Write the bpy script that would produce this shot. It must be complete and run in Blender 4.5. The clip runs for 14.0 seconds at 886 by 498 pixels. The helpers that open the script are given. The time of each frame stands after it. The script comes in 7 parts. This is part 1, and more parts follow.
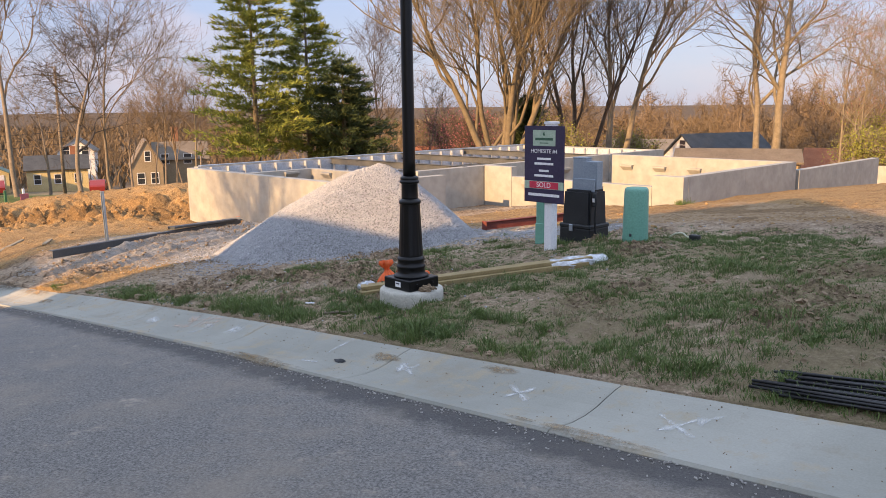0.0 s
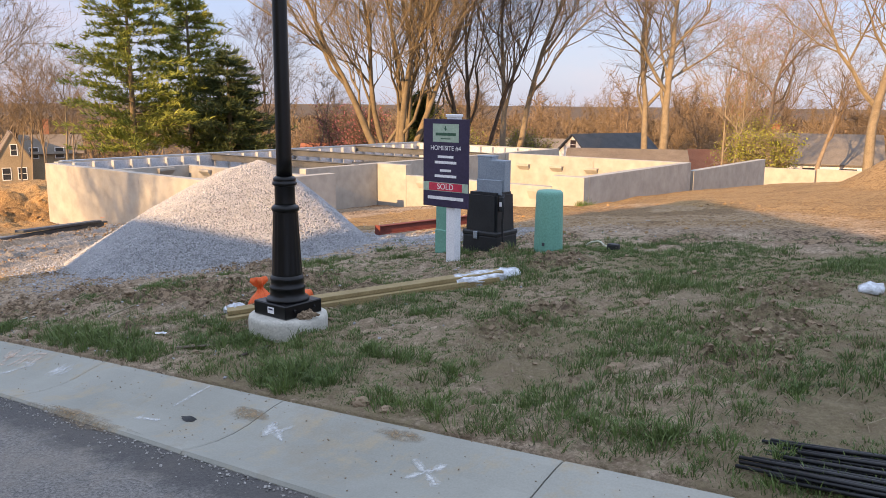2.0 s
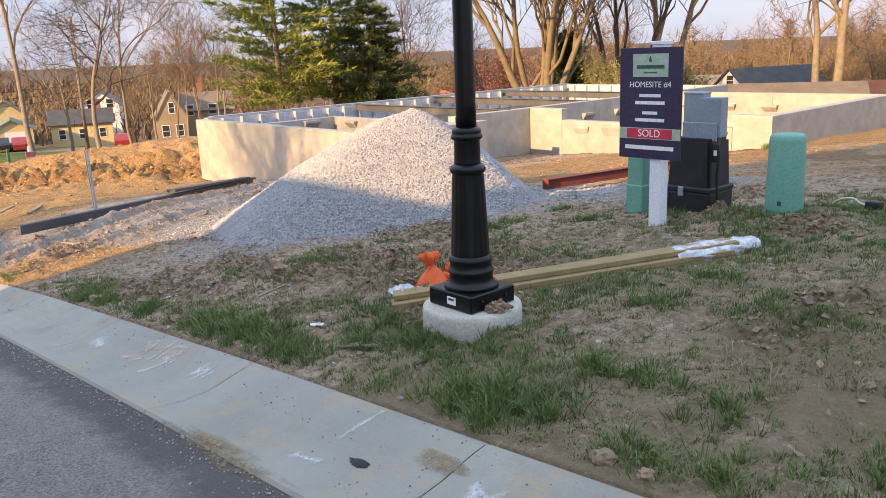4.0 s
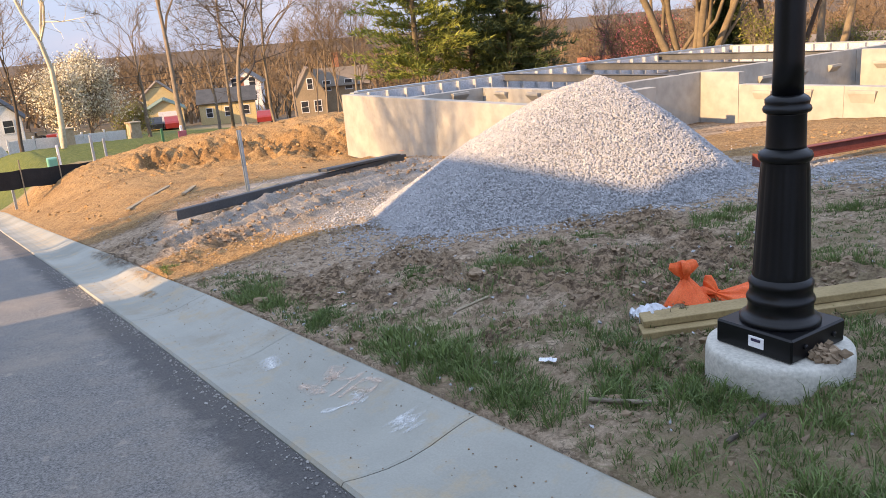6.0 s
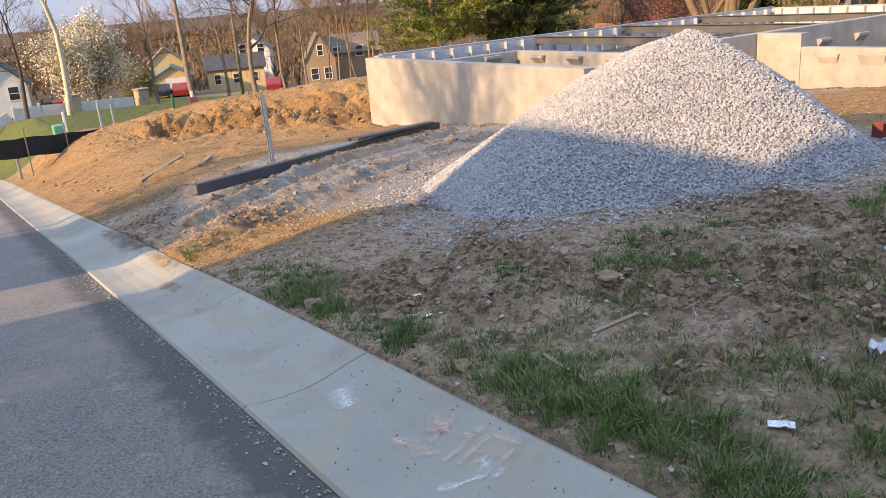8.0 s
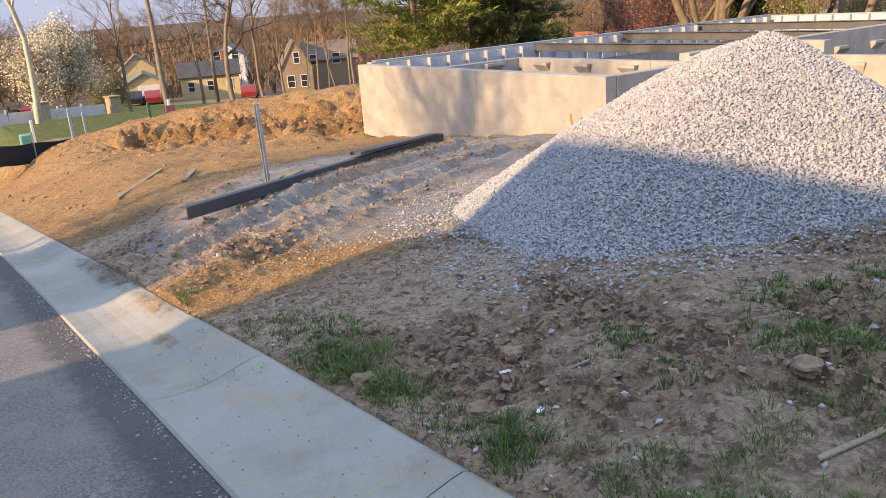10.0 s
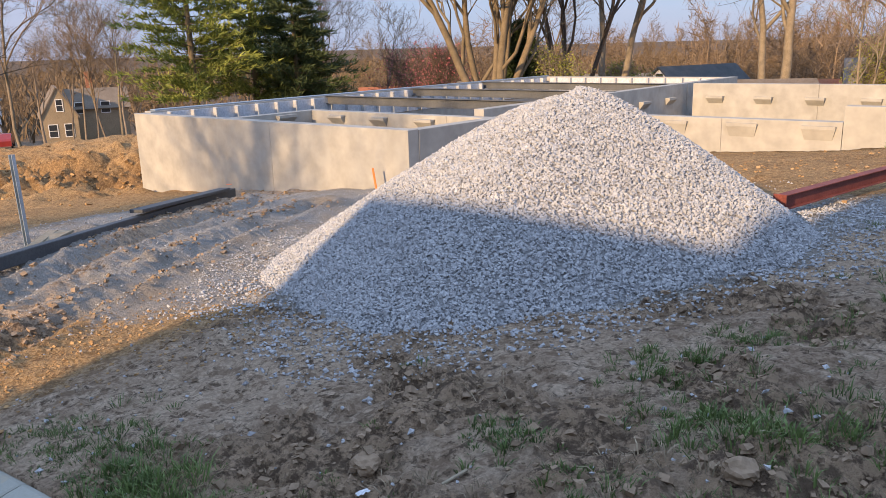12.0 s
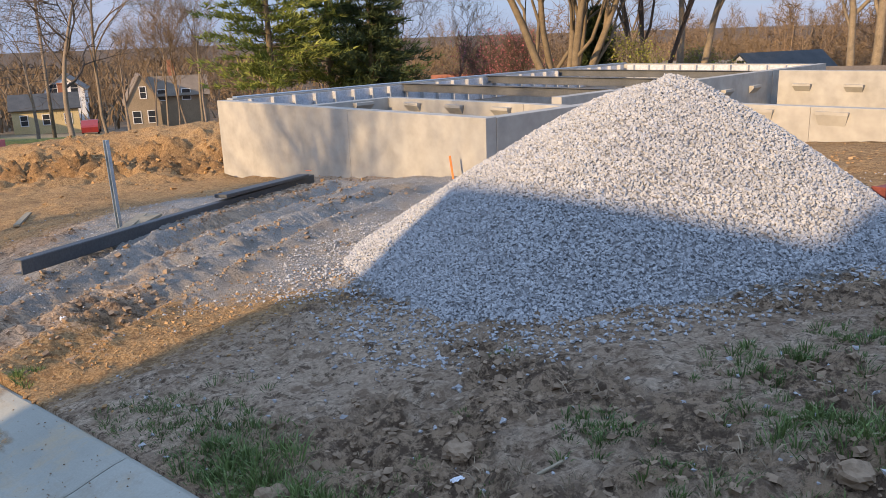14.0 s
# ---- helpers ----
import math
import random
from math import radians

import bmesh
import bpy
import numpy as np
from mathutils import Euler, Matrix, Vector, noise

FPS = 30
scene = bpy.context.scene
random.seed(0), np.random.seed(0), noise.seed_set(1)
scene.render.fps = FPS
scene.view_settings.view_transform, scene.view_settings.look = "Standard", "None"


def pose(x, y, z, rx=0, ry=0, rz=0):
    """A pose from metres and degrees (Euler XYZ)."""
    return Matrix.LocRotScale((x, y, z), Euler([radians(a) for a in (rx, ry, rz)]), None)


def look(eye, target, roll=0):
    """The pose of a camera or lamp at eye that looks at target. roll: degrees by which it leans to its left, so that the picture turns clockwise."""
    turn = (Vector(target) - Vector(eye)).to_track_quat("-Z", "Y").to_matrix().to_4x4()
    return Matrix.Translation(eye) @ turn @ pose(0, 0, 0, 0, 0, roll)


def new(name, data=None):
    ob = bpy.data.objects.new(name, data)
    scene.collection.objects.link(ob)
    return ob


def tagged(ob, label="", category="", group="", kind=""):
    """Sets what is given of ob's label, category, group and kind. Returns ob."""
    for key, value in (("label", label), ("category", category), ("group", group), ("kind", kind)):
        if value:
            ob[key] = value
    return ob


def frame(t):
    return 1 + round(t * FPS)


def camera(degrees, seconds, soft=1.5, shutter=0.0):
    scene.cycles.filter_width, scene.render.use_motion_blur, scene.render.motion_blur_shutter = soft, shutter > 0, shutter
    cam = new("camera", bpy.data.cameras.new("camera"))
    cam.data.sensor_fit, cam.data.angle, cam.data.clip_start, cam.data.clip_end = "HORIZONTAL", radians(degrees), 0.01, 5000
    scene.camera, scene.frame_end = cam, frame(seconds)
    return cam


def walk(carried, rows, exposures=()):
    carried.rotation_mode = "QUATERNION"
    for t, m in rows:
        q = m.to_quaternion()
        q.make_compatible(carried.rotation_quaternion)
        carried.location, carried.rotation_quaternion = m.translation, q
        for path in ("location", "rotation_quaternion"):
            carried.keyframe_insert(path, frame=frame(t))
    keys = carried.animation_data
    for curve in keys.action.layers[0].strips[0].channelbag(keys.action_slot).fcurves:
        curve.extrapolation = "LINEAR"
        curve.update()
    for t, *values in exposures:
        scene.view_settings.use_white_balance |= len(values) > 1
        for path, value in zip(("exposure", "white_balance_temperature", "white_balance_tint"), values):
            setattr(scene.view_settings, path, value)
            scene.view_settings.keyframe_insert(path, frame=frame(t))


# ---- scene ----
cam = camera(57.9, 14.0, soft=0.75)
PATH = [
    (0, (0.374, 0.36, 2.052), (-1.042, 1.727, 1.696), -0.7),
    (0.5, (0.245, 0.611, 2.044), (-1.096, 2.051, 1.687), -0.7),
    (1, (-0.009, 0.818, 2.01), (-1.27, 2.328, 1.654), -0.2),
    (1.5, (-0.269, 1.065, 1.974), (-1.476, 2.62, 1.619), 0.2),
    (2, (-0.528, 1.33, 1.96), (-1.746, 2.874, 1.598), 0.4),
    (2.5, (-0.846, 1.519, 1.938), (-2.086, 3.041, 1.557), 0.1),
    (3, (-1.143, 1.789, 1.907), (-2.439, 3.252, 1.486), -0.5),
    (3.5, (-1.496, 1.934, 1.876), (-2.86, 3.324, 1.417), -1.0),
    (4, (-1.84, 2.118, 1.848), (-3.291, 3.405, 1.361), -2.4),
    (4.2, (-1.968, 2.194, 1.856), (-3.468, 3.422, 1.363), -3.1),
    (6.3, (-3.469, 2.448, 1.729), (-5.104, 3.465, 1.191), -4.8),
    (6.5, (-3.617, 2.473, 1.695), (-5.25, 3.491, 1.154), -4.8),
    (7, (-3.971, 2.55, 1.669), (-5.599, 3.564, 1.102), -4.7),
    (7.5, (-4.342, 2.547, 1.635), (-5.966, 3.554, 1.045), -4.7),
    (8, (-4.684, 2.626, 1.6), (-6.313, 3.614, 0.992), -4.7),
    (8.2, (-4.814, 2.647, 1.596), (-6.451, 3.621, 0.987), -4.9),
    (10.3, (-6.269, 2.868, 1.476), (-7.847, 3.944, 0.882), -4.0),
    (10.5, (-6.4, 2.921, 1.448), (-7.964, 4.018, 0.856), -3.8),
    (11, (-6.65, 2.99, 1.447), (-8.191, 4.147, 0.913), -3.7),
    (11.5, (-6.795, 3.017, 1.44), (-8.208, 4.348, 0.956), -2.7),
    (12, (-6.812, 3.084, 1.437), (-8.079, 4.549, 0.942), -1.7),
    (12.5, (-6.812, 3.106, 1.437), (-7.985, 4.647, 0.938), -1.2),
    (13, (-6.835, 3.092, 1.448), (-8.023, 4.624, 0.958), -1.3),
    (13.5, (-6.862, 3.072, 1.449), (-8.131, 4.536, 0.956), -1.6),
    (14, (-6.9, 3.011, 1.443), (-8.288, 4.354, 0.924), -2.0),
]
walk(cam, [(t, look(eye, target, roll)) for t, eye, target, roll in PATH], exposures=[(0, 1.28, 7850, 13), (2.5, 1.42, 7850, 13), (4, 1.5, 7850, 12), (6.5, 1.45, 7300, 12), (8, 1.28, 7200, 12), (11, 1.19, 6950, 11), (12.5, 1.0, 6400, 8), (14, 0.97, 6350, 7)])

# ---- world, sun, sky ----
SUN_ELEV, SUN_DIR = 19.0, (-0.04, 1.0)         # light travels towards +y, a little to -x
sun_len = math.hypot(*SUN_DIR)
sun_vec = Vector((SUN_DIR[0] / sun_len, SUN_DIR[1] / sun_len, -math.tan(radians(SUN_ELEV)))).normalized()

world = bpy.data.worlds.new("sky_world")
scene.world = world
world.use_nodes = True
wn, wl = world.node_tree.nodes, world.node_tree.links
wn.clear()
w_out, w_bg, w_sky = wn.new("ShaderNodeOutputWorld"), wn.new("ShaderNodeBackground"), wn.new("ShaderNodeTexSky")
w_sky.sky_type, w_sky.sun_disc = "NISHITA", False
w_sky.sun_elevation = radians(SUN_ELEV)
w_sky.sun_rotation = math.atan2(-SUN_DIR[0], -SUN_DIR[1])
w_sky.air_density, w_sky.dust_density, w_sky.ozone_density = 1.0, 0.8, 2.2
w_tc, w_map, w_noise, w_ramp = wn.new("ShaderNodeTexCoord"), wn.new("ShaderNodeMapping"), wn.new("ShaderNodeTexNoise"), wn.new("ShaderNodeValToRGB")
w_map.inputs["Scale"].default_value = (2.2, 2.2, 7.0)
w_noise.inputs["Scale"].default_value, w_noise.inputs["Detail"].default_value, w_noise.inputs["Roughness"].default_value = 1.6, 6.0, 0.55
w_ramp.color_ramp.elements[0].position, w_ramp.color_ramp.elements[1].position = 0.52, 0.80
w_ramp.color_ramp.elements[1].color = (0.6, 0.6, 0.6, 1)
w_mix = wn.new("ShaderNodeMix")
w_mix.data_type = "RGBA"
w_mix.inputs["B"].default_value = (1.9, 1.7, 2.0, 1)
wl.new(w_tc.outputs["Generated"], w_map.inputs["Vector"])
wl.new(w_map.outputs["Vector"], w_noise.inputs["Vector"])
wl.new(w_noise.outputs["Fac"], w_ramp.inputs["Fac"])
wl.new(w_ramp.outputs["Color"], w_mix.inputs["Factor"])
# high thin cloud: brighter overhead, pale blue towards the horizon
w_sep, w_grad, w_veil = wn.new("ShaderNodeSeparateXYZ"), wn.new("ShaderNodeValToRGB"), wn.new("ShaderNodeMix")
w_veil.data_type = "RGBA"
w_veil.inputs["Factor"].default_value = 0.92
stops = w_grad.color_ramp.elements
stops[0].position, stops[0].color = 0.0, (0.31, 0.37, 0.56, 1)
stops[1].position, stops[1].color = 1.0, (0.66, 0.88, 1.30, 1)
for at_, c_ in ((0.16, (0.25, 0.36, 0.65, 1)), (0.5, (0.57, 0.75, 1.14, 1))):
    stops.new(at_).color = c_
w_gain = wn.new("ShaderNodeMix")
w_gain.data_type, w_gain.blend_type = "RGBA", "MULTIPLY"
w_gain.inputs["Factor"].default_value, w_gain.inputs["B"].default_value = 1.0, (3.4, 3.4, 3.4, 1)
wl.new(w_tc.outputs["Generated"], w_sep.inputs["Vector"])
wl.new(w_sep.outputs["Z"], w_grad.inputs["Fac"])
wl.new(w_grad.outputs["Color"], w_gain.inputs["A"])
wl.new(w_sky.outputs["Color"], w_veil.inputs["A"])
wl.new(w_gain.outputs["Result"], w_veil.inputs["B"])
wl.new(w_veil.outputs["Result"], w_mix.inputs["A"])
wl.new(w_mix.outputs["Result"], w_bg.inputs["Color"])
w_bg.inputs["Strength"].default_value = 0.182
wl.new(w_bg.outputs["Background"], w_out.inputs["Surface"])

sun = new("sun", bpy.data.lights.new("sun", "SUN"))
sun.data.energy, sun.data.angle, sun.data.color = 3.7, radians(0.53), (1.0, 0.67, 0.37)
sun.matrix_world = look((0, -60, 30), Vector((0, -60, 30)) + sun_vec)


# ---- materials ----
def node_mat(name):
    m = bpy.data.materials.new(name)
    m.use_nodes = True
    nt = m.node_tree
    return m, nt, nt.nodes["Principled BSDF"]


def rgb(c):
    return (c[0], c[1], c[2], 1.0)


def noise_node(nt, vec, scale, detail=4.0, rough=0.55):
    n = nt.nodes.new("ShaderNodeTexNoise")
    n.inputs["Scale"].default_value, n.inputs["Detail"].default_value, n.inputs["Roughness"].default_value = scale, detail, rough
    nt.links.new(vec, n.inputs["Vector"])
    return n.outputs["Fac"]


def ramp(nt, fac, lo, hi, a=(0, 0, 0), b=(1, 1, 1)):
    r = nt.nodes.new("ShaderNodeValToRGB")
    r.color_ramp.elements[0].position, r.color_ramp.elements[1].position = lo, hi
    r.color_ramp.elements[0].color, r.color_ramp.elements[1].color = rgb(a), rgb(b)
    nt.links.new(fac, r.inputs["Fac"])
    return r.outputs["Color"]


def mix(nt, fac, a, b, mode="MIX"):
    n = nt.nodes.new("ShaderNodeMix")
    n.data_type, n.blend_type = "RGBA", mode
    for sock, v in (("Factor", fac), ("A", a), ("B", b)):
        if isinstance(v, (int, float)):
            n.inputs[sock].default_value = v
        elif isinstance(v, tuple):
            n.inputs[sock].default_value = rgb(v)
        else:
            nt.links.new(v, n.inputs[sock])
    return n.outputs["Result"]


def coords(nt):
    g = nt.nodes.new("ShaderNodeNewGeometry")
    return g.outputs["Position"]


def bump(nt, bsdf, height, strength, dist):
    b = nt.nodes.new("ShaderNodeBump")
    b.inputs["Strength"].default_value, b.inputs["Distance"].default_value = strength, dist
    nt.links.new(height, b.inputs["Height"])
    nt.links.new(b.outputs["Normal"], bsdf.inputs["Normal"])


def plain(name, c1, c2, scale=8.0, fine=60.0, rough=0.7, metal=0.0, bump_s=0.3, bump_d=0.01, per_piece=0.0, spec=0.4):
    """A surface with variation at two scales; per_piece varies the tone from island to island."""
    m, nt, b = node_mat(name)
    p = coords(nt)
    big, small = noise_node(nt, p, scale), noise_node(nt, p, fine, 3.0)
    col = mix(nt, ramp(nt, big, 0.35, 0.65), c1, c2)
    col = mix(nt, 0.35, col, ramp(nt, small, 0.3, 0.7, tuple(0.55 * v for v in c1), tuple(min(1.0, 1.25 * v) for v in c2)))
    if per_piece:
        g = nt.nodes.new("ShaderNodeNewGeometry")
        col = mix(nt, per_piece, col, ramp(nt, g.outputs["Random Per Island"], 0.0, 1.0, tuple(0.35 * v for v in c1), tuple(min(1.0, 1.7 * v) for v in c2)))
    nt.links.new(col, b.inputs["Base Color"])
    b.inputs["Roughness"].default_value, b.inputs["Metallic"].default_value = rough, metal
    b.inputs["Specular IOR Level"].default_value = spec
    if bump_s:
        bump(nt, b, small, bump_s, bump_d)
    return m


M = {}
M["concrete"] = plain("precast_concrete", (0.33, 0.318, 0.288), (0.365, 0.352, 0.322), 0.9, 3, 0.85, bump_s=0.03)
M["foil"] = plain("foil_insulation", (0.42, 0.45, 0.50), (0.60, 0.62, 0.66), 3, 20, 0.45, 0.3, bump_s=0.2)
M["stud"] = plain("galvanised_stud", (0.40, 0.41, 0.42), (0.52, 0.52, 0.52), 3, 40, 0.5, 0.2, bump_s=0.1)
M["steel"] = plain("grey_primed_steel", (0.052, 0.060, 0.070), (0.085, 0.092, 0.10), 2, 40, 0.55, 0.3, bump_s=0.1)
M["beam_grey"] = plain("grey_beam_paint", (0.075, 0.08, 0.085), (0.12, 0.125, 0.13), 2, 40, 0.6, 0.2, bump_s=0.1)
M["rust"] = plain("red_oxide_steel", (0.13, 0.030, 0.022), (0.22, 0.06, 0.045), 4, 50, 0.65, 0.1, bump_s=0.15)
M["galv"] = plain("galvanised_steel", (0.30, 0.36, 0.42), (0.42, 0.48, 0.54), 6, 80, 0.45, 0.6, bump_s=0.1)
M["black_paint"] = plain("black_gloss_paint", (0.004, 0.004, 0.005), (0.007, 0.007, 0.008), 5, 90, 0.30, 0.0, bump_s=0.03, spec=0.3)
M["black_plastic"] = plain("black_plastic", (0.010, 0.012, 0.014), (0.022, 0.025, 0.028), 6, 80, 0.5, bump_s=0.08)
M["pier"] = plain("cast_pier_concrete", (0.42, 0.41, 0.36), (0.55, 0.53, 0.47), 7, 60, 0.9, bump_s=0.3)
M["post_white"] = plain("white_vinyl", (0.74, 0.76, 0.80), (0.80, 0.81, 0.84), 4, 60, 0.45, bump_s=0.03)
M["sign_navy"] = plain("sign_navy", (0.032, 0.024, 0.060), (0.042, 0.032, 0.074), 2, 40, 0.4, bump_s=0.0)
M["sign_sage"] = plain("sign_sage", (0.36, 0.47, 0.36), (0.40, 0.50, 0.40), 2, 40, 0.45, bump_s=0.0)
M["sign_red"] = plain("sign_red", (0.60, 0.035, 0.075), (0.66, 0.045, 0.09), 2, 40, 0.45, bump_s=0.0)
M["sign_ink"] = plain("sign_dark_green", (0.03, 0.10, 0.06), (0.04, 0.12, 0.07), 2, 40, 0.5, bump_s=0.0)
M["sign_white"] = plain("sign_white", (0.80, 0.79, 0.80), (0.84, 0.83, 0.84), 2, 40, 0.5, bump_s=0.0)
M["ped_green"] = plain("utility_green", (0.125, 0.34, 0.265), (0.15, 0.38, 0.30), 5, 60, 0.5, bump_s=0.05)
M["box_grey"] = plain("meter_grey", (0.24, 0.29, 0.34), (0.29, 0.34, 0.39), 5, 60, 0.45, 0.1, bump_s=0.05)
M["lumber"] = plain("treated_lumber", (0.21, 0.155, 0.072), (0.33, 0.25, 0.125), 9, 70, 0.8, bump_s=0.3, per_piece=0.25)
M["old_wood"] = plain("weathered_wood", (0.22, 0.18, 0.12), (0.33, 0.28, 0.20), 8, 70, 0.85, bump_s=0.4)
M["orange_bag"] = plain("orange_fabric", (0.75, 0.10, 0.02), (0.85, 0.16, 0.045), 14, 120, 0.6, bump_s=0.3)
M["cable"] = plain("black_pipe", (0.007, 0.008, 0.010), (0.016, 0.017, 0.020), 6, 60, 0.38, bump_s=0.05)
M["paper"] = plain("white_paper", (0.66, 0.68, 0.74), (0.78, 0.79, 0.82), 30, 120, 0.7, bump_s=0.2)
M["hose_white"] = plain("pale_hose", (0.55, 0.56, 0.45), (0.62, 0.62, 0.5), 10, 60, 0.5, bump_s=0.05)


M["bark_pale"] = plain("pale_bark", (0.16, 0.13, 0.092), (0.27, 0.225, 0.165), 3, 22, 0.9, bump_s=0.5, bump_d=0.03)
M["bark_tan"] = plain("tan_bark", (0.125, 0.098, 0.062), (0.22, 0.172, 0.112), 3, 22, 0.9, bump_s=0.5, bump_d=0.03)
M["bark_grey"] = plain("grey_bark", (0.17, 0.135, 0.105), (0.27, 0.22, 0.175), 3, 22, 0.9, bump_s=0.5, bump_d=0.03)
M["bark_dark"] = plain("dark_bark", (0.06, 0.045, 0.035), (0.11, 0.085, 0.065), 3, 22, 0.9, bump_s=0.5, bump_d=0.03)
M["bark_white"] = plain("white_bark", (0.46, 0.42, 0.33), (0.66, 0.61, 0.51), 2, 10, 0.85, bump_s=0.4, bump_d=0.03)
M["twig_brown"] = plain("brown_twigs", (0.13, 0.092, 0.060), (0.21, 0.150, 0.098), 0.25, 4, 0.95, bump_s=0.0, per_piece=0.3)
M["woods"] = plain("winter_woods", (0.115, 0.082, 0.050), (0.19, 0.135, 0.082), 0.05, 1.5, 0.95, bump_s=0.0, per_piece=0.35)
M["needle"] = plain("pine_needles", (0.085, 0.135, 0.026), (0.27, 0.29, 0.06), 0.5, 5, 0.75, bump_s=0.0, per_piece=0.35)
M["needle_dark"] = plain("spruce_needles", (0.03, 0.055, 0.020), (0.075, 0.10, 0.034), 0.5, 5, 0.75, bump_s=0.0, per_piece=0.3)
M["bud_red"] = plain("red_buds", (0.30, 0.10, 0.085), (0.42, 0.17, 0.13), 1, 8, 0.9, bump_s=0.0, per_piece=0.3)
M["bud_tan"] = plain("tan_buds", (0.33, 0.20, 0.09), (0.45, 0.29, 0.14), 1, 8, 0.9, bump_s=0.0, per_piece=0.3)
M["blossom_pink"] = plain("pink_blossom", (0.27, 0.075, 0.10), (0.36, 0.13, 0.15), 1, 8, 0.9, bump_s=0.0, per_piece=0.3)
M["blossom_white"] = plain("white_blossom", (0.60, 0.53, 0.36), (0.78, 0.71, 0.53), 1, 8, 0.9, bump_s=0.0, per_piece=0.3)
M["leaf_lime"] = plain("spring_leaves", (0.15, 0.17, 0.03), (0.24, 0.25, 0.05), 1, 8, 0.85, bump_s=0.0, per_piece=0.3)
M["grass"] = plain("grass_blades", (0.048, 0.092, 0.023), (0.130, 0.182, 0.052), 0.9, 12, 0.6, bump_s=0.0, per_piece=0.35)
M["straw"] = plain("dead_stalks", (0.20, 0.155, 0.10), (0.31, 0.25, 0.17), 2, 12, 0.9, bump_s=0.0, per_piece=0.4)
M["clod"] = plain("soil_clods", (0.14, 0.098, 0.064), (0.29, 0.215, 0.148), 6, 40, 0.95, bump_s=0.6, per_piece=0.28, spec=0.15)
M["clay"] = plain("orange_clay", (0.25, 0.145, 0.062), (0.40, 0.25, 0.115), 1.2, 25, 0.95, bump_s=0.6, per_piece=0.2)
M["grit"] = plain("road_grit", (0.20, 0.19, 0.18), (0.32, 0.31, 0.29), 6, 60, 0.9, bump_s=0.2, per_piece=0.4)
# pile core, greyer than its stones to paint shade into the gaps
M["stone_gap_shade"] = plain("stone_gap_shade", (0.17, 0.172, 0.177), (0.25, 0.25, 0.254), 12, 80, 0.95, bump_s=0.5)
M["stone"] = plain("crushed_limestone", (0.305, 0.313, 0.328), (0.43, 0.434, 0.445), 6, 60, 0.9, bump_s=0.3, per_piece=0.16, spec=0.2)
M["siding_white"] = plain("white_siding", (0.66, 0.66, 0.66), (0.74, 0.73, 0.72), 1, 12, 0.8, bump_s=0.1)
M["siding_cream"] = plain("cream_siding", (0.54, 0.43, 0.21), (0.62, 0.50, 0.27), 1, 12, 0.8, bump_s=0.1)
M["siding_tan"] = plain("tan_stucco", (0.25, 0.195, 0.125), (0.32, 0.25, 0.165), 1, 12, 0.85, bump_s=0.2)
M["brick_far"] = plain("red_brick", (0.24, 0.10, 0.055), (0.33, 0.15, 0.09), 1, 14, 0.85, bump_s=0.2)
M["roof_grey"] = plain("grey_shingles", (0.13, 0.115, 0.10), (0.19, 0.17, 0.15), 1, 10, 0.9, bump_s=0.4)
M["roof_brown"] = plain("brown_shingles", (0.14, 0.115, 0.09), (0.20, 0.165, 0.13), 1, 10, 0.9, bump_s=0.4)
M["roof_dark"] = plain("dark_shingles", (0.045, 0.05, 0.055), (0.075, 0.08, 0.085), 1, 10, 0.9, bump_s=0.4)
M["roof_red"] = plain("red_shingles", (0.25, 0.085, 0.04), (0.34, 0.13, 0.065), 1, 10, 0.9, bump_s=0.4)
M["roof_green"] = plain("green_shingles", (0.12, 0.17, 0.14), (0.16, 0.21, 0.175), 1, 10, 0.9, bump_s=0.4)
M["glass_dark"] = plain("window_glass", (0.02, 0.024, 0.03), (0.035, 0.04, 0.05), 1, 8, 0.12, bump_s=0.0, spec=0.6)
M["pier_stone"] = plain("fieldstone", (0.36, 0.28, 0.19), (0.50, 0.41, 0.30), 4, 20, 0.9, bump_s=0.4)
M["silt"] = plain("black_silt_fabric", (0.010, 0.011, 0.012), (0.020, 0.021, 0.023), 3, 30, 0.8, bump_s=0.2)
M["car_red"] = plain("red_car_paint", (0.20, 0.018, 0.016), (0.26, 0.026, 0.022), 2, 20, 0.3, bump_s=0.0, spec=0.6)
M["car_dark"] = plain("dark_car_paint", (0.012, 0.013, 0.017), (0.02, 0.021, 0.026), 2, 20, 0.3, bump_s=0.0, spec=0.6)
M["tyre"] = plain("tyre_rubber", (0.012, 0.012, 0.012), (0.02, 0.02, 0.02), 4, 40, 0.8, bump_s=0.1)
M["marker_orange"] = plain("orange_stake_paint", (0.80, 0.16, 0.03), (0.85, 0.2, 0.05), 8, 60, 0.6, bump_s=0.05)
M["marker_green"] = plain("green_post_paint", (0.03, 0.13, 0.06), (0.05, 0.17, 0.08), 8, 60, 0.6, bump_s=0.05)
M["leaf_dead"] = plain("dead_leaves", (0.16, 0.11, 0.07), (0.28, 0.21, 0.15), 8, 40, 0.9, bump_s=0.2, per_piece=0.3)

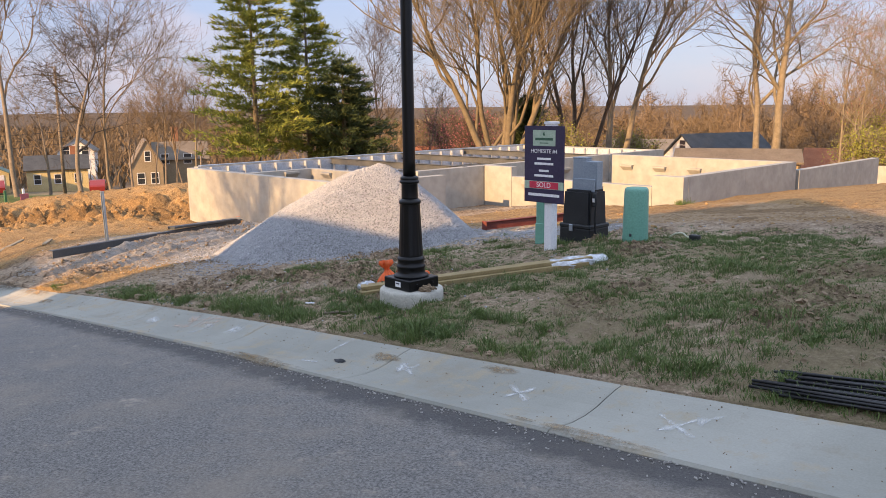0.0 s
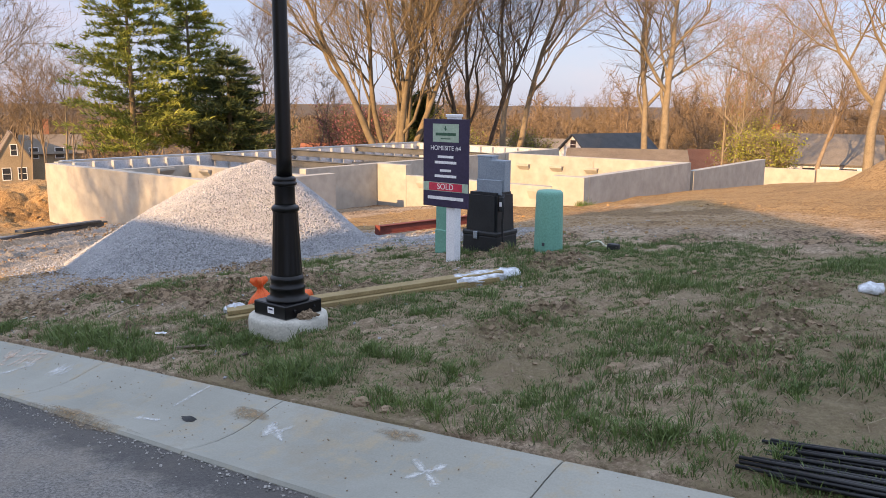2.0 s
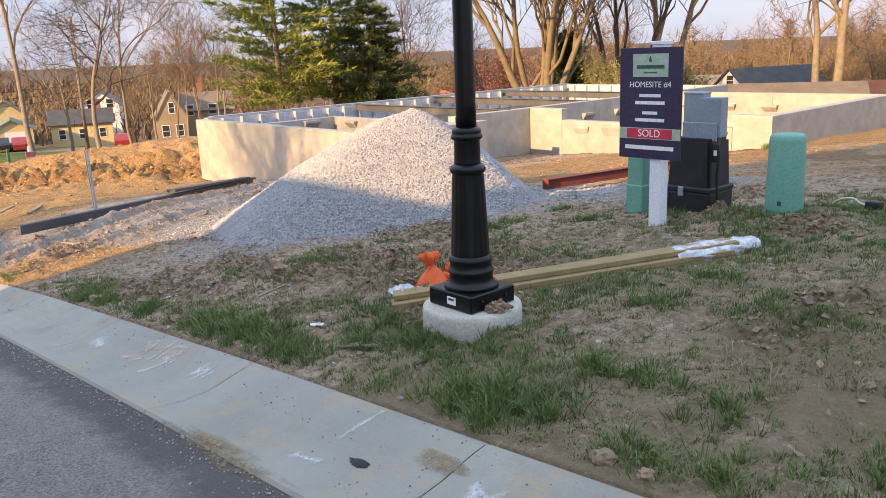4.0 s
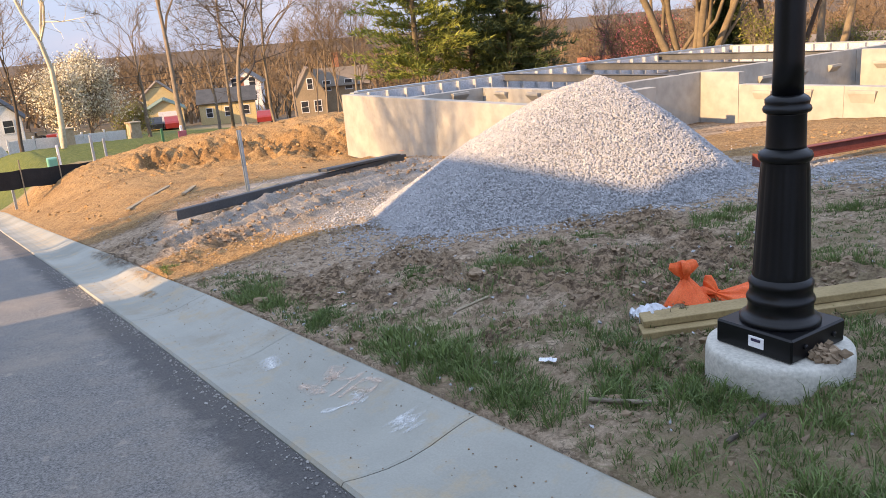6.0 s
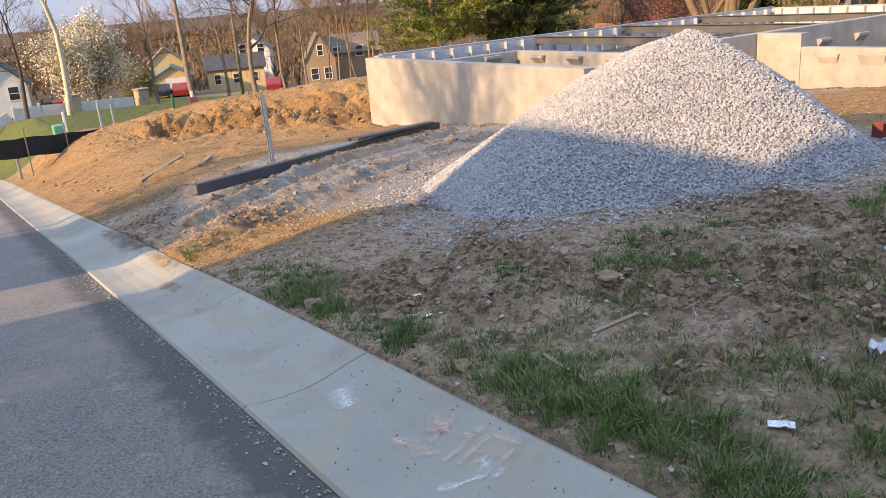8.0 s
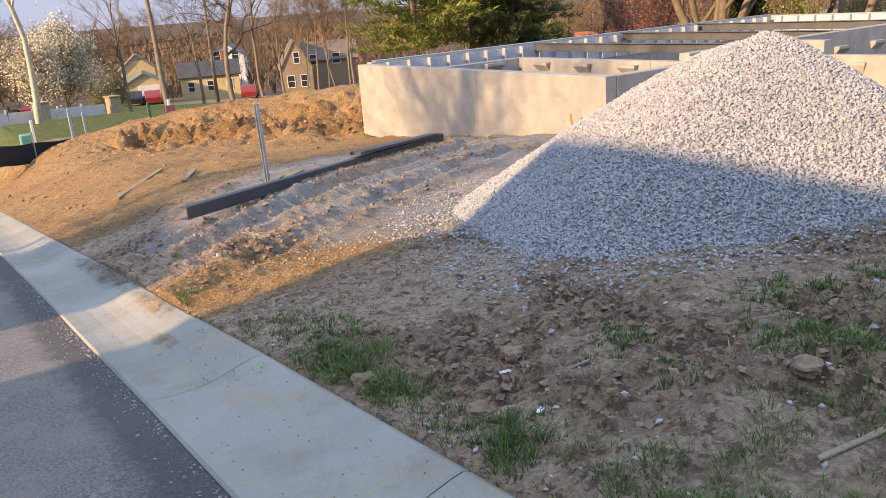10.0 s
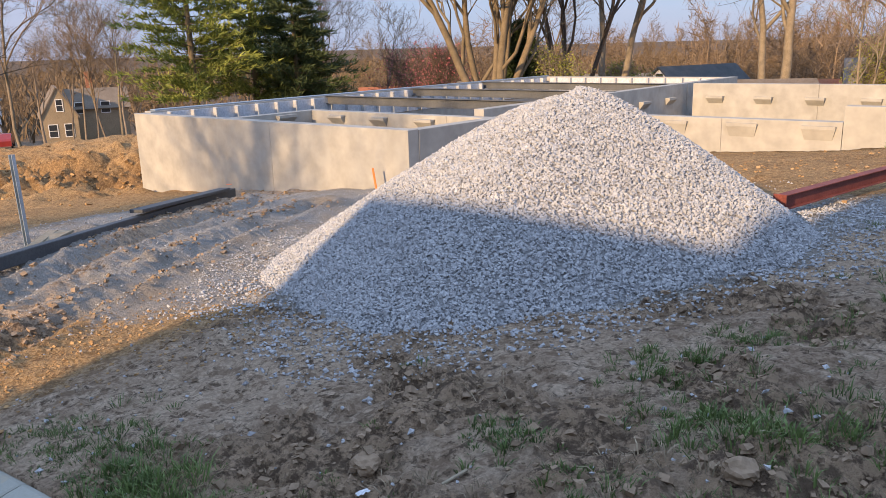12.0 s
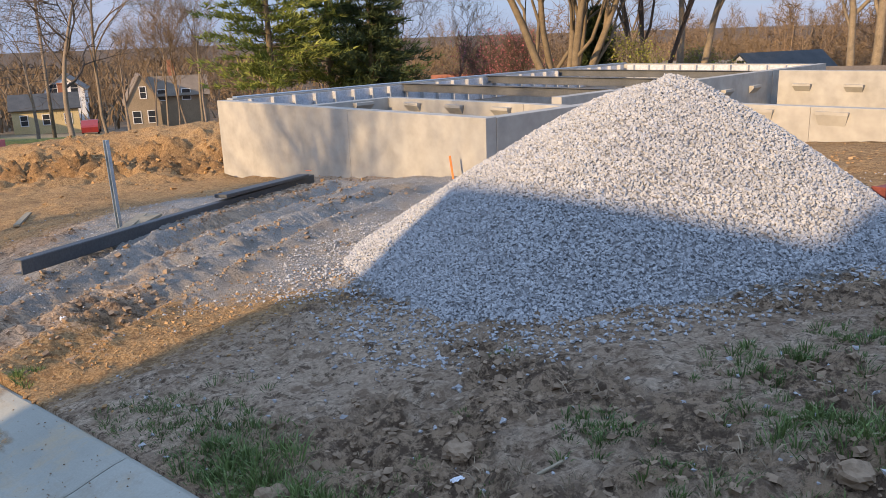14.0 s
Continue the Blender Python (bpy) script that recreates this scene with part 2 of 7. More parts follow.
# soil smeared thin over concrete
for key, name_, c in (("smear_soil", "smeared_soil", (0.34, 0.245, 0.145)), ("smear_dark", "tracked_soil", (0.16, 0.115, 0.075)), ("smear_clay", "smeared_clay", (0.42, 0.27, 0.13))):
    m, nt, b = node_mat(name_)
    b.inputs["Roughness"].default_value = 0.95
    fine = noise_node(nt, coords(nt), 55, 5, 0.7)
    nt.links.new(mix(nt, ramp(nt, fine, 0.35, 0.65), tuple(0.55 * k for k in c), c), b.inputs["Base Color"])
    sp = mix(nt, 0.45, noise_node(nt, coords(nt), 7, 4, 0.7), fine)
    edge = nt.nodes.new("ShaderNodeAttribute")
    edge.attribute_name = "soft"
    nt.links.new(mix(nt, 1.0, ramp(nt, sp, 0.44, 0.58, (0.0, 0.0, 0.0), (0.9, 0.9, 0.9)), edge.outputs["Color"], "MULTIPLY"), b.inputs["Alpha"])
    bump(nt, b, fine, 0.6, 0.01)
    M[key] = m

# sprayed marks: thin, broken by the concrete's grain
for key, name_, c in (("chalk", "white_spray_paint", (0.66, 0.68, 0.68)), ("chalk_pink", "pink_spray_paint", (0.60, 0.47, 0.38))):
    m, nt, b = node_mat(name_)
    b.inputs["Base Color"].default_value, b.inputs["Roughness"].default_value = rgb(c), 0.9
    sp = mix(nt, 0.5, noise_node(nt, coords(nt), 11, 3), noise_node(nt, coords(nt), 60, 3))
    edge = nt.nodes.new("ShaderNodeAttribute")
    edge.attribute_name = "soft"
    nt.links.new(mix(nt, 1.0, ramp(nt, sp, 0.38, 0.60, (0.15, 0.15, 0.15), (0.8, 0.8, 0.8)), edge.outputs["Color"], "MULTIPLY"), b.inputs["Alpha"])
    M[key] = m

# wrapping film: thin, milky, partly clear
film_mat, nt, b = node_mat("plastic_film")
b.inputs["Base Color"].default_value = (0.78, 0.83, 0.90, 1)
b.inputs["Roughness"].default_value = 0.25
pf = noise_node(nt, coords(nt), 22, 4)
nt.links.new(ramp(nt, pf, 0.35, 0.7, (0.45, 0.45, 0.45), (0.92, 0.92, 0.92)), b.inputs["Alpha"])
bump(nt, b, noise_node(nt, coords(nt), 45, 4), 0.6, 0.01)
M["film"] = film_mat

# asphalt: fine aggregate, dusty patches, a darker strip beside the gutter
m, nt, b = node_mat("asphalt")
p = coords(nt)
dust, patch_n, agg = noise_node(nt, p, 0.9, 9, 0.75), noise_node(nt, p, 4.0, 7, 0.75), noise_node(nt, p, 62, 6, 0.85)
col = mix(nt, ramp(nt, agg, 0.40, 0.62), (0.06, 0.058, 0.058), (0.28, 0.268, 0.25))
col = mix(nt, ramp(nt, dust, 0.46, 0.66, (0, 0, 0), (0.7, 0.7, 0.7)), col, (0.25, 0.215, 0.175))
col = mix(nt, ramp(nt, patch_n, 0.60, 0.72), col, (0.33, 0.285, 0.235))
edge_n = nt.nodes.new("ShaderNodeMath")
edge_n.operation = "MULTIPLY_ADD"
sep_y = nt.nodes.new("ShaderNodeSeparateXYZ")
nt.links.new(p, sep_y.inputs[0])
nt.links.new(patch_n, edge_n.inputs[0])
edge_n.inputs[1].default_value = 0.5
off_y = nt.nodes.new("ShaderNodeMath")
off_y.inputs[1].default_value = -3.0
nt.links.new(sep_y.outputs["Y"], off_y.inputs[0])
nt.links.new(off_y.outputs[0], edge_n.inputs[2])
col = mix(nt, ramp(nt, edge_n.outputs[0], 0.49, 0.64, (0, 0, 0), (0.75, 0.75, 0.75)), col, (0.045, 0.044, 0.046))
nt.links.new(col, b.inputs["Base Color"])
b.inputs["Roughness"].default_value = 0.85
bump(nt, b, agg, 0.7, 0.012)
M["asphalt"] = m

# curb concrete: pale broom finish with clay smears
m, nt, b = node_mat("curb_concrete")
p = coords(nt)
big, mid, fine = noise_node(nt, p, 0.7, 5), noise_node(nt, p, 3.2, 6, 0.7), noise_node(nt, p, 90, 2)
col = mix(nt, ramp(nt, big, 0.35, 0.65), (0.212, 0.215, 0.186), (0.318, 0.318, 0.280))
col = mix(nt, ramp(nt, mid, 0.52, 0.68), col, (0.33, 0.27, 0.18))
col = mix(nt, ramp(nt, noise_node(nt, p, 1.7, 7, 0.72), 0.56, 0.70), col, (0.24, 0.215, 0.165))
col = mix(nt, ramp(nt, noise_node(nt, p, 9, 6, 0.75), 0.60, 0.72), col, (0.27, 0.265, 0.24))
col = mix(nt, 0.12, col, ramp(nt, fine, 0.3, 0.7, (0.20, 0.20, 0.18), (0.46, 0.46, 0.42)))
nt.links.new(col, b.inputs["Base Color"])
b.inputs["Roughness"].default_value = 0.85
bump(nt, b, fine, 0.25, 0.004)
M["curb"] = m

# ground: brown soil, orange clay, gravel wash and turf, blended by what lies there
m, nt, b = node_mat("bare_ground")
p = coords(nt)
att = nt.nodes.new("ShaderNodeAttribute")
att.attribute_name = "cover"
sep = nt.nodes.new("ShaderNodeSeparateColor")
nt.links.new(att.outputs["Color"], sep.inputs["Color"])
n1, n2, n3, n4, n5 = noise_node(nt, p, 0.8, 6, 0.65), noise_node(nt, p, 5, 6, 0.7), noise_node(nt, p, 36, 6, 0.75), noise_node(nt, p, 14, 6, 0.75), noise_node(nt, p, 75, 4, 0.75)
vor = nt.nodes.new("ShaderNodeTexVoronoi")
vor.feature = "DISTANCE_TO_EDGE"
vor.inputs["Scale"].default_value = 11.0
warp = nt.nodes.new("ShaderNodeVectorMath")
warp.operation = "MULTIPLY_ADD"
nt.links.new(n4, warp.inputs[0])
warp.inputs[1].default_value = (0.12, 0.12, 0.12)
nt.links.new(p, warp.inputs[2])
nt.links.new(warp.outputs[0], vor.inputs["Vector"])
cracks = mix(nt, 1.0, ramp(nt, vor.outputs["Distance"], 0.02, 0.07, (0.6, 0.6, 0.6), (0, 0, 0)), ramp(nt, n2, 0.50, 0.62), "MULTIPLY")
n6 = noise_node(nt, p, 8, 5, 0.7)
soil = mix(nt, ramp(nt, n1, 0.40, 0.60), (0.36, 0.258, 0.174), (0.55, 0.415, 0.297))
soil = mix(nt, ramp(nt, n2, 0.50, 0.60), soil, (0.68, 0.53, 0.39))
# dark low end follows the bump: shade painted into the hollows
soil = mix(nt, 0.35, soil, ramp(nt, n3, 0.42, 0.58, (0.10, 0.068, 0.044), (0.64, 0.495, 0.36)))
soil = mix(nt, ramp(nt, n6, 0.53, 0.60, (0, 0, 0), (0.7, 0.7, 0.7)), soil, (0.20, 0.134, 0.085))
soil = mix(nt, ramp(nt, n4, 0.54, 0.60, (0, 0, 0), (0.85, 0.85, 0.85)), soil, (0.095, 0.063, 0.040))
# broken soil: damp brown, its light-dark contrast standing in for shade among clods
damp_shade = mix(nt, ramp(nt, n4, 0.44, 0.56), (0.085, 0.055, 0.035), (0.48, 0.345, 0.228))
soil = mix(nt, ramp(nt, mix(nt, 0.45, att.outputs["Alpha"], n2), 0.42, 0.64, (0, 0, 0), (0.85, 0.85, 0.85)), soil, damp_shade)
soil = mix(nt, cracks, soil, (0.05, 0.036, 0.025))
clay = mix(nt, ramp(nt, n1, 0.35, 0.65), (0.36, 0.22, 0.095), (0.52, 0.34, 0.16))
clay = mix(nt, 0.6, clay, ramp(nt, n3, 0.42, 0.58, (0.13, 0.072, 0.032), (0.54, 0.36, 0.185)))
clay = mix(nt, ramp(nt, n6, 0.53, 0.60, (0, 0, 0), (0.6, 0.6, 0.6)), clay, (0.17, 0.098, 0.045))
clay = mix(nt, ramp(nt, n4, 0.55, 0.65), clay, (0.17, 0.095, 0.045))
# clay coloured darker where broken, standing in for shadows on the dug bank
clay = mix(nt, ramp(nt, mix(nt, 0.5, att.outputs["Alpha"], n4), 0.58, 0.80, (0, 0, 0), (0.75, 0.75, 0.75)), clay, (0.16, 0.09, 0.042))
grav = mix(nt, ramp(nt, n5, 0.36, 0.64), (0.16, 0.152, 0.14), (0.48, 0.46, 0.43))
grav = mix(nt, ramp(nt, n1, 0.45, 0.7), grav, (0.24, 0.20, 0.155))
turf = mix(nt, ramp(nt, n4, 0.35, 0.65), (0.19, 0.150, 0.085), (0.37, 0.295, 0.185))


def breakup(chan, amount):
    a = nt.nodes.new("ShaderNodeMath")
    a.operation = "MULTIPLY_ADD"
    nt.links.new(n4, a.inputs[0])
    a.inputs[1].default_value = amount
    nt.links.new(chan, a.inputs[2])
    return ramp(nt, a.outputs[0], 0.35 + amount / 2, 0.65 + amount / 2)


col = mix(nt, breakup(sep.outputs["Red"], 0.8), soil, clay)
col = mix(nt, breakup(sep.outputs["Green"], 1.0), col, grav)
col = mix(nt, breakup(sep.outputs["Blue"], 0.9), col, turf)
col = mix(nt, ramp(nt, sep.outputs["Blue"], 0.84, 0.95), col, mix(nt, ramp(nt, n2, 0.4, 0.6), (0.075, 0.105, 0.030), (0.15, 0.17, 0.055)))
wood_att = nt.nodes.new("ShaderNodeAttribute")
wood_att.attribute_name = "woodland"
col = mix(nt, wood_att.outputs["Fac"], col, mix(nt, ramp(nt, n1, 0.4, 0.6), (0.075, 0.052, 0.033), (0.15, 0.105, 0.066)))
nt.links.new(col, b.inputs["Base Color"])
b.inputs["Roughness"].default_value = 0.95
b.inputs["Specular IOR Level"].default_value = 0.2
hsum = mix(nt, 0.5, n3, n4)
bump(nt, b, hsum, 1.0, 0.09)
M["ground"] = m


# ---- building helpers ----
def mesh_data(name, verts, faces, mats):
    me = bpy.data.meshes.new(name)
    me.from_pydata([tuple(v) for v in verts], [], faces)
    for mm in mats if isinstance(mats, (list, tuple)) else [mats]:
        me.materials.append(mm)
    me.update()
    return me


def thing(name, loc=(0, 0, 0), label="", category="", group="", kind="", rz=0):
    """An Empty at the base of a thing."""
    ob = new(name)
    ob.empty_display_size = 0.1
    ob.matrix_world = pose(*loc, 0, 0, rz)
    return tagged(ob, label, category, group, kind)


def hang(ob, parent, label=""):
    if parent is not None:
        ob.parent = parent
    if label:
        ob["label"] = label
    return ob


def smooth_by(ob, on=True):
    ob.data.polygons.foreach_set("use_smooth", [on] * len(ob.data.polygons))
    return ob


def part(name, bm, material, parent, label=""):
    """One bmesh as one mesh object under a thing or a part."""
    me = bpy.data.meshes.new(name)
    bm.to_mesh(me)
    bm.free()
    me.materials.append(material)
    return hang(new(name, me), parent, label)


def piece(name, verts, faces, material, parent=None, label="", smooth=False):
    ob = hang(new(name, mesh_data(name, verts, faces, material)), parent, label)
    return smooth_by(ob) if smooth else ob


def box(size, at=(0, 0, 0), bevel=0.0, m=None, segs=1):
    """A bmesh box of that size centred at a place, its edges rounded."""
    bm = bmesh.new()
    bmesh.ops.create_cube(bm, size=1.0)
    bmesh.ops.scale(bm, vec=size, verts=bm.verts)
    if bevel:
        bmesh.ops.bevel(bm, geom=bm.edges[:], offset=bevel, segments=segs, affect="EDGES", profile=0.6)
    if m is not None:
        bmesh.ops.transform(bm, matrix=m, verts=bm.verts)
    bmesh.ops.translate(bm, vec=at, verts=bm.verts)
    return bm


def joined(*bms):
    out = bmesh.new()
    for k in bms:
        me = bpy.data.meshes.new("tmp")
        k.to_mesh(me)
        k.free()
        out.from_mesh(me)
        bpy.data.meshes.remove(me)
    return out


def lathe(profile, n=28, at=(0, 0, 0)):
    """A solid of revolution: rows of (radius, height)."""
    verts, faces = [], []
    for r, z in profile:
        for k in range(n):
            a = 2 * math.pi * k / n
            verts.append((at[0] + r * math.cos(a), at[1] + r * math.sin(a), at[2] + z))
    for i in range(len(profile) - 1):
        for k in range(n):
            k2 = (k + 1) % n
            faces.append((i * n + k, i * n + k2, (i + 1) * n + k2, (i + 1) * n + k))
    faces.append(tuple(range(n))[::-1])
    faces.append(tuple((len(profile) - 1) * n + k for k in range(n)))
    return verts, faces


def tube_into(verts, faces, pts, radii, n=5, cap=True):
    """A tapered tube along points, added to lists."""
    pts = [Vector(p) for p in pts]
    start = len(verts)
    for i, p in enumerate(pts):
        d = (pts[min(i + 1, len(pts) - 1)] - pts[max(i - 1, 0)]).normalized()
        side = d.cross(Vector((0.31, 0.17, 1.0)) if abs(d.z) < 0.9 else Vector((1, 0.2, 0))).normalized()
        up = side.cross(d)
        for k in range(n):
            a = 2 * math.pi * k / n
            v = p + radii[i] * (math.cos(a) * side + math.sin(a) * up)
            verts.append((v.x, v.y, v.z))
    for i in range(len(pts) - 1):
        for k in range(n):
            k2 = (k + 1) % n
            faces.append((start + i * n + k, start + i * n + k2, start + (i + 1) * n + k2, start + (i + 1) * n + k))
    if cap:
        faces.append(tuple(start + k for k in range(n))[::-1])
        faces.append(tuple(start + (len(pts) - 1) * n + k for k in range(n)))


def big_mesh(name, verts, tris, material):
    """A mesh from arrays of vertices and triangles, for many small pieces."""
    me = bpy.data.meshes.new(name)
    verts, tris = np.asarray(verts, np.float32), np.asarray(tris, np.int32)
    me.vertices.add(len(verts))
    me.vertices.foreach_set("co", verts.ravel())
    me.loops.add(tris.size)
    me.loops.foreach_set("vertex_index", tris.ravel())
    me.polygons.add(len(tris))
    me.polygons.foreach_set("loop_start", np.arange(0, tris.size, 3, dtype=np.int32))
    me.polygons.foreach_set("loop_total", np.full(len(tris), 3, np.int32))
    me.materials.append(material)
    me.update(calc_edges=True)
    me.validate()
    me.shade_flat()
    return me


CUBE_V = np.array([(-1, -1, -1), (1, -1, -1), (1, 1, -1), (-1, 1, -1), (-1, -1, 1), (1, -1, 1), (1, 1, 1), (-1, 1, 1)], float) * 0.5
CUBE_T = np.array([(0, 2, 1), (0, 3, 2), (4, 5, 6), (4, 6, 7), (0, 1, 5), (0, 5, 4), (1, 2, 6), (1, 6, 5), (2, 3, 7), (2, 7, 6), (3, 0, 4), (3, 4, 7)])


OCTA_V = np.array([(1, 0, 0), (0, 1, 0), (-1, 0, 0), (0, -1, 0), (0, 0, 1), (0, 0, -1)], float) * 0.62
OCTA_T = np.array([(0, 1, 4), (1, 2, 4), (2, 3, 4), (3, 0, 4), (1, 0, 5), (2, 1, 5), (3, 2, 5), (0, 3, 5)])


def stones(name, places, sizes, material, rng, flat=0.75, crushed=False):
    """Many rough, angular stones as one mesh; crushed: sharp eight-sided chips."""
    n = len(places)
    form_v, form_t = (OCTA_V, OCTA_T) if crushed else (CUBE_V, CUBE_T)
    k = len(form_v)
    v = np.repeat(form_v[None], n, 0) * rng.uniform(0.55, 1.15, (n, k, 1))
    v += rng.uniform(-0.12, 0.12, v.shape)
    q = rng.normal(size=(n, 4))
    q /= np.linalg.norm(q, axis=1, keepdims=True)
    w, x, y, z = q.T
    R = np.stack([1 - 2 * (y * y + z * z), 2 * (x * y - z * w), 2 * (x * z + y * w), 2 * (x * y + z * w), 1 - 2 * (x * x + z * z), 2 * (y * z - x * w), 2 * (x * z - y * w), 2 * (y * z + x * w), 1 - 2 * (x * x + y * y)], 1).reshape(n, 3, 3)
    v = np.einsum("nij,nkj->nki", R, v * rng.uniform(0.6, 1.2, (n, 1, 3)))
    v[..., 2] *= flat
    v = v * np.asarray(sizes)[:, None, None] + np.asarray(places)[:, None]
    t = (form_t[None] + k * np.arange(n)[:, None, None]).reshape(-1, 3)
    return big_mesh(name, v.reshape(-1, 3), t, material)


def blades(name, places, heights, widths, material, rng, lean=0.5):
    """Many bent grass blades, three triangles each, as one mesh."""
    n = len(places)
    a = rng.uniform(0, 2 * np.pi, n)
    side = np.stack([-np.sin(a), np.cos(a), 0 * a], 1) * (np.asarray(widths) / 2)[:, None]
    b = rng.uniform(0, 2 * np.pi, n)
    bend = np.stack([np.cos(b), np.sin(b), 0 * b], 1) * (np.asarray(heights) * rng.uniform(0.1, lean, n))[:, None]
    up = np.stack([0 * a, 0 * a, np.asarray(heights)], 1)
    p = np.asarray(places)
    v = np.stack([p - side, p + side, p + up * 0.55 + bend * 0.35 - side * 0.8, p + up * 0.55 + bend * 0.35 + side * 0.8, p + up * 0.92 + bend], 1)
    t = (np.array([(0, 1, 3), (0, 3, 2), (2, 3, 4)])[None] + 5 * np.arange(n)[:, None, None]).reshape(-1, 3)
    return big_mesh(name, v.reshape(-1, 3), t, material)

# ---- terrain ----
def vnoise(x, y, seed=0):
    """Smooth value noise on arrays, 0 to 1."""
    xi, yi = np.floor(x).astype(np.int64), np.floor(y).astype(np.int64)
    fx, fy = x - xi, y - yi
    fx, fy = fx * fx * (3 - 2 * fx), fy * fy * (3 - 2 * fy)

    def h(i, j):
        k = (i * 374761393 + j * 668265263 + seed * 974711) & 0x7FFFFFFF
        k = ((k ^ (k >> 13)) * 1274126177) & 0x7FFFFFFF
        return ((k ^ (k >> 16)) & 0xFFFF) / 65535.0

    return (h(xi, yi) * (1 - fx) + h(xi + 1, yi) * fx) * (1 - fy) + (h(xi, yi + 1) * (1 - fx) + h(xi + 1, yi + 1) * fx) * fy


def fbm(x, y, scale, octaves=4, seed=0):
    out, amp, tot = 0.0, 1.0, 0.0
    for o in range(octaves):
        out, tot = out + amp * vnoise(x * scale, y * scale, seed + o), tot + amp
        scale, amp = scale * 2.03, amp * 0.5
    return out / tot


def step01(a, b, x):
    t = np.clip((x - a) / (b - a), 0, 1)
    return t * t * (3 - 2 * t)


def near_line(x, y, ax, ay, bx, by):
    """Distance to a stretch, and how far along it."""
    t = np.clip(((x - ax) * (bx - ax) + (y - ay) * (by - ay)) / ((bx - ax) ** 2 + (by - ay) ** 2), 0, 1)
    return np.hypot(x - ax - t * (bx - ax), y - ay - t * (by - ay)), t


def street(x):
    """Height of the back of the curb along the street."""
    return np.interp(x, [-400, -120, -50, -35.6, -26, -17.5, -14.9, -12.1, -10.5, -8.3, -6, -4, 0, 20, 60], [-12, -10, -5.4, -3.44, -2.33, -1.29, -0.96, -0.65, -0.45, -0.21, 0.03, 0.215, 0.6, 2.2, 3.2])


def lot(x):
    """Height of the lot just behind the curb's bank."""
    return np.interp(x, [-400, -120, -95, -70, -53, -43, -33, -24, -17, -13, -10.5, -8.3, -6, -4, 0, 20, 60], [-9, -8, -6.8, -5, -3.2, -2.85, -2.25, -1.75, -0.98, -0.68, -0.45, -0.21, 0.03, 0.215, 0.6, 2.2, 3.2])


def lay(x, y):
    """Large form of the ground, without its roughness."""
    x, y = np.asarray(x, float), np.asarray(y, float)
    e = step01(4.3, 7.0, y)
    z = street(x) * (1 - e) + lot(x) * e + np.interp(y, [4.3, 4.9, 5.6, 8, 10, 14, 18.6, 25, 33, 40, 60, 90, 140], [0, 0.05, 0.11, 0.16, 0.12, 0.0, -0.12, -0.3, -0.7, -1.2, -2.6, -4.6, -6.5])
    z = np.maximum(z, -9.0 + 0 * z)
    r = np.hypot(x + 10, y - 5)
    z = z + np.clip(r - 140, 0, 500) * 0.012 * step01(-20, 30, y + 0.15 * np.abs(x))
    # clay bank left from digging, beside the far end of the foundation
    d, t = near_line(x, y, -25.5, 15.6, -36, 7.2)
    amp = np.interp(t, [0, 0.2, 0.4, 0.55, 0.62, 0.8, 0.97, 1.0], [1.2, 1.23, 1.08, 0.90, 0.80, 0.52, 0.06, 0.03])
    z = z + amp * np.exp(-(d / 2.6) ** 2)
    # heap of clay beyond the garage
    z = z + 2.4 * np.clip(1 - np.hypot(x + 1.6, y - 26.5) / 4.3, 0, 1)
    # soft hummock between the lamp and the gravel
    z = z + 0.10 * np.exp(-(((x + 7.5) / 1.1) ** 2 + ((y - 5.7) / 0.9) ** 2)) + 0.12 * np.exp(-(((x + 4.6) / 1.2) ** 2 + ((y - 8.4) / 0.9) ** 2))
    # wheel ruts across the entrance
    for rx in (-12.6, -13.9, -14.6):
        d, t = near_line(x, y, rx, 4.6, rx - 3.3, 10.8)
        z = z - 0.07 * np.exp(-(d / 0.15) ** 2) + 0.06 * np.exp(-((d - 0.33) / 0.13) ** 2)
    return z


FOUND_TOP = 0.15
PITS = ((-23.85, -15.7, 12.5, 15.6), (-23.85, -16.8, 15.6, 28.9), (-16.6, -10.0, 18.8, 25.3))


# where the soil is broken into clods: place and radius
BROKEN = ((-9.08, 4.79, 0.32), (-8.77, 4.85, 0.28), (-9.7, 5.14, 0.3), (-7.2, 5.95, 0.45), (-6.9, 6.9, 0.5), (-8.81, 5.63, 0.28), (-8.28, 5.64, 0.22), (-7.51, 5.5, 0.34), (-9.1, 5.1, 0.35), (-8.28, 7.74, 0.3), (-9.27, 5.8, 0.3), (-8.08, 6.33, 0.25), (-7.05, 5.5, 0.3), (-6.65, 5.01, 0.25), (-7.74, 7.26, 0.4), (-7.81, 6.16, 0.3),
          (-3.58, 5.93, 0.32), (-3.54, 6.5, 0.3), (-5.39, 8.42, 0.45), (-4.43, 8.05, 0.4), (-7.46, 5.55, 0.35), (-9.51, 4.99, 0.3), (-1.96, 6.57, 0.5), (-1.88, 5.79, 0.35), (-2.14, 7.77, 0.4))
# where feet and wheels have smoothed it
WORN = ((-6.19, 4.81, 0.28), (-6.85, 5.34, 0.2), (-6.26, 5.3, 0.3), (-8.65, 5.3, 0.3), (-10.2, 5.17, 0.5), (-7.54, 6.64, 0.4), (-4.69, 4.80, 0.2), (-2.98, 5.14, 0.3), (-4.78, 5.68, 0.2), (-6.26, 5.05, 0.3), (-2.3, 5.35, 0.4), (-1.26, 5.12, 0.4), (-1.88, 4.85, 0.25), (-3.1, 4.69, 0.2))


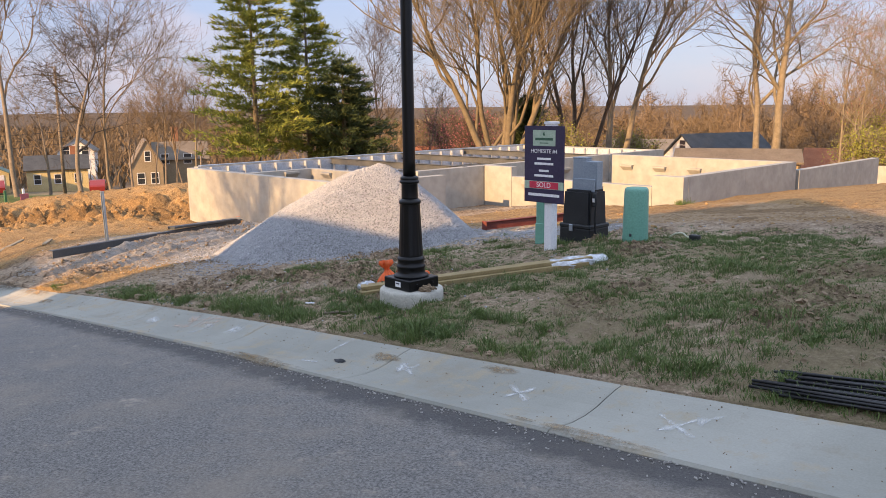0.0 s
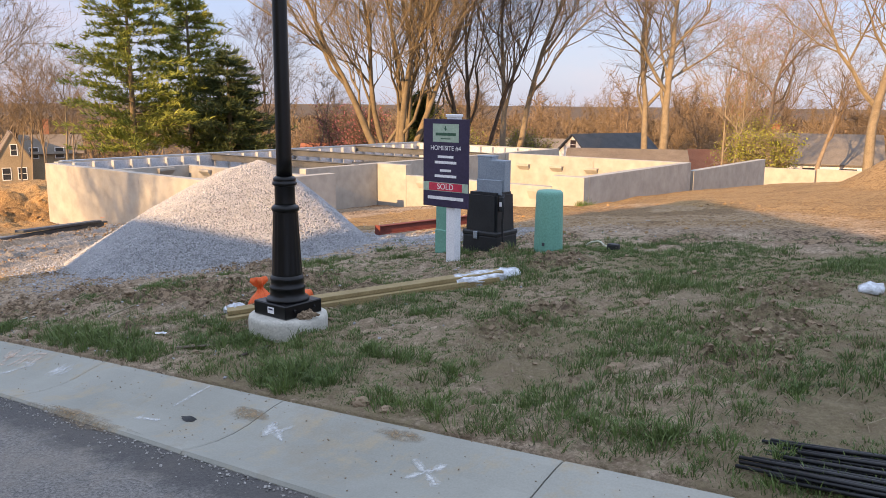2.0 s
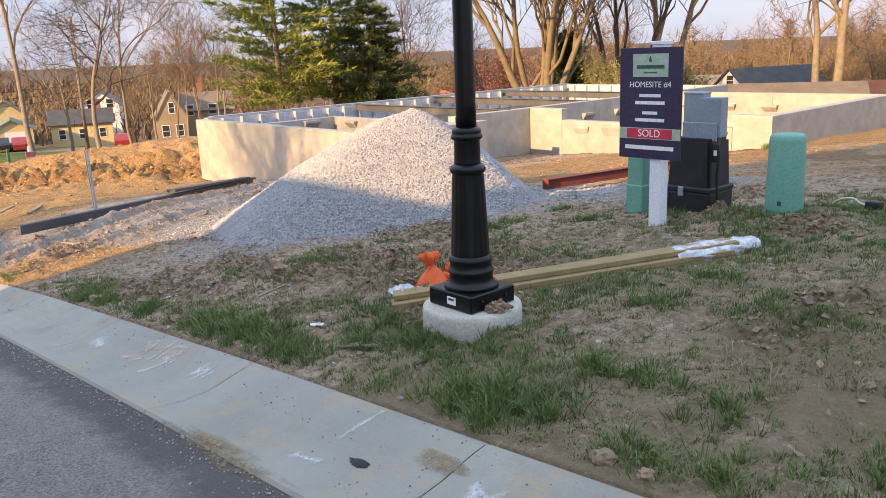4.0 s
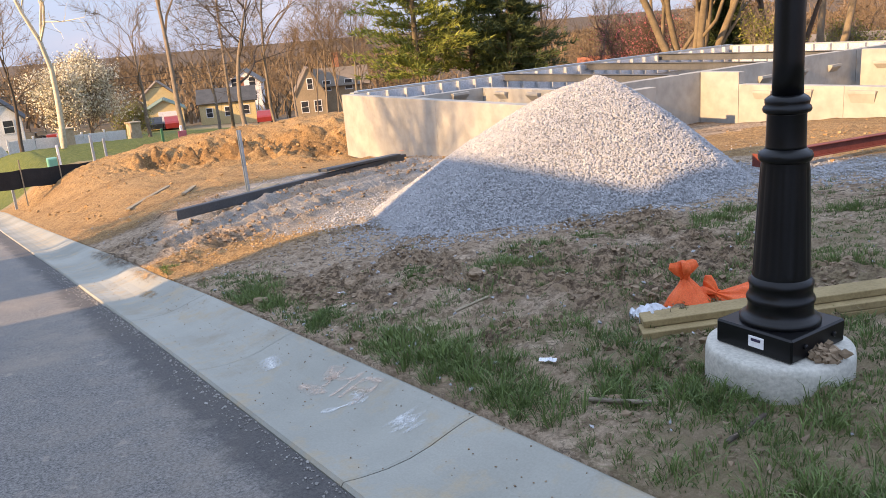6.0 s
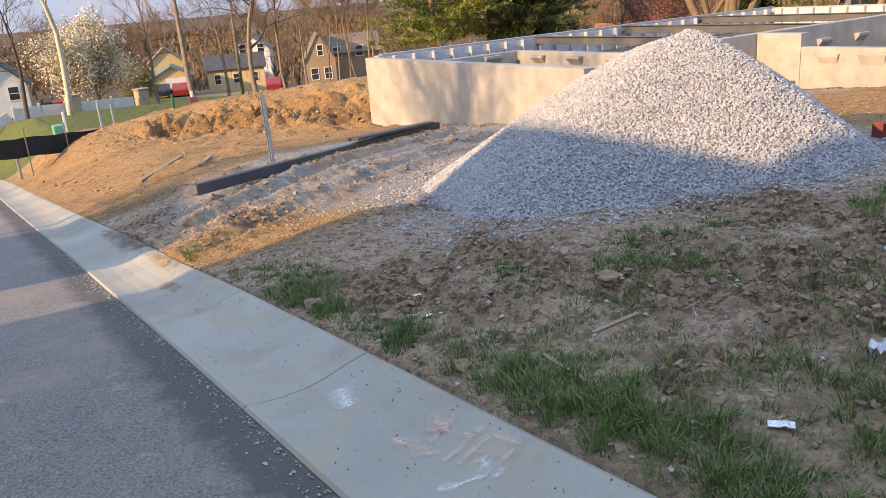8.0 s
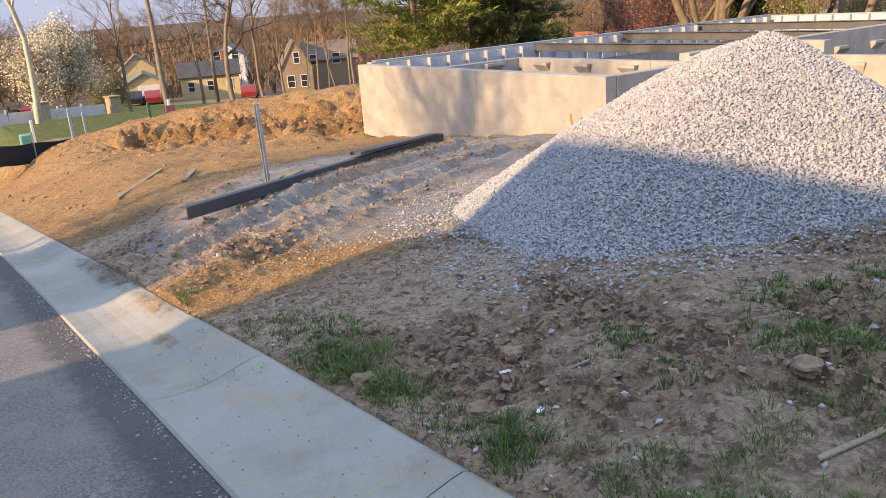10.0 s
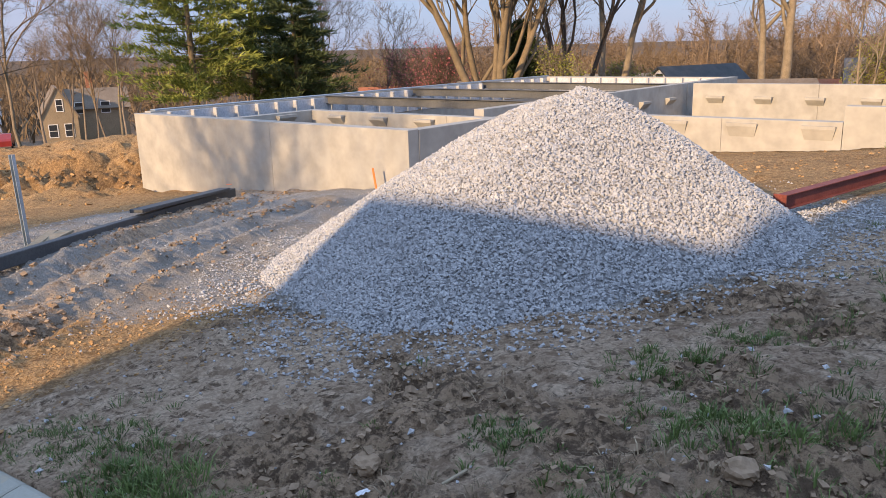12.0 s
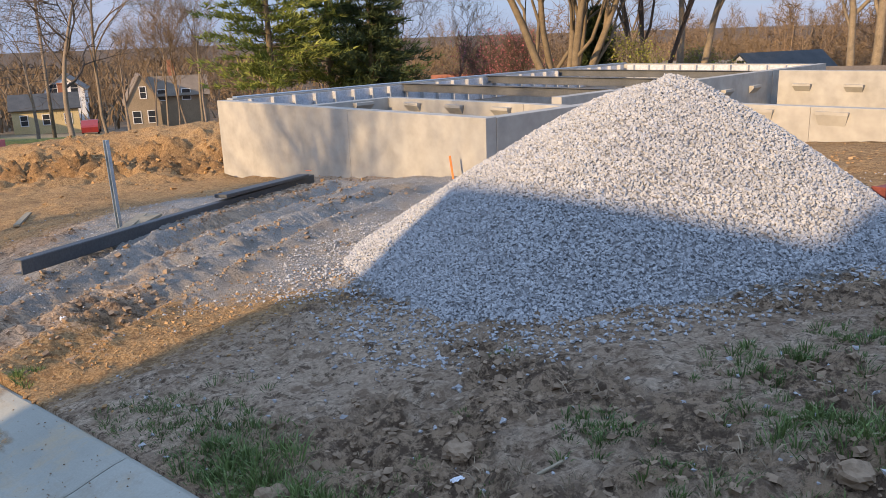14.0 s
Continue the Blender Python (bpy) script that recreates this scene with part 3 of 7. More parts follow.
def spots(x, y, rows):
    out = 0.0 * x
    for cx, cy, r in rows:
        out = np.maximum(out, np.exp(-(((x - cx) ** 2 + (y - cy) ** 2) / (r * r)) ** 1.5))
    return out


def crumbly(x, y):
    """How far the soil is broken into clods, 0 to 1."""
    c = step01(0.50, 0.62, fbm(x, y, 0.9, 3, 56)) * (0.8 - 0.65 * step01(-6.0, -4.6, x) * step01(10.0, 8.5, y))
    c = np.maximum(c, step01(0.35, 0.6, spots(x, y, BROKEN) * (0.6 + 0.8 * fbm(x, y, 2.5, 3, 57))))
    # dug bank face counted in, which only darkens its clay
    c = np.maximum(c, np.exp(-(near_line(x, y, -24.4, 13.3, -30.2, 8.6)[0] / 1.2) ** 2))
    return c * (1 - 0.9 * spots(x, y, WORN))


def billow(x, y, scale, seed):
    """Rounded lumps with sharp creases between."""
    return np.abs(2 * vnoise(x * scale, y * scale, seed) - 1) + 0.5 * np.abs(2 * vnoise(x * scale * 2.1 + 3.7, y * scale * 2.1, seed + 1) - 1)


def rough(x, y):
    band = np.exp(-(near_line(x, y, -25.5, 15.6, -36, 7.2)[0] / 3.2) ** 2)
    bank = np.exp(-(near_line(x, y, -24.4, 13.3, -30.2, 8.6)[0] / 1.25) ** 2)
    clods = np.clip(fbm(x, y, 2.2, 3, 40) - 0.5, 0, 1)
    near = step01(21, 17, -x) * step01(12.5, 10.5, y)
    z = 0.10 * (fbm(x, y, 0.7, 4, 3) - 0.5) + 0.10 * (fbm(x, y, 3.2, 3, 11) - 0.5) * (0.5 + 4 * clods)
    z = z + bank * 0.55 * (billow(x, y, 1.5, 21) - 0.75) + bank * 0.28 * (billow(x, y, 3.6, 31) - 0.75)
    z = z + band * 0.10 * (billow(x, y, 4.2, 81) - 0.7) * step01(0.42, 0.6, fbm(x, y, 0.5, 3, 83))
    z = z + band * (0.22 * (fbm(x, y, 2.0, 4, 23) - 0.5) + 0.10 * (fbm(x * 0.25 + y * 0.3, y - 0.8 * x, 3.0, 3, 24) - 0.5))
    c = crumbly(x, y)
    z = z + near * (c * (0.085 * (billow(x, y, 4.6, 71) - 0.6) + 0.055 * (billow(x, y, 10.5, 73) - 0.6)) + (0.022 + 0.006 * step01(12, 13.5, -x)) * (billow(x, y, 9.0, 75) - 0.6))
    return z * step01(4.28, 4.7, y) * (1 - step01(60, 120, np.hypot(x, y)))


def ground_z(x, y):
    x, y = np.asarray(x, float), np.asarray(y, float)
    z = lay(x, y) + rough(x, y)
    z = z + 0.06 * step01(4.4, 4.6, y) * (1 - step01(4.9, 5.6, y)) * (fbm(x, y, 1.5, 3, 9) - 0.25)
    z = np.where(y < 4.3, street(x) - 0.16 - 0.25 * step01(4.2, 3.2, y) * (y > -7), z)
    for x0, x1, y0, y1 in PITS:
        z = np.where((x > x0) & (x < x1) & (y > y0) & (y < y1), -2.3, z)
    return z


def graded(lo, a, b, hi, step, grow=1.13):
    mid = list(np.arange(a, b + step, step))
    s, v, left = step, a, []
    while v > lo:
        s *= grow
        v -= s
        left.append(max(v, lo))
    s, v, right = step, mid[-1], []
    while v < hi:
        s *= grow
        v += s
        right.append(min(v, hi))
    return np.array(left[::-1] + mid + right)


def two_steps(lo, a, b, c, hi, step_ab, step_bc):
    """Grid lines of two spacings side by side, growing coarser outside."""
    one, two = graded(lo, a, b, b + step_ab, step_ab), graded(b, b, c, hi, step_bc)
    return np.concatenate([one[one < b - 0.3 * step_ab], two])


gx = two_steps(-900, -37.5, -16.0, 0.6, 500, 0.085, 0.034)
gy = two_steps(-300, 4.22, 9.0, 17.0, 900, 0.032, 0.075)
GX, GY = np.meshgrid(gx, gy)
GZ = ground_z(GX, GY)
nx, ny = len(gx), len(gy)
verts = np.stack([GX.ravel(), GY.ravel(), GZ.ravel()], 1)
idx = (np.arange(ny - 1)[:, None] * nx + np.arange(nx - 1)[None]).ravel()
tris = np.concatenate([np.stack([idx, idx + 1, idx + nx + 1], 1), np.stack([idx, idx + nx + 1, idx + nx], 1)])
ground = new("ground", big_mesh("ground", verts, tris, M["ground"]))
tagged(ground, "bare brown building-lot soil with orange clay, gravel wash and thin grass", "ground", kind="structure")
smooth_by(ground)

PILE_C, PILE_TOP = (-10.66, 9.42), 1.02


def cover(x, y):
    """Shares of clay, gravel and turf on the ground."""
    far = step01(45, 75, np.hypot(x + 10, y - 5))
    clay = np.maximum(step01(-17.5, -20.5, x + 0.4 * (y - 8)), 0.95 * np.exp(-(near_line(x, y, -12.4, 4.2, -12.3, 7.8)[0] / 0.95) ** 2))
    clay = np.maximum(clay, step01(11, 13, y) * step01(-9.6, -8.6, x + 0.15 * (y - 12)) * step01(13.5, 9.5, x + y * 0.55) * 0.5)
    clay = np.maximum(clay, step01(11.5, 13, y) * step01(-14.5, -13.5, x) * step01(-8.0, -9.0, x) * 0.9)
    clay = np.maximum(clay, step01(9, 13, y + 0.8 * x - 0.5) * 0.8)
    clay = np.maximum(clay, step01(6.0, 4.6, np.hypot(x + 1.6, y - 26.5)))
    d1 = near_line(x, y, -13.2, 7.2, -16.5, 11.6)[0]
    d2 = near_line(x, y, -10, 9.8, -7.6, 11.6)[0]
    d3 = near_line(x, y, -15, 5.6, -19, 9)[0]
    grav = np.maximum(np.exp(-(d1 / 1.6) ** 2), np.maximum(np.exp(-(d2 / 1.1) ** 2), 0.75 * np.exp(-(d3 / 1.2) ** 2)))
    grav = np.maximum(grav, step01(2.8, 2.3, np.hypot(x - PILE_C[0] + 0.25, y - PILE_C[1] + 0.35)))
    turf = step01(-8.8, -5.8, x - 0.25 * (y - 6)) * step01(13.5, 9.0, y - 0.2 * x) * (0.25 + 0.55 * fbm(x, y, 0.9, 3, 60)) * 0.9
    lawn = step01(-36, -40, x - 0.5 * (y - 8)) * step01(60, 20, y)
    turf = np.maximum(turf, np.maximum(lawn, 0.12 * far))
    return np.stack([clay * (1 - far), grav * (1 - far), turf], -1)


layer = ground.data.color_attributes.new("cover", "FLOAT_COLOR", "POINT")
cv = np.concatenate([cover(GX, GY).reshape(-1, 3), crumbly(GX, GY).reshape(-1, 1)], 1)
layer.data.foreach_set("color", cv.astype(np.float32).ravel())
wood_layer = ground.data.attributes.new("woodland", "FLOAT", "POINT")
wood_layer.data.foreach_set("value", step01(75, 125, np.hypot(GX + 10, GY - 5)).astype(np.float32).ravel())

# ---- road and curb ----


def strip(name, xs, prof, material, parent=None, drop=0.0):
    """A band along the street: rows of (y, rise above the curb line)."""
    v, f = [], []
    n = len(prof)
    for x in xs:
        z0 = float(street(x)) - drop
        v += [(x, y, z0 + dz) for y, dz in prof]
    for i in range(len(xs) - 1):
        for k in range(n - 1):
            f.append((i * n + k, (i + 1) * n + k, (i + 1) * n + k + 1, i * n + k + 1))
    f.append(tuple(range(n)))
    f.append(tuple((len(xs) - 1) * n + k for k in range(n))[::-1])
    return piece(name, v, f, material, parent)


road_x = list(np.arange(-60, 40.1, 0.5))
road_prof = [(-5.2, -0.30), (-5.2, -0.075), (-3.0, -0.02), (-1.0, -0.015), (1.0, -0.03), (2.4, -0.055), (3.1, -0.075), (3.575, -0.086), (3.575, -0.3)]
road = strip("road", road_x, road_prof, M["asphalt"])
tagged(road, "dark grey asphalt street with dusty tan patches", "road", kind="structure")

curb = thing("curb", (0, 0, 0), "pale rolled concrete curb and gutter with joints and paint marks", "curb", kind="structure")
joint_x = [-60, -52, -44, -36, -28, -23.5, -19.1, -16.9, -14.75, -12.62, -10.42, -8.30, -6.07, -4.06, -2.17, 0.1, 2.65, 4.85, 8, 14, 20, 28, 40]
curb_prof = [(3.58, -0.30), (3.58, -0.084), (3.595, -0.068), (3.68, -0.080), (3.80, -0.088), (3.92, -0.082), (4.03, -0.062), (4.13, -0.032), (4.22, -0.008), (4.28, 0.002), (4.31, -0.012), (4.31, -0.30)]
for a, c in zip(joint_x[:-1], joint_x[1:]):
    xs = [a + 0.004, a + 0.016] + list(np.arange(a + 0.4, c - 0.3, 0.4)) + [c - 0.016, c - 0.004]
    ob = strip("slab", xs, curb_prof, M["curb"], curb)
    n = len(curb_prof)
    for row in (0, len(xs) - 1):
        for k in range(1, n - 1):
            ob.data.vertices[row * n + k].co.z -= 0.006


# ---- foundation of precast panels ----
found = thing("foundation", (-16.5, 18.6, -1.5), "unfinished cream precast concrete house foundation with open top", "foundation", kind="structure")
found_inv = found.matrix_world.inverted()


def panel_run(name, x0, y0, x1, y1, top, bottom, joints=(), thick=0.25, label=""):
    """A straight wall along x or y, of panels with open joints; thickness to its inner side (left of its run)."""
    along = Vector((x1 - x0, y1 - y0, 0))
    length = along.length
    u = along / length
    nrm = Vector((-u.y, u.x, 0))
    cuts = [0.0, *joints, length]
    wall = new(name)
    wall.parent = found
    wall.matrix_basis = found_inv @ Matrix.Translation((x0, y0, 0)) @ Matrix.Rotation(math.atan2(u.y, u.x), 4, "Z")
    if label:
        wall["label"] = label
    for a, c in zip(cuts[:-1], cuts[1:]):
        bm = box((c - a - 0.004, thick, top - bottom), ((a + c) / 2, thick / 2, (top + bottom) / 2), 0.005)
        part("panel", bm, M["concrete"], wall)
    return wall


BASE = -2.4
panel_run("front_wall", -23.93, 12.4, -15.53, 12.4, 0.13, BASE, (4.86,))
panel_run("porch_side_wall", -15.53, 12.655, -15.53, 15.85, 0.12, BASE)
panel_run("inner_side_wall", -21.6, 12.655, -21.6, 15.60, 0.02, BASE)
panel_run("inner_front_wall", -21.84, 15.605, -15.79, 15.605, 0.02, BASE, (2.4, 4.4))
panel_run("house_side_wall", -16.68, 15.86, -16.68, 25.4, 0.16, BASE, (2.76, 5.9))
panel_run("end_wall", -23.93, 29.0, -23.93, 12.66, 0.16, BASE, (3.0, 6.0, 9.0, 11.4, 13.8))
panel_run("back_wall", -16.9, 29.0, -23.66, 29.0, 0.16, BASE, (3.2,))
panel_run("back_side_wall", -16.68, 25.42, -16.68, 29.2, 0.16, BASE)
panel_run("garage_front_wall_stub", -16.67, 18.65, -15.56, 18.65, 0.165, BASE)
panel_run("garage_front_wall_low", -15.555, 18.65, -10.75, 18.65, -0.12, BASE, (2.6,))
panel_run("garage_front_wall_end", -10.745, 18.65, -9.85, 18.65, 0.17, BASE)
panel_run("garage_side_wall", -9.85, 18.905, -9.85, 25.20, 0.17, BASE, (3.15,))
panel_run("garage_back_wall", -9.852, 25.455, -16.42, 25.455, 0.17, BASE, (3.2,), thick=0.25)
panel_run("retaining_wall", -9.85, 25.72, -9.85, 32.9, -0.11, -2.6, (2.6, 5.0))

# ---- fittings of the foundation ----
def local(parent, world):
    """A place in the world as the parent sees it."""
    return parent.matrix_world.inverted() @ Vector(world)


def corbel(x, y, z, facing, w=0.5, h=0.2, d=0.13):
    """A tapered ledge block cast onto a wall face."""
    v = []
    for dep, zz, ww in ((0.0, h / 2, w), (d, h / 2, w * 0.94), (d, h / 2 - 0.06, w * 0.94), (0.0, -h / 2, w * 0.78)):
        v += [(-ww / 2, -dep, zz), (ww / 2, -dep, zz)]
    f = [(0, 2, 3, 1), (2, 4, 5, 3), (4, 6, 7, 5), (0, 6, 4, 2), (1, 3, 5, 7), (0, 1, 7, 6)]
    ob = piece("corbel", v, f, M["concrete"], found)
    ob.matrix_basis = found_inv @ pose(x, y, z, 0, 0, facing)


for k in range(4):
    corbel(-16.678, 19.6 + 1.55 * k, -0.27, 90)
for k in range(5):
    corbel(-15.75 + 1.32 * k, 25.203, -0.27, 0, w=0.5)
for k in range(3):
    corbel(-13.95 + 1.4 * k, 18.648, -0.33, 0, w=0.62, h=0.26, d=0.06)
for k in range(4):
    corbel(-20.7 + 1.35 * k, 15.603, -0.16, 0, w=0.5)
for k in range(2):
    corbel(-21.598, 13.5 + 1.3 * k, -0.12, 90, w=0.55)
corbel(-14.9, 18.648, -0.35, 0, w=0.5, h=0.2, d=0.06)

# studs and foil facing on the inner side of the end and back walls
for k in range(26):
    y = 13.1 + 0.61 * k
    part("stud", box((0.14, 0.07, 0.62), local(found, (-23.60, y, -0.18)), 0.006), M["stud"], found)
for k in range(11):
    part("stud", box((0.07, 0.14, 0.62), local(found, (-23.2 + 0.61 * k, 28.67, -0.18)), 0.006), M["stud"], found)
part("foil_facing", box((0.02, 16.2, 0.62), local(found, (-23.668, 20.8, -0.19)), 0.002), M["foil"], found)
part("foil_facing", box((6.6, 0.02, 0.62), local(found, (-20.2, 28.735, -0.19)), 0.002), M["foil"], found)
part("sill_plate", box((0.2, 16.2, 0.03), local(found, (-23.82, 20.9, 0.178)), 0.004), M["galv"], found)


def i_beam(length, h=0.25, w=0.16, tf=0.016, tw=0.012):
    """An I-section along x, its end at the origin, standing on z = 0."""
    return joined(box((length, w, tf), (length / 2, 0, tf / 2), 0.003), box((length, w, tf), (length / 2, 0, h - tf / 2), 0.003), box((length, tw, h - 2 * tf), (length / 2, 0, h / 2)))


for yb in (17.95, 21.4, 24.9):
    floor_beam = part("floor_beam", i_beam(7.05, 0.22, 0.15), M["beam_grey"], None)
    floor_beam.matrix_world = pose(-23.85, yb, -0.05)
    tagged(floor_beam, "long grey steel floor beam spanning between the foundation walls", "steel beam", "floor beams")

# ---- gravel pile ----
def pile_z(x, y):
    """Height of the pile's surface: a rounded cone with a long toe towards the street and to the east."""
    dx, dy = x - PILE_C[0], y - PILE_C[1]
    a = np.arctan2(dy, dx)
    reach = 2.36 + 0.52 * np.cos(a - 4.28) + 0.05 * np.cos(3 * a + 0.5) + 0.05 * np.cos(5 * a) - 0.04 + 0.36 * np.exp(-((a + 1.363) / 0.33) ** 2)
    r = np.hypot(dx, dy)
    base = lay(PILE_C[0] + dx * reach / np.maximum(r, 1e-3), PILE_C[1] + dy * reach / np.maximum(r, 1e-3)) - 0.02
    t = r / reach
    prof = np.where(t < 1, np.maximum(1.07 - np.sqrt(t * t + 0.24 ** 2) - 0.04 * t * t, 0), 0)
    return base + (PILE_TOP + 0.24 - base) * prof, t


def apron(x, y):
    """Thin spread of gravel round the pile's toe and towards the rust beam."""
    d = near_line(x, y, -10.2, 9.4, -7.9, 10.9)[0]
    return step01(1.75, 0.5, d)


pv, pf = [], []
rings, seg = 46, 150
for i in range(rings + 1):
    for k in range(seg):
        a = 2 * math.pi * k / seg
        r = 3.4 * i / rings
        pv.append((PILE_C[0] + r * math.cos(a), PILE_C[1] + r * math.sin(a)))
pv = np.array(pv)
pz, pt = pile_z(pv[:, 0], pv[:, 1])
pz = np.where(pt >= 1, lay(pv[:, 0], pv[:, 1]) - 0.06, pz)
pz += 0.035 * (fbm(pv[:, 0], pv[:, 1], 2.2, 3, 77) - 0.5)
ptris = []
for i in range(rings):
    for k in range(seg):
        k2 = (k + 1) % seg
        a, b2, c, d = i * seg + k, i * seg + k2, (i + 1) * seg + k2, (i + 1) * seg + k
        ptris += [(a, d, c), (a, c, b2)]
pile = thing("gravel_pile", (PILE_C[0], PILE_C[1], -0.4), "tall cone-shaped pile of crushed grey limestone on bare soil", "gravel pile")
# dark core shows between the stones as crevice shade
core = hang(new("core", big_mesh("core", np.column_stack([pv, pz - 0.006]), ptris, M["stone_gap_shade"])), pile)
core.matrix_parent_inverse = pile.matrix_world.inverted()
smooth_by(core)

rng = np.random.default_rng(7)
n = 150000
a, r = rng.uniform(0, 2 * np.pi, n), 3.3 * np.sqrt(rng.uniform(0, 1, n))
sx, sy = PILE_C[0] + r * np.cos(a), PILE_C[1] + r * np.sin(a)
sz, st = pile_z(sx, sy)
sz = sz + 0.035 * (fbm(sx, sy, 2.2, 3, 77) - 0.5)
keep = (st < 1.0) & ((sy - PILE_C[1] < 0.9) | (rng.uniform(size=n) < 0.15))
sx, sy, sz = sx[keep], sy[keep], sz[keep]
sizes = rng.uniform(0.022, 0.036, len(sx)) * rng.uniform(0.7, 1.15, len(sx))
loose = hang(new("loose_stone", stones("loose_stone", np.column_stack([sx, sy, sz + rng.uniform(-0.004, 0.008, len(sx))]), sizes, M["stone"], rng, 0.95, crushed=True)), pile)
loose.matrix_parent_inverse = pile.matrix_world.inverted()
loose["kind"] = "stuff"

# scattered stones on the ground: apron, gravel wash of the entrance, strays towards the street
n = 170000
sx, sy = rng.uniform(-20, -4, n), rng.uniform(4.35, 14, n)
_, st = pile_z(sx, sy)
p_ap = apron(sx, sy) * 0.9
p_toe = step01(1.35, 1.0, st) * 0.9
p_drive = 0.10 * np.exp(-(near_line(sx, sy, -13.2, 7.2, -16.5, 11.6)[0] / 1.7) ** 2) + 0.08 * np.exp(-(near_line(sx, sy, -15, 5.6, -19, 9)[0] / 1.0) ** 2)
p_stray = 0.008 + 0.02 * step01(8, 5, sy) * step01(-13, -11, sx) * step01(-6, -8, sx) + 0.03 * step01(4.75, 4.4, sy) * step01(-9.5, -8.8, sx) * step01(-6, -7, sx)
pr = np.maximum(np.maximum(p_ap, p_toe), np.maximum(p_drive, p_stray))
keep = (rng.uniform(size=n) < pr) & (st > 0.97)
sx, sy = sx[keep], sy[keep]
sizes = (0.012 + 0.024 * rng.uniform(0, 1, len(sx)) ** 1.5) * np.where(sx < -12.6, 0.8, 1.0)
spill = new("gravel_spill", stones("gravel_spill", np.column_stack([sx, sy, ground_z(sx, sy) + 0.3 * sizes]), sizes, M["stone"], rng, crushed=True))
tagged(spill, "loose crushed limestone scattered over the bare soil", "gravel", kind="stuff")

# grit and clods along the edge of the road and gutter
n = 1800
sx, sy = rng.uniform(-16, 2, n), 3.57 - np.abs(rng.normal(0, 0.08, n)) * rng.uniform(0.3, 1.6, n)
sizes = rng.uniform(0.004, 0.014, n)
grit = new("road_grit", stones("road_grit", np.column_stack([sx, sy, street(sx) - 0.084 + 0.3 * sizes]), sizes, M["grit"], rng))
tagged(grit, "small grey stones gathered along the gutter edge", "gravel", kind="stuff")

n = 700
sx, sy = rng.uniform(-14, 2, n), 3.62 + 0.66 * rng.uniform(0, 1, n) ** 0.7
sizes = rng.uniform(0.002, 0.008, n)
curb_dz = np.interp(sy, [3.595, 3.68, 3.80, 3.92, 4.03, 4.13, 4.22, 4.28], [-0.068, -0.080, -0.088, -0.082, -0.062, -0.032, -0.008, 0.002])
crumbs = new("curb_crumbs", stones("curb_crumbs", np.column_stack([sx, sy, street(sx) + curb_dz + 0.4 * sizes]), sizes, M["clod"], rng))
tagged(crumbs, "small crumbs of soil and stone lying on the curb", "soil", kind="stuff")

# ---- soil clods, grass, stalks, dead leaves ----
def scatter_clods(name, n, xr, yr, prob, lo, hi, material, label):
    x, y = rng.uniform(*xr, n), rng.uniform(*yr, n)
    k = rng.uniform(size=n) < prob(x, y)
    x, y = x[k], y[k]
    s = lo + (hi - lo) * rng.uniform(0, 1, len(x)) ** 3
    _, t = pile_z(x, y)
    ok = t > 1.0
    x, y, s = x[ok], y[ok], s[ok]
    ob = new(name, stones(name, np.column_stack([x, y, ground_z(x, y) + 0.12 * s]), s, material, rng, 0.7))
    return tagged(ob, label, "soil", kind="stuff")


scatter_clods("soil_clods", 60000, (-13.5, 0.8), (4.42, 9.5), lambda x, y: np.clip(0.85 * crumbly(x, y) ** 1.5, 0.02, 0.85), 0.008, 0.045, M["clod"], "crumbly brown soil clods on the building lot")


def along_ruts(x, y):
    """Nearness to the ridges beside the wheel ruts."""
    out = 0.0 * x
    for rx in (-12.6, -13.9, -14.6):
        out = np.maximum(out, np.exp(-((near_line(x, y, rx, 4.6, rx - 3.3, 10.8)[0] - 0.3) / 0.13) ** 2))
    return out * step01(0.36, 0.55, fbm(x, y, 1.2, 3, 48))


scatter_clods("rut_clods", 26000, (-19, -11.5), (4.6, 11.2), lambda x, y: 0.004 + 0.6 * along_ruts(x, y), 0.006, 0.055, M["clod"], "dark crumbled soil pushed up beside the wheel ruts")
scatter_clods("clay_clods", 60000, (-38, -17), (4.6, 16.5), lambda x, y: np.clip(0.4 * np.exp(-(near_line(x, y, -24.4, 13.3, -30.2, 8.6)[0] / 0.9) ** 2) + 0.12 * (fbm(x, y, 0.9, 3, 41) - 0.45), 0.005, 0.9), 0.012, 0.11, M["clay"], "lumps of orange clay dug out beside the foundation")
scatter_clods("clay_crumbs", 12000, (-13.6, -10.8), (4.3, 8), lambda x, y: 0.5 * np.exp(-(near_line(x, y, -12.5, 4.3, -11.6, 7)[0] / 0.8) ** 2), 0.004, 0.026, M["clay"], "crumbs of orange clay on the trampled entrance")
scatter_clods("garage_clay_lumps", 6000, (-15, -4), (10.5, 18.5), lambda x, y: np.clip(1.6 * (fbm(x, y, 0.8, 3, 46) - 0.45), 0.01, 0.6), 0.008, 0.06, M["clay"], "orange clay lumps in front of the garage wall")


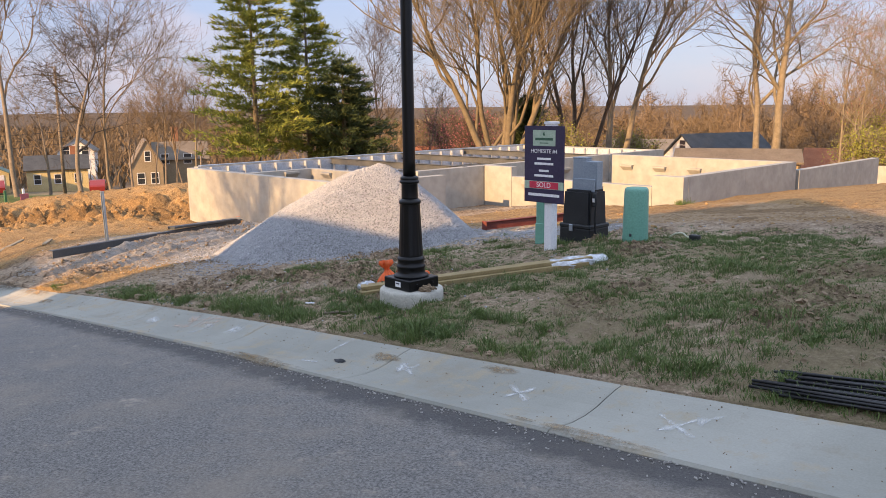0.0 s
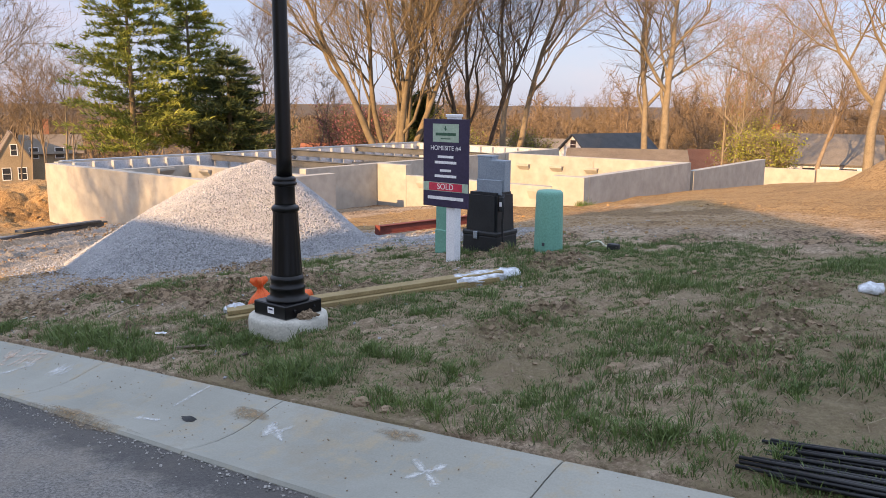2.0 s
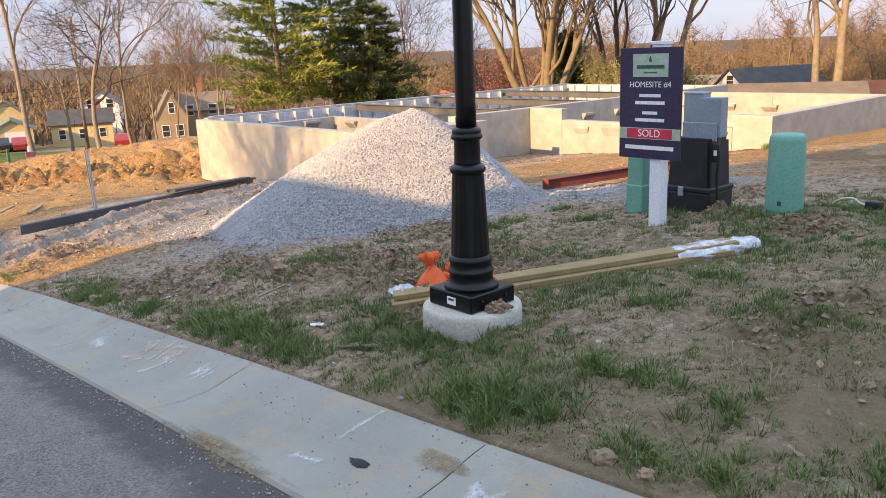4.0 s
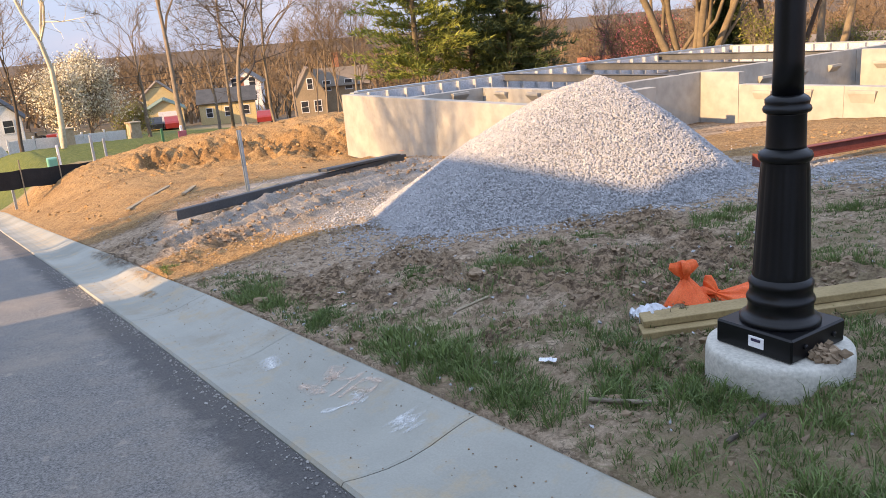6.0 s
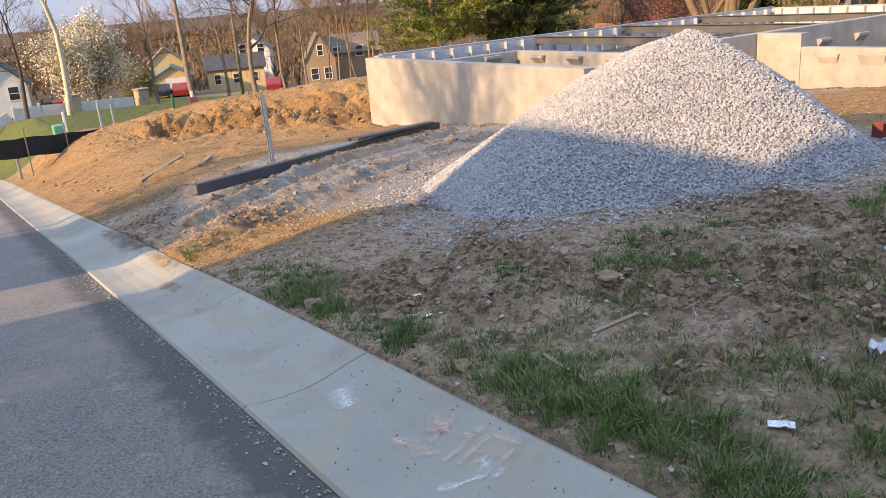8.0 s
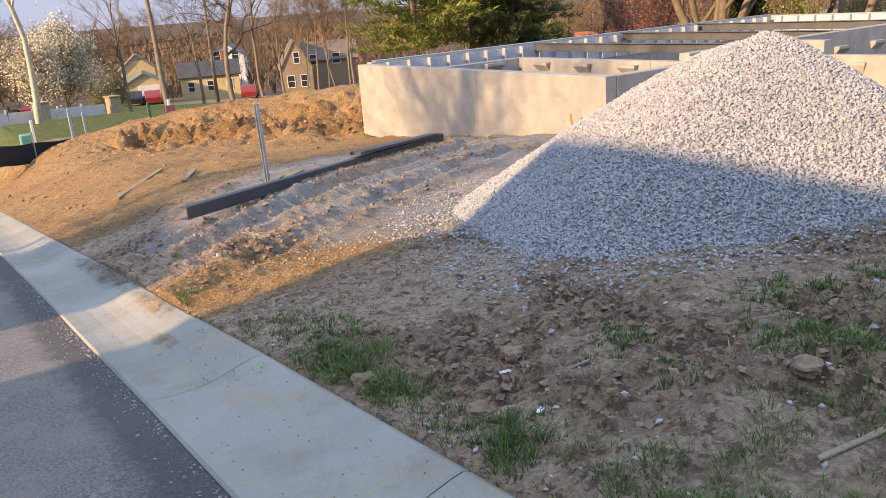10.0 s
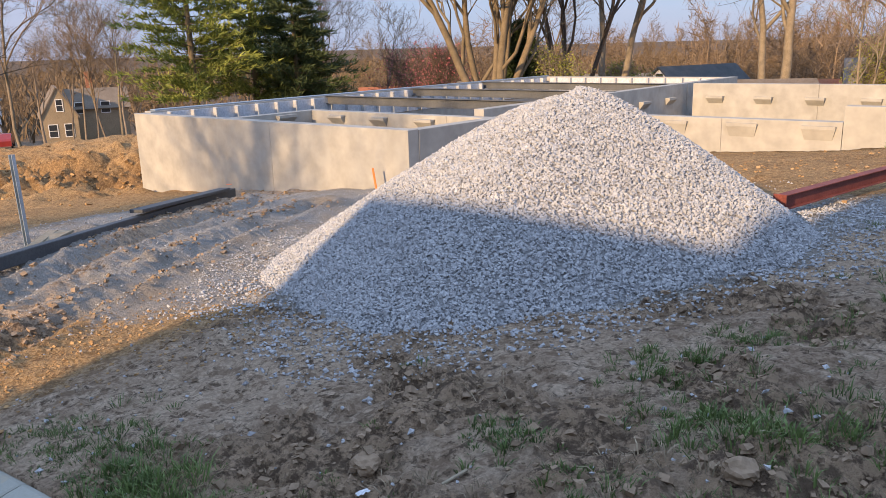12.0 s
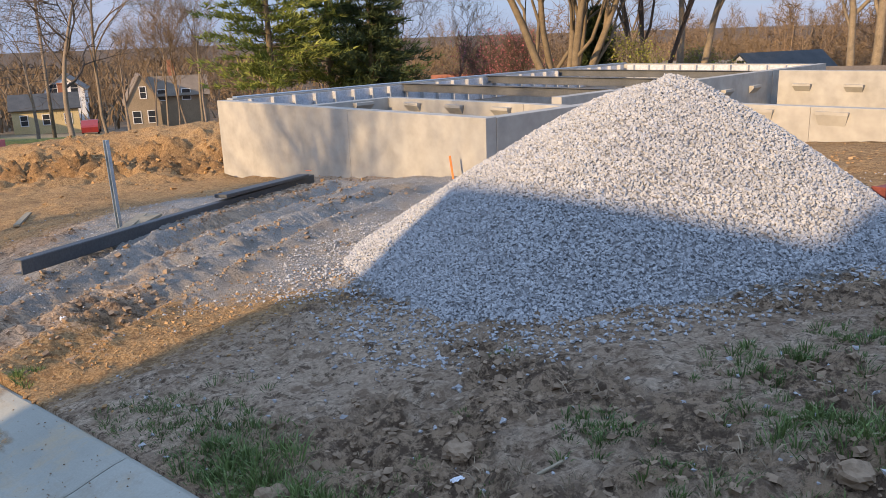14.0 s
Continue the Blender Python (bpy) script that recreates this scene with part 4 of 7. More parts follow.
def turf_share(x, y):
    """How thickly grass grows."""
    patch = fbm(x, y, 1.25, 4, 60)
    east = step01(-9.3, -5.2, x - 0.35 * (y - 6))
    verge = np.exp(-((y - 4.58) / (0.22 + 0.16 * step01(-8.5, -6.5, x))) ** 2) * step01(-11.3, -10.4, x) * step01(0.30, 0.48, fbm(x, y, 0.8, 2, 66))
    south = np.exp(-((y - 5.3) / 0.55) ** 2) * step01(-6.4, -5.6, x) * step01(-1.2, -3.4, x)
    back = np.exp(-((y - 8.6) / 1.1) ** 2) * step01(-8.2, -6.8, x)
    share = east * (1 - 0.8 * spots(x, y, WORN)) * (1 - 0.6 * spots(x, y, BROKEN)) * step01(0.33, 0.48, patch + 0.12 * back + 0.14 * south) * step01(12.0, 9.0, y)
    lush = 0.95 * np.exp(-((((x + 3.9) / 1.5) ** 2 + ((y - 5.7) / 1.5) ** 2)) ** 2) * step01(0.26, 0.40, patch) * (1 - 0.8 * spots(x, y, WORN)) * (1 - 0.5 * spots(x, y, BROKEN))
    share = np.maximum(np.maximum(share, verge), lush)
    share = np.maximum(share, 0.35 * step01(0.60, 0.72, fbm(x, y, 1.9, 3, 67)) * step01(-11.5, -9.5, x) * step01(11, 9, y) * step01(4.4, 5.0, y))
    _, t = pile_z(x, y)
    return share * (t > 1.12)


def tufts(name, cx, cy, height, width, material, per=26, girth=0.035):
    """Many tufts of blades that splay out from their middle, as one mesh."""
    m_ = len(cx)
    ang = rng.uniform(0, 2 * np.pi, (m_, per))
    out = rng.uniform(0, 1, (m_, per)) ** 0.7
    hgt = height[:, None] * rng.uniform(0.45, 1.1, (m_, per))
    x = cx[:, None] + np.cos(ang) * out * girth * (0.6 + height[:, None] * 8)
    y = np.maximum(cy[:, None] + np.sin(ang) * out * girth * (0.6 + height[:, None] * 8), 4.325)
    turn_ = ang + rng.normal(0, 0.5, ang.shape)
    bend = hgt * (0.15 + 0.85 * out * rng.uniform(0.5, 1.2, ang.shape))
    p = np.stack([x, y, ground_z(x, y) - 0.006], -1).reshape(-1, 3)
    b = np.stack([np.cos(turn_) * bend, np.sin(turn_) * bend, 0 * bend], -1).reshape(-1, 3)
    up = np.stack([0 * hgt, 0 * hgt, hgt * (1.05 - 0.45 * out)], -1).reshape(-1, 3)
    w = rng.uniform(0, 2 * np.pi, len(p))
    side = np.stack([-np.sin(w), np.cos(w), 0 * w], 1) * (width * rng.uniform(0.7, 1.3, len(p)) / 2)[:, None]
    v = np.stack([p - side, p + side, p + up * 0.62 + b * 0.38 - side * 0.8, p + up * 0.62 + b * 0.38 + side * 0.8, p + up * 0.86 + b], 1)
    t = (np.array([(0, 1, 3), (0, 3, 2), (2, 3, 4)])[None] + 5 * np.arange(len(p))[:, None, None]).reshape(-1, 3)
    return new(name, big_mesh(name, v.reshape(-1, 3), t, material))


n = 27000
x, y = rng.uniform(-11.5, 1.2, n), rng.uniform(4.36, 11.5, n)
k = rng.uniform(size=n) < turf_share(x, y)
x, y = x[k], y[k]
hgt = (0.030 + 0.13 * np.clip(fbm(x, y, 1.6, 2, 70) - 0.36, 0, 1)) * rng.uniform(0.6, 1.3, len(x))
grass = tufts("grass", x, y, hgt, 0.0048, M["grass"], 18, 0.045)
tagged(grass, "patchy green grass growing in tufts on the bare lot", "grass", kind="stuff")

clump_at = [(-9.59, 4.48, 0.17), (-9.3, 4.47, 0.15), (-8.07, 5.18, 0.07), (-7.98, 5.85, 0.09), (-8.26, 6.52, 0.10), (-8.53, 5.43, 0.07), (-7.76, 5.69, 0.10), (-8.54, 5.49, 0.06), (-7.68, 8.3, 0.12), (-7.46, 7.72, 0.13), (-8.23, 6.17, 0.08), (-8.11, 6.91, 0.07),
            (-9.8, 4.49, 0.15), (-9.16, 4.49, 0.13), (-8.28, 4.46, 0.13), (-7.22, 4.55, 0.16), (-6.94, 4.53, 0.17), (-6.6, 4.56, 0.17), (-6.43, 4.62, 0.15), (-6.43, 5.09, 0.08), (-6.17, 5.25, 0.10), (-7.64, 5.66, 0.09), (-5.94, 5.2, 0.12), (-5.8, 4.85, 0.15), (-5.57, 4.76, 0.17), (-6.13, 4.52, 0.16), (-5.8, 4.5, 0.17), (-7.3, 5.81, 0.08),
            (-5.3, 4.98, 0.14), (-5.1, 4.95, 0.12), (-4.9, 5.05, 0.14), (-5.55, 5.1, 0.12), (-4.3, 4.55, 0.2), (-4.14, 4.51, 0.2), (-4.4, 4.62, 0.18), (-4.09, 4.68, 0.17), (-4.11, 5.08, 0.15), (-4.46, 6.09, 0.14), (-4.36, 6.69, 0.14), (-7.66, 9.18, 0.12), (-3.53, 4.52, 0.12), (-3.36, 5.06, 0.13), (-3.53, 6.27, 0.09), (-6.75, 7.27, 0.13), (-3.8, 5.08, 0.14),
            (-7.43, 4.51, 0.14), (-8.36, 4.48, 0.14), (-6.71, 4.55, 0.14), (-3.11, 4.57, 0.12), (-9.91, 4.51, 0.12), (-2.0, 4.6, 0.14), (-1.8, 4.62, 0.15), (-1.5, 5.4, 0.10), (-5.9, 8.6, 0.15), (-5.1, 8.3, 0.14), (-6.7, 8.4, 0.14), (-12.35, 4.34, 0.09), (-9.75, 18.55, 0.25)]
px, py, ph = [], [], []
for cx, cy, ch in clump_at:
    m_ = 14
    px += list(cx + rng.normal(0, 0.11, m_))
    py += list(np.maximum(cy + rng.normal(0, 0.08, m_), 4.36))
    ph += list(ch * rng.uniform(0.45, 1.0, m_))
tall = tufts("tall_grass", np.array(px), np.array(py), np.array(ph), 0.0055, M["grass"], 24)
tagged(tall, "long green grass tufts along the curb and the lamp pier", "grass", kind="stuff")

n = 16000
x, y = rng.uniform(-11, 1.5, n), rng.uniform(4.5, 10, n)
k = rng.uniform(size=n) < 0.22 + 0.7 * np.maximum.reduce([np.exp(-((x - cx) ** 2 + (y - cy) ** 2) / 0.09) for cx, cy in ((-2.0, 5.6), (-2.5, 7.0), (-1.2, 6.3), (-3.0, 5.5), (-1.0, 5.6))])
x, y = x[k], y[k]
stalks = new("dead_stalks", blades("dead_stalks", np.column_stack([x, y, ground_z(x, y)]), rng.uniform(0.015, 0.075, len(x)), rng.uniform(0.002, 0.005, len(x)), M["straw"], rng, 3.5))
tagged(stalks, "dry straw-coloured stalks lying over the soil", "dead grass", kind="stuff")

dx_, dy_ = [], []
for cx, cy in ((-2.0, 5.6), (-2.5, 7.0), (-1.2, 6.3), (-3.0, 5.5), (-1.0, 5.6), (-3.4, 5.45), (-7.9, 5.35), (-6.9, 6.6), (-8.6, 4.9), (-5.0, 6.3)):
    dx_ += list(cx + rng.normal(0, 0.12, 7))
    dy_ += list(cy + rng.normal(0, 0.09, 7))
dry = tufts("dry_tufts", np.array(dx_), np.array(dy_), rng.uniform(0.05, 0.11, len(dx_)), 0.006, M["straw"], 16, 0.05)
tagged(dry, "pale dry weed tufts splayed over the soil", "dead grass", kind="stuff")

n = 420
x, y = rng.uniform(-11, 1.5, n), rng.uniform(4.5, 9, n)
lv, lt = [], []
for i in range(n):
    s, a, z = rng.uniform(0.008, 0.026), rng.uniform(0, 6.28), float(ground_z(x[i], y[i])) + 0.012
    ca, sa = math.cos(a) * s, math.sin(a) * s
    o = len(lv)
    lv += [(x[i] - ca, y[i] - sa, z + rng.uniform(0, 0.02)), (x[i] + sa * 0.5, y[i] - ca * 0.5, z), (x[i] + ca, y[i] + sa, z + rng.uniform(0, 0.025)), (x[i] - sa * 0.5, y[i] + ca * 0.5, z + rng.uniform(0, 0.01))]
    lt += [(o, o + 1, o + 2), (o, o + 2, o + 3)]
litter = new("fallen_leaves", big_mesh("fallen_leaves", lv, lt, M["leaf_dead"]))
tagged(litter, "curled dry leaves scattered in the grass", "dead leaves", kind="stuff")

# ---- street lamp on its pier ----
def gz(x, y):
    return float(ground_z(x, y))


LX, LY = -5.225, 5.34
pier = piece("lamp_pier", *lathe([(0.305, -0.12), (0.305, 0.30), (0.300, 0.325), (0.285, 0.335), (0.0, 0.335)], 48, (LX, LY, 0)), M["pier"])
tagged(pier, "round cast concrete pier under the street lamp, chipped edge", "concrete pier")
smooth_by(pier)

lamp = thing("street_lamp", (LX, LY, 0.336), "glossy black fluted street lamp post on a square base cover", "street lamp")


def lamp_part(name, prof, n=36, smooth=True, label=""):
    ob = piece(name, *lathe(prof, n), M["black_paint"], lamp, label)
    return smooth_by(ob) if smooth else ob


part("base_cover", joined(box((0.37, 0.37, 0.105), (0, 0, 0.054), 0.008)), M["black_paint"], lamp)
part("name_plate", box((0.075, 0.004, 0.05), (0.02, -0.188, 0.055), 0.002), M["sign_white"], lamp, "small white maker's plate on the base cover")
part("plate_mark", box((0.045, 0.002, 0.012), (0.02, -0.191, 0.064)), M["sign_navy"], lamp, "dark bar on the white plate")
for sx in (-0.1, 0.1):
    ob = piece("bolt", *lathe([(0.012, 0.0), (0.012, 0.008), (0.006, 0.012)], 8), M["black_paint"], lamp)
    ob.matrix_basis = pose(0.186, sx, 0.06, 0, 90, 0)
lamp_part("foot_ring", [(0.165, 0.105), (0.165, 0.122), (0.158, 0.130), (0.140, 0.138), (0.134, 0.150), (0.132, 0.185), (0.137, 0.196), (0.140, 0.206), (0.136, 0.218), (0.128, 0.226), (0.127, 0.262), (0.131, 0.270), (0.131, 0.284), (0.124, 0.292), (0.118, 0.305)])
# fluted tapering shaft
fv, ff = [], []
seg, rows = 96, [(0.116, 0.300), (0.1165, 0.318), (0.1155, 0.330), (0.096, 0.760), (0.093, 0.792), (0.0935, 0.800)]
for i, (r, z) in enumerate(rows):
    for k in range(seg):
        a = 2 * math.pi * k / seg
        groove = 0.003 * max(0.0, math.sin(a * 16)) if i in (2, 3) else 0.0
        fv.append(((r - groove) * math.cos(a), (r - groove) * math.sin(a), z))
for i in range(len(rows) - 1):
    for k in range(seg):
        k2 = (k + 1) % seg
        ff.append((i * seg + k, i * seg + k2, (i + 1) * seg + k2, (i + 1) * seg + k))
piece("fluted_shaft", fv, ff, M["black_paint"], lamp, smooth=True)
lamp_part("lower_collar", [(0.094, 0.795), (0.101, 0.800), (0.106, 0.812), (0.106, 0.824), (0.099, 0.836), (0.086, 0.842), (0.080, 0.850)])
lamp_part("neck", [(0.080, 0.846), (0.078, 0.860), (0.076, 0.985), (0.079, 0.995)])
lamp_part("upper_collar", [(0.079, 0.990), (0.090, 0.996), (0.094, 1.006), (0.090, 1.018), (0.083, 1.024), (0.086, 1.034), (0.086, 1.046), (0.076, 1.056), (0.064, 1.064)])
lamp_part("pole", [(0.0605, 1.060), (0.058, 1.2), (0.052, 3.1), (0.050, 3.35)], 24)
# a clod of clay and straw left on the pier
pv_ = rng.uniform(-1, 1, (60, 3)) * (0.09, 0.06, 0.02) + (LX + 0.22, LY - 0.02, 0.36)
clod = new("clay_clod", stones("clay_clod", pv_, rng.uniform(0.015, 0.045, 60), M["clod"], rng))
tagged(clod, "crumbled clay lump lying on the lamp pier", "clay clod", kind="stuff")

# ---- lot sign ----
SX, SY = -5.72, 8.09
sign = thing("lot_sign", (SX, SY, 0.27), "navy lot sign with a red sold strip on a white post", "sign", rz=0)
part("post", box((0.115, 0.115, 1.62), (0, 0, 0.73), 0.006), M["post_white"], sign, "white vinyl post")
cap = joined(box((0.135, 0.135, 0.03), (0, 0, 1.545), 0.004))
part("cap", cap, M["post_white"], sign)
bw, bh, bz = 0.61, 0.93, 1.045
board = part("board", box((bw, 0.012, bh), (-0.055, -0.07, bz), 0.002), M["sign_navy"], sign)
front = -0.0768


def strip_on_board(name, w, h, u, v, material, lift=0.0, label=""):
    """A flat print on the board, u from its middle, v from its top."""
    return part(name, box((w, 0.0015, h), (-0.055 + u, front - lift, bz + bh / 2 - v)), material, board, label)


strip_on_board("logo_panel", 0.345, 0.19, 0.0, 0.145, M["sign_sage"], 0, "pale sage logo panel")
leaf_v, leaf_f = [], []
for k in range(12):
    a = 2 * math.pi * k / 12
    leaf_v.append((-0.055 + 0.016 * math.sin(a) * (1 if math.cos(a) < 0 else 0.6), front - 0.002, bz + bh / 2 - 0.095 + 0.026 * math.cos(a)))
leaf_f.append(tuple(range(12)))
piece("leaf_mark", leaf_v, leaf_f, M["sign_ink"], board)
strip_on_board("print_bar", 0.27, 0.030, 0.0, 0.158, M["sign_ink"], 0.0012)
strip_on_board("print_bar", 0.13, 0.010, 0.0, 0.205, M["sign_ink"], 0.0012)
strip_on_board("print_bar", 0.21, 0.026, 0.0, 0.395, M["sign_white"])
strip_on_board("print_bar", 0.29, 0.028, 0.0, 0.455, M["sign_white"])
strip_on_board("print_bar", 0.15, 0.026, 0.0, 0.540, M["sign_white"])
strip_on_board("print_bar", 0.29, 0.028, 0.0, 0.600, M["sign_white"])
strip_on_board("sage_strip", 0.605, 0.095, 0.0, 0.715, M["sign_sage"])
strip_on_board("sold_strip", 0.445, 0.083, 0.0, 0.715, M["sign_red"], 0.0012, "red sold strip")
strip_on_board("print_bar", 0.48, 0.034, 0.0, 0.835, M["sign_white"])


def lettering(body, size, at, material, parent):
    cu = bpy.data.curves.new("lettering", "FONT")
    cu.body, cu.size, cu.align_x, cu.align_y, cu.extrude = body, size, "CENTER", "CENTER", 0.0006
    tmp = new("lettering_curve", cu)
    bpy.context.view_layer.update()
    me = bpy.data.meshes.new_from_object(tmp.evaluated_get(bpy.context.evaluated_depsgraph_get()))
    bpy.data.objects.remove(tmp)
    me.materials.clear()
    me.materials.append(material)
    ob = hang(new("lettering", me), parent)
    ob.matrix_basis = pose(*at, 90, 0, 0)
    return ob


lettering("HOMESITE #4", 0.068, (-0.055, front - 0.001, bz + bh / 2 - 0.305), M["sign_white"], board)
lettering("SOLD", 0.088, (-0.055, front - 0.0026, bz + bh / 2 - 0.715), M["sign_white"], board)

# ---- utility pedestals ----
ped = thing("utility_pedestal", (-4.84, 8.6, 0.40), "round pale green utility pedestal with domed top on the grass", "pedestal")
ob = piece("shell", *lathe([(0.152, -0.05), (0.152, 0.05), (0.150, 0.10), (0.142, 0.60), (0.136, 0.635), (0.118, 0.652), (0.0, 0.658)], 36), M["ped_green"], ped)
smooth_by(ob)
part("lock", box((0.03, 0.012, 0.035), (0.03, -0.155, 0.10), 0.003), M["steel"], ped)

ped2 = thing("utility_post", (-6.5, 8.95, 0.15), "square pale green utility post with an orange warning strip", "pedestal")
part("body", box((0.18, 0.16, 0.92), (0, 0, 0.44), 0.012, segs=2), M["ped_green"], ped2)
part("skirt", box((0.20, 0.18, 0.30), (0, 0, 0.13), 0.01), M["ped_green"], ped2)
part("warning_strip", box((0.035, 0.003, 0.20), (-0.03, -0.082, 0.78)), M["marker_orange"], ped2, "orange printed strip")

vault = thing("meter_pedestal", (-5.84, 8.95, 0.20), "black plastic utility vault carrying grey meter boxes", "utility vault")
bm = bmesh.new()
bmesh.ops.create_cube(bm, size=1.0)
for v in bm.verts:
    s = 0.92 if v.co.z > 0 else 1.0
    v.co = Vector((v.co.x * 0.54 * s, v.co.y * 0.46 * s, v.co.z * 0.48 + 0.50))
bmesh.ops.bevel(bm, geom=bm.edges[:], offset=0.03, segments=2, affect="EDGES")
part("upper_body", bm, M["black_plastic"], vault)
part("lower_body", box((0.58, 0.50, 0.28), (0, 0, 0.11), 0.02, segs=2), M["black_plastic"], vault)
part("rim", box((0.60, 0.52, 0.055), (0, 0, 0.27), 0.015), M["black_plastic"], vault)
part("hasp", box((0.07, 0.02, 0.09), (-0.06, -0.265, 0.25), 0.006), M["galv"], vault)
meter = part("meter_box", box((0.24, 0.16, 0.33), (-0.04, -0.02, 0.975), 0.012, segs=2), M["box_grey"], vault)
part("meter_lid", box((0.25, 0.17, 0.02), (-0.04, -0.02, 1.145), 0.006), M["box_grey"], meter)
side_box = part("junction_box", box((0.27, 0.15, 0.36), (0.17, -0.03, 0.93), 0.012, segs=2), M["box_grey"], vault)
part("apron_plate", box((0.43, 0.018, 0.17), (0.06, -0.115, 0.80), 0.006), M["box_grey"], vault)
part("breaker_box", box((0.07, 0.05, 0.17), (0.30, -0.15, 0.62), 0.008), M["black_plastic"], vault)
vault.scale = (0.82, 0.85, 1.0)
part("breaker_label", box((0.04, 0.003, 0.05), (0.30, -0.177, 0.62)), M["sign_white"], vault)
cv_, cf_ = [], []
tube_into(cv_, cf_, [(0.31, -0.13, 0.74), (0.33, -0.15, 0.60), (0.32, -0.16, 0.40), (0.34, -0.17, 0.22), (0.36, -0.18, 0.02)], [0.016] * 5, 8)
piece("power_cable", cv_, cf_, M["cable"], vault, smooth=True)

# white hose end with a black plug, lying in the grass
cv_, cf_ = [], []
arc = [(-4.62 + 0.30 * k / 8, 9.02 - 0.02 * k / 8, gz(-4.62 + 0.3 * k / 8, 9.0) + 0.02 + 0.075 * math.sin(math.pi * min(1.0, 0.15 + k / 9))) for k in range(9)]
tube_into(cv_, cf_, arc, [0.010] * 9, 7)
hose = piece("hose", cv_, cf_, M["hose_white"], None, smooth=True)
tagged(hose, "pale hose end bent over the grass", "hose")
plug_at = (-4.28, 9.0)
plug = part("plug", box((0.12, 0.09, 0.07), (plug_at[0], plug_at[1], gz(*plug_at) + 0.03), 0.02, segs=2), M["black_plastic"], None)
tagged(plug, "black plastic plug at the end of the hose", "plug")

# ---- lumber with wrapping, bags ----
def along(ax, ay, az, bx, by, bz_):
    """A frame with x from a to b."""
    d = Vector((bx - ax, by - ay, bz_ - az))
    q = d.to_track_quat("X", "Z")
    return Matrix.LocRotScale((ax, ay, az), q, None), d.length


m_l, len_l = along(-6.10, 5.40, 0.075, -4.60, 7.44, 0.315)
for i, (oy, oz, ox, ln, wd) in enumerate(((-0.07, 0.02, 0.05, len_l - 0.05, 0.14), (0.075, 0.02, 0.0, len_l, 0.14), (-0.065, 0.06, 0.0, len_l - 0.1, 0.14), (0.08, 0.06, 0.06, len_l - 0.04, 0.14), (0.0, 0.10, 0.02, len_l - 0.06, 0.14))):
    bd = part("board", box((ln, wd, 0.037), (ln / 2, 0, 0), 0.003), M["lumber"], None)
    bd.matrix_world = m_l @ pose(ox, oy, oz, 0, 0, rng.uniform(-0.5, 0.5))
    tagged(bd, "greenish treated lumber board in a low stack on the grass", "board", "stacked boards")


def crumpled(name, length, ry, rz_, amp, seed, at, rot, material, label, category, squash=1.0, close=0.35):
    """A creased sleeve or heap of thin film."""
    v, f = [], []
    rows, seg = 18, 26
    for i in range(rows):
        u = i / (rows - 1)
        swell = math.sin(math.pi * (0.12 + 0.88 * u) ** 0.8) * (1 - close) + close
        for k in range(seg):
            a = 2 * math.pi * k / seg
            d = 1 + amp * (noise.noise((3.1 * math.cos(a) + seed, 3.1 * math.sin(a), 7 * u)) + 0.6 * noise.noise((9 * math.cos(a) + seed, 9 * math.sin(a), 17 * u)))
            v.append((length * u, ry * swell * d * math.cos(a), max(rz_ * swell * d * math.sin(a) * squash, -rz_ * 0.55)))
    for i in range(rows - 1):
        for k in range(seg):
            k2 = (k + 1) % seg
            f.append((i * seg + k, i * seg + k2, (i + 1) * seg + k2, (i + 1) * seg + k))
    ob = piece(name, v, f, material, None, smooth=True)
    ob.matrix_world = at @ rot
    return tagged(ob, label, category)


crumpled("plastic_wrap", 0.62, 0.135, 0.065, 0.30, 1.0, m_l, pose(len_l - 0.50, 0, 0.06), M["film"], "clear bluish plastic wrap around the end of the boards", "plastic wrap", close=0.75)
crumpled("plastic_wrap", 0.24, 0.12, 0.08, 0.6, 5.0, m_l, pose(0.0, 0.10, 0.04, 0, 0, 12), M["film"], "torn clear plastic wrap bunched at the end of the boards", "plastic wrap")
crumpled("plastic_wrap", 0.36, 0.08, 0.04, 0.7, 9.0, m_l, pose(0.05, -0.10, -0.01, 0, 0, -30), M["film"], "torn clear plastic film trailing on the grass", "plastic wrap", close=0.3)


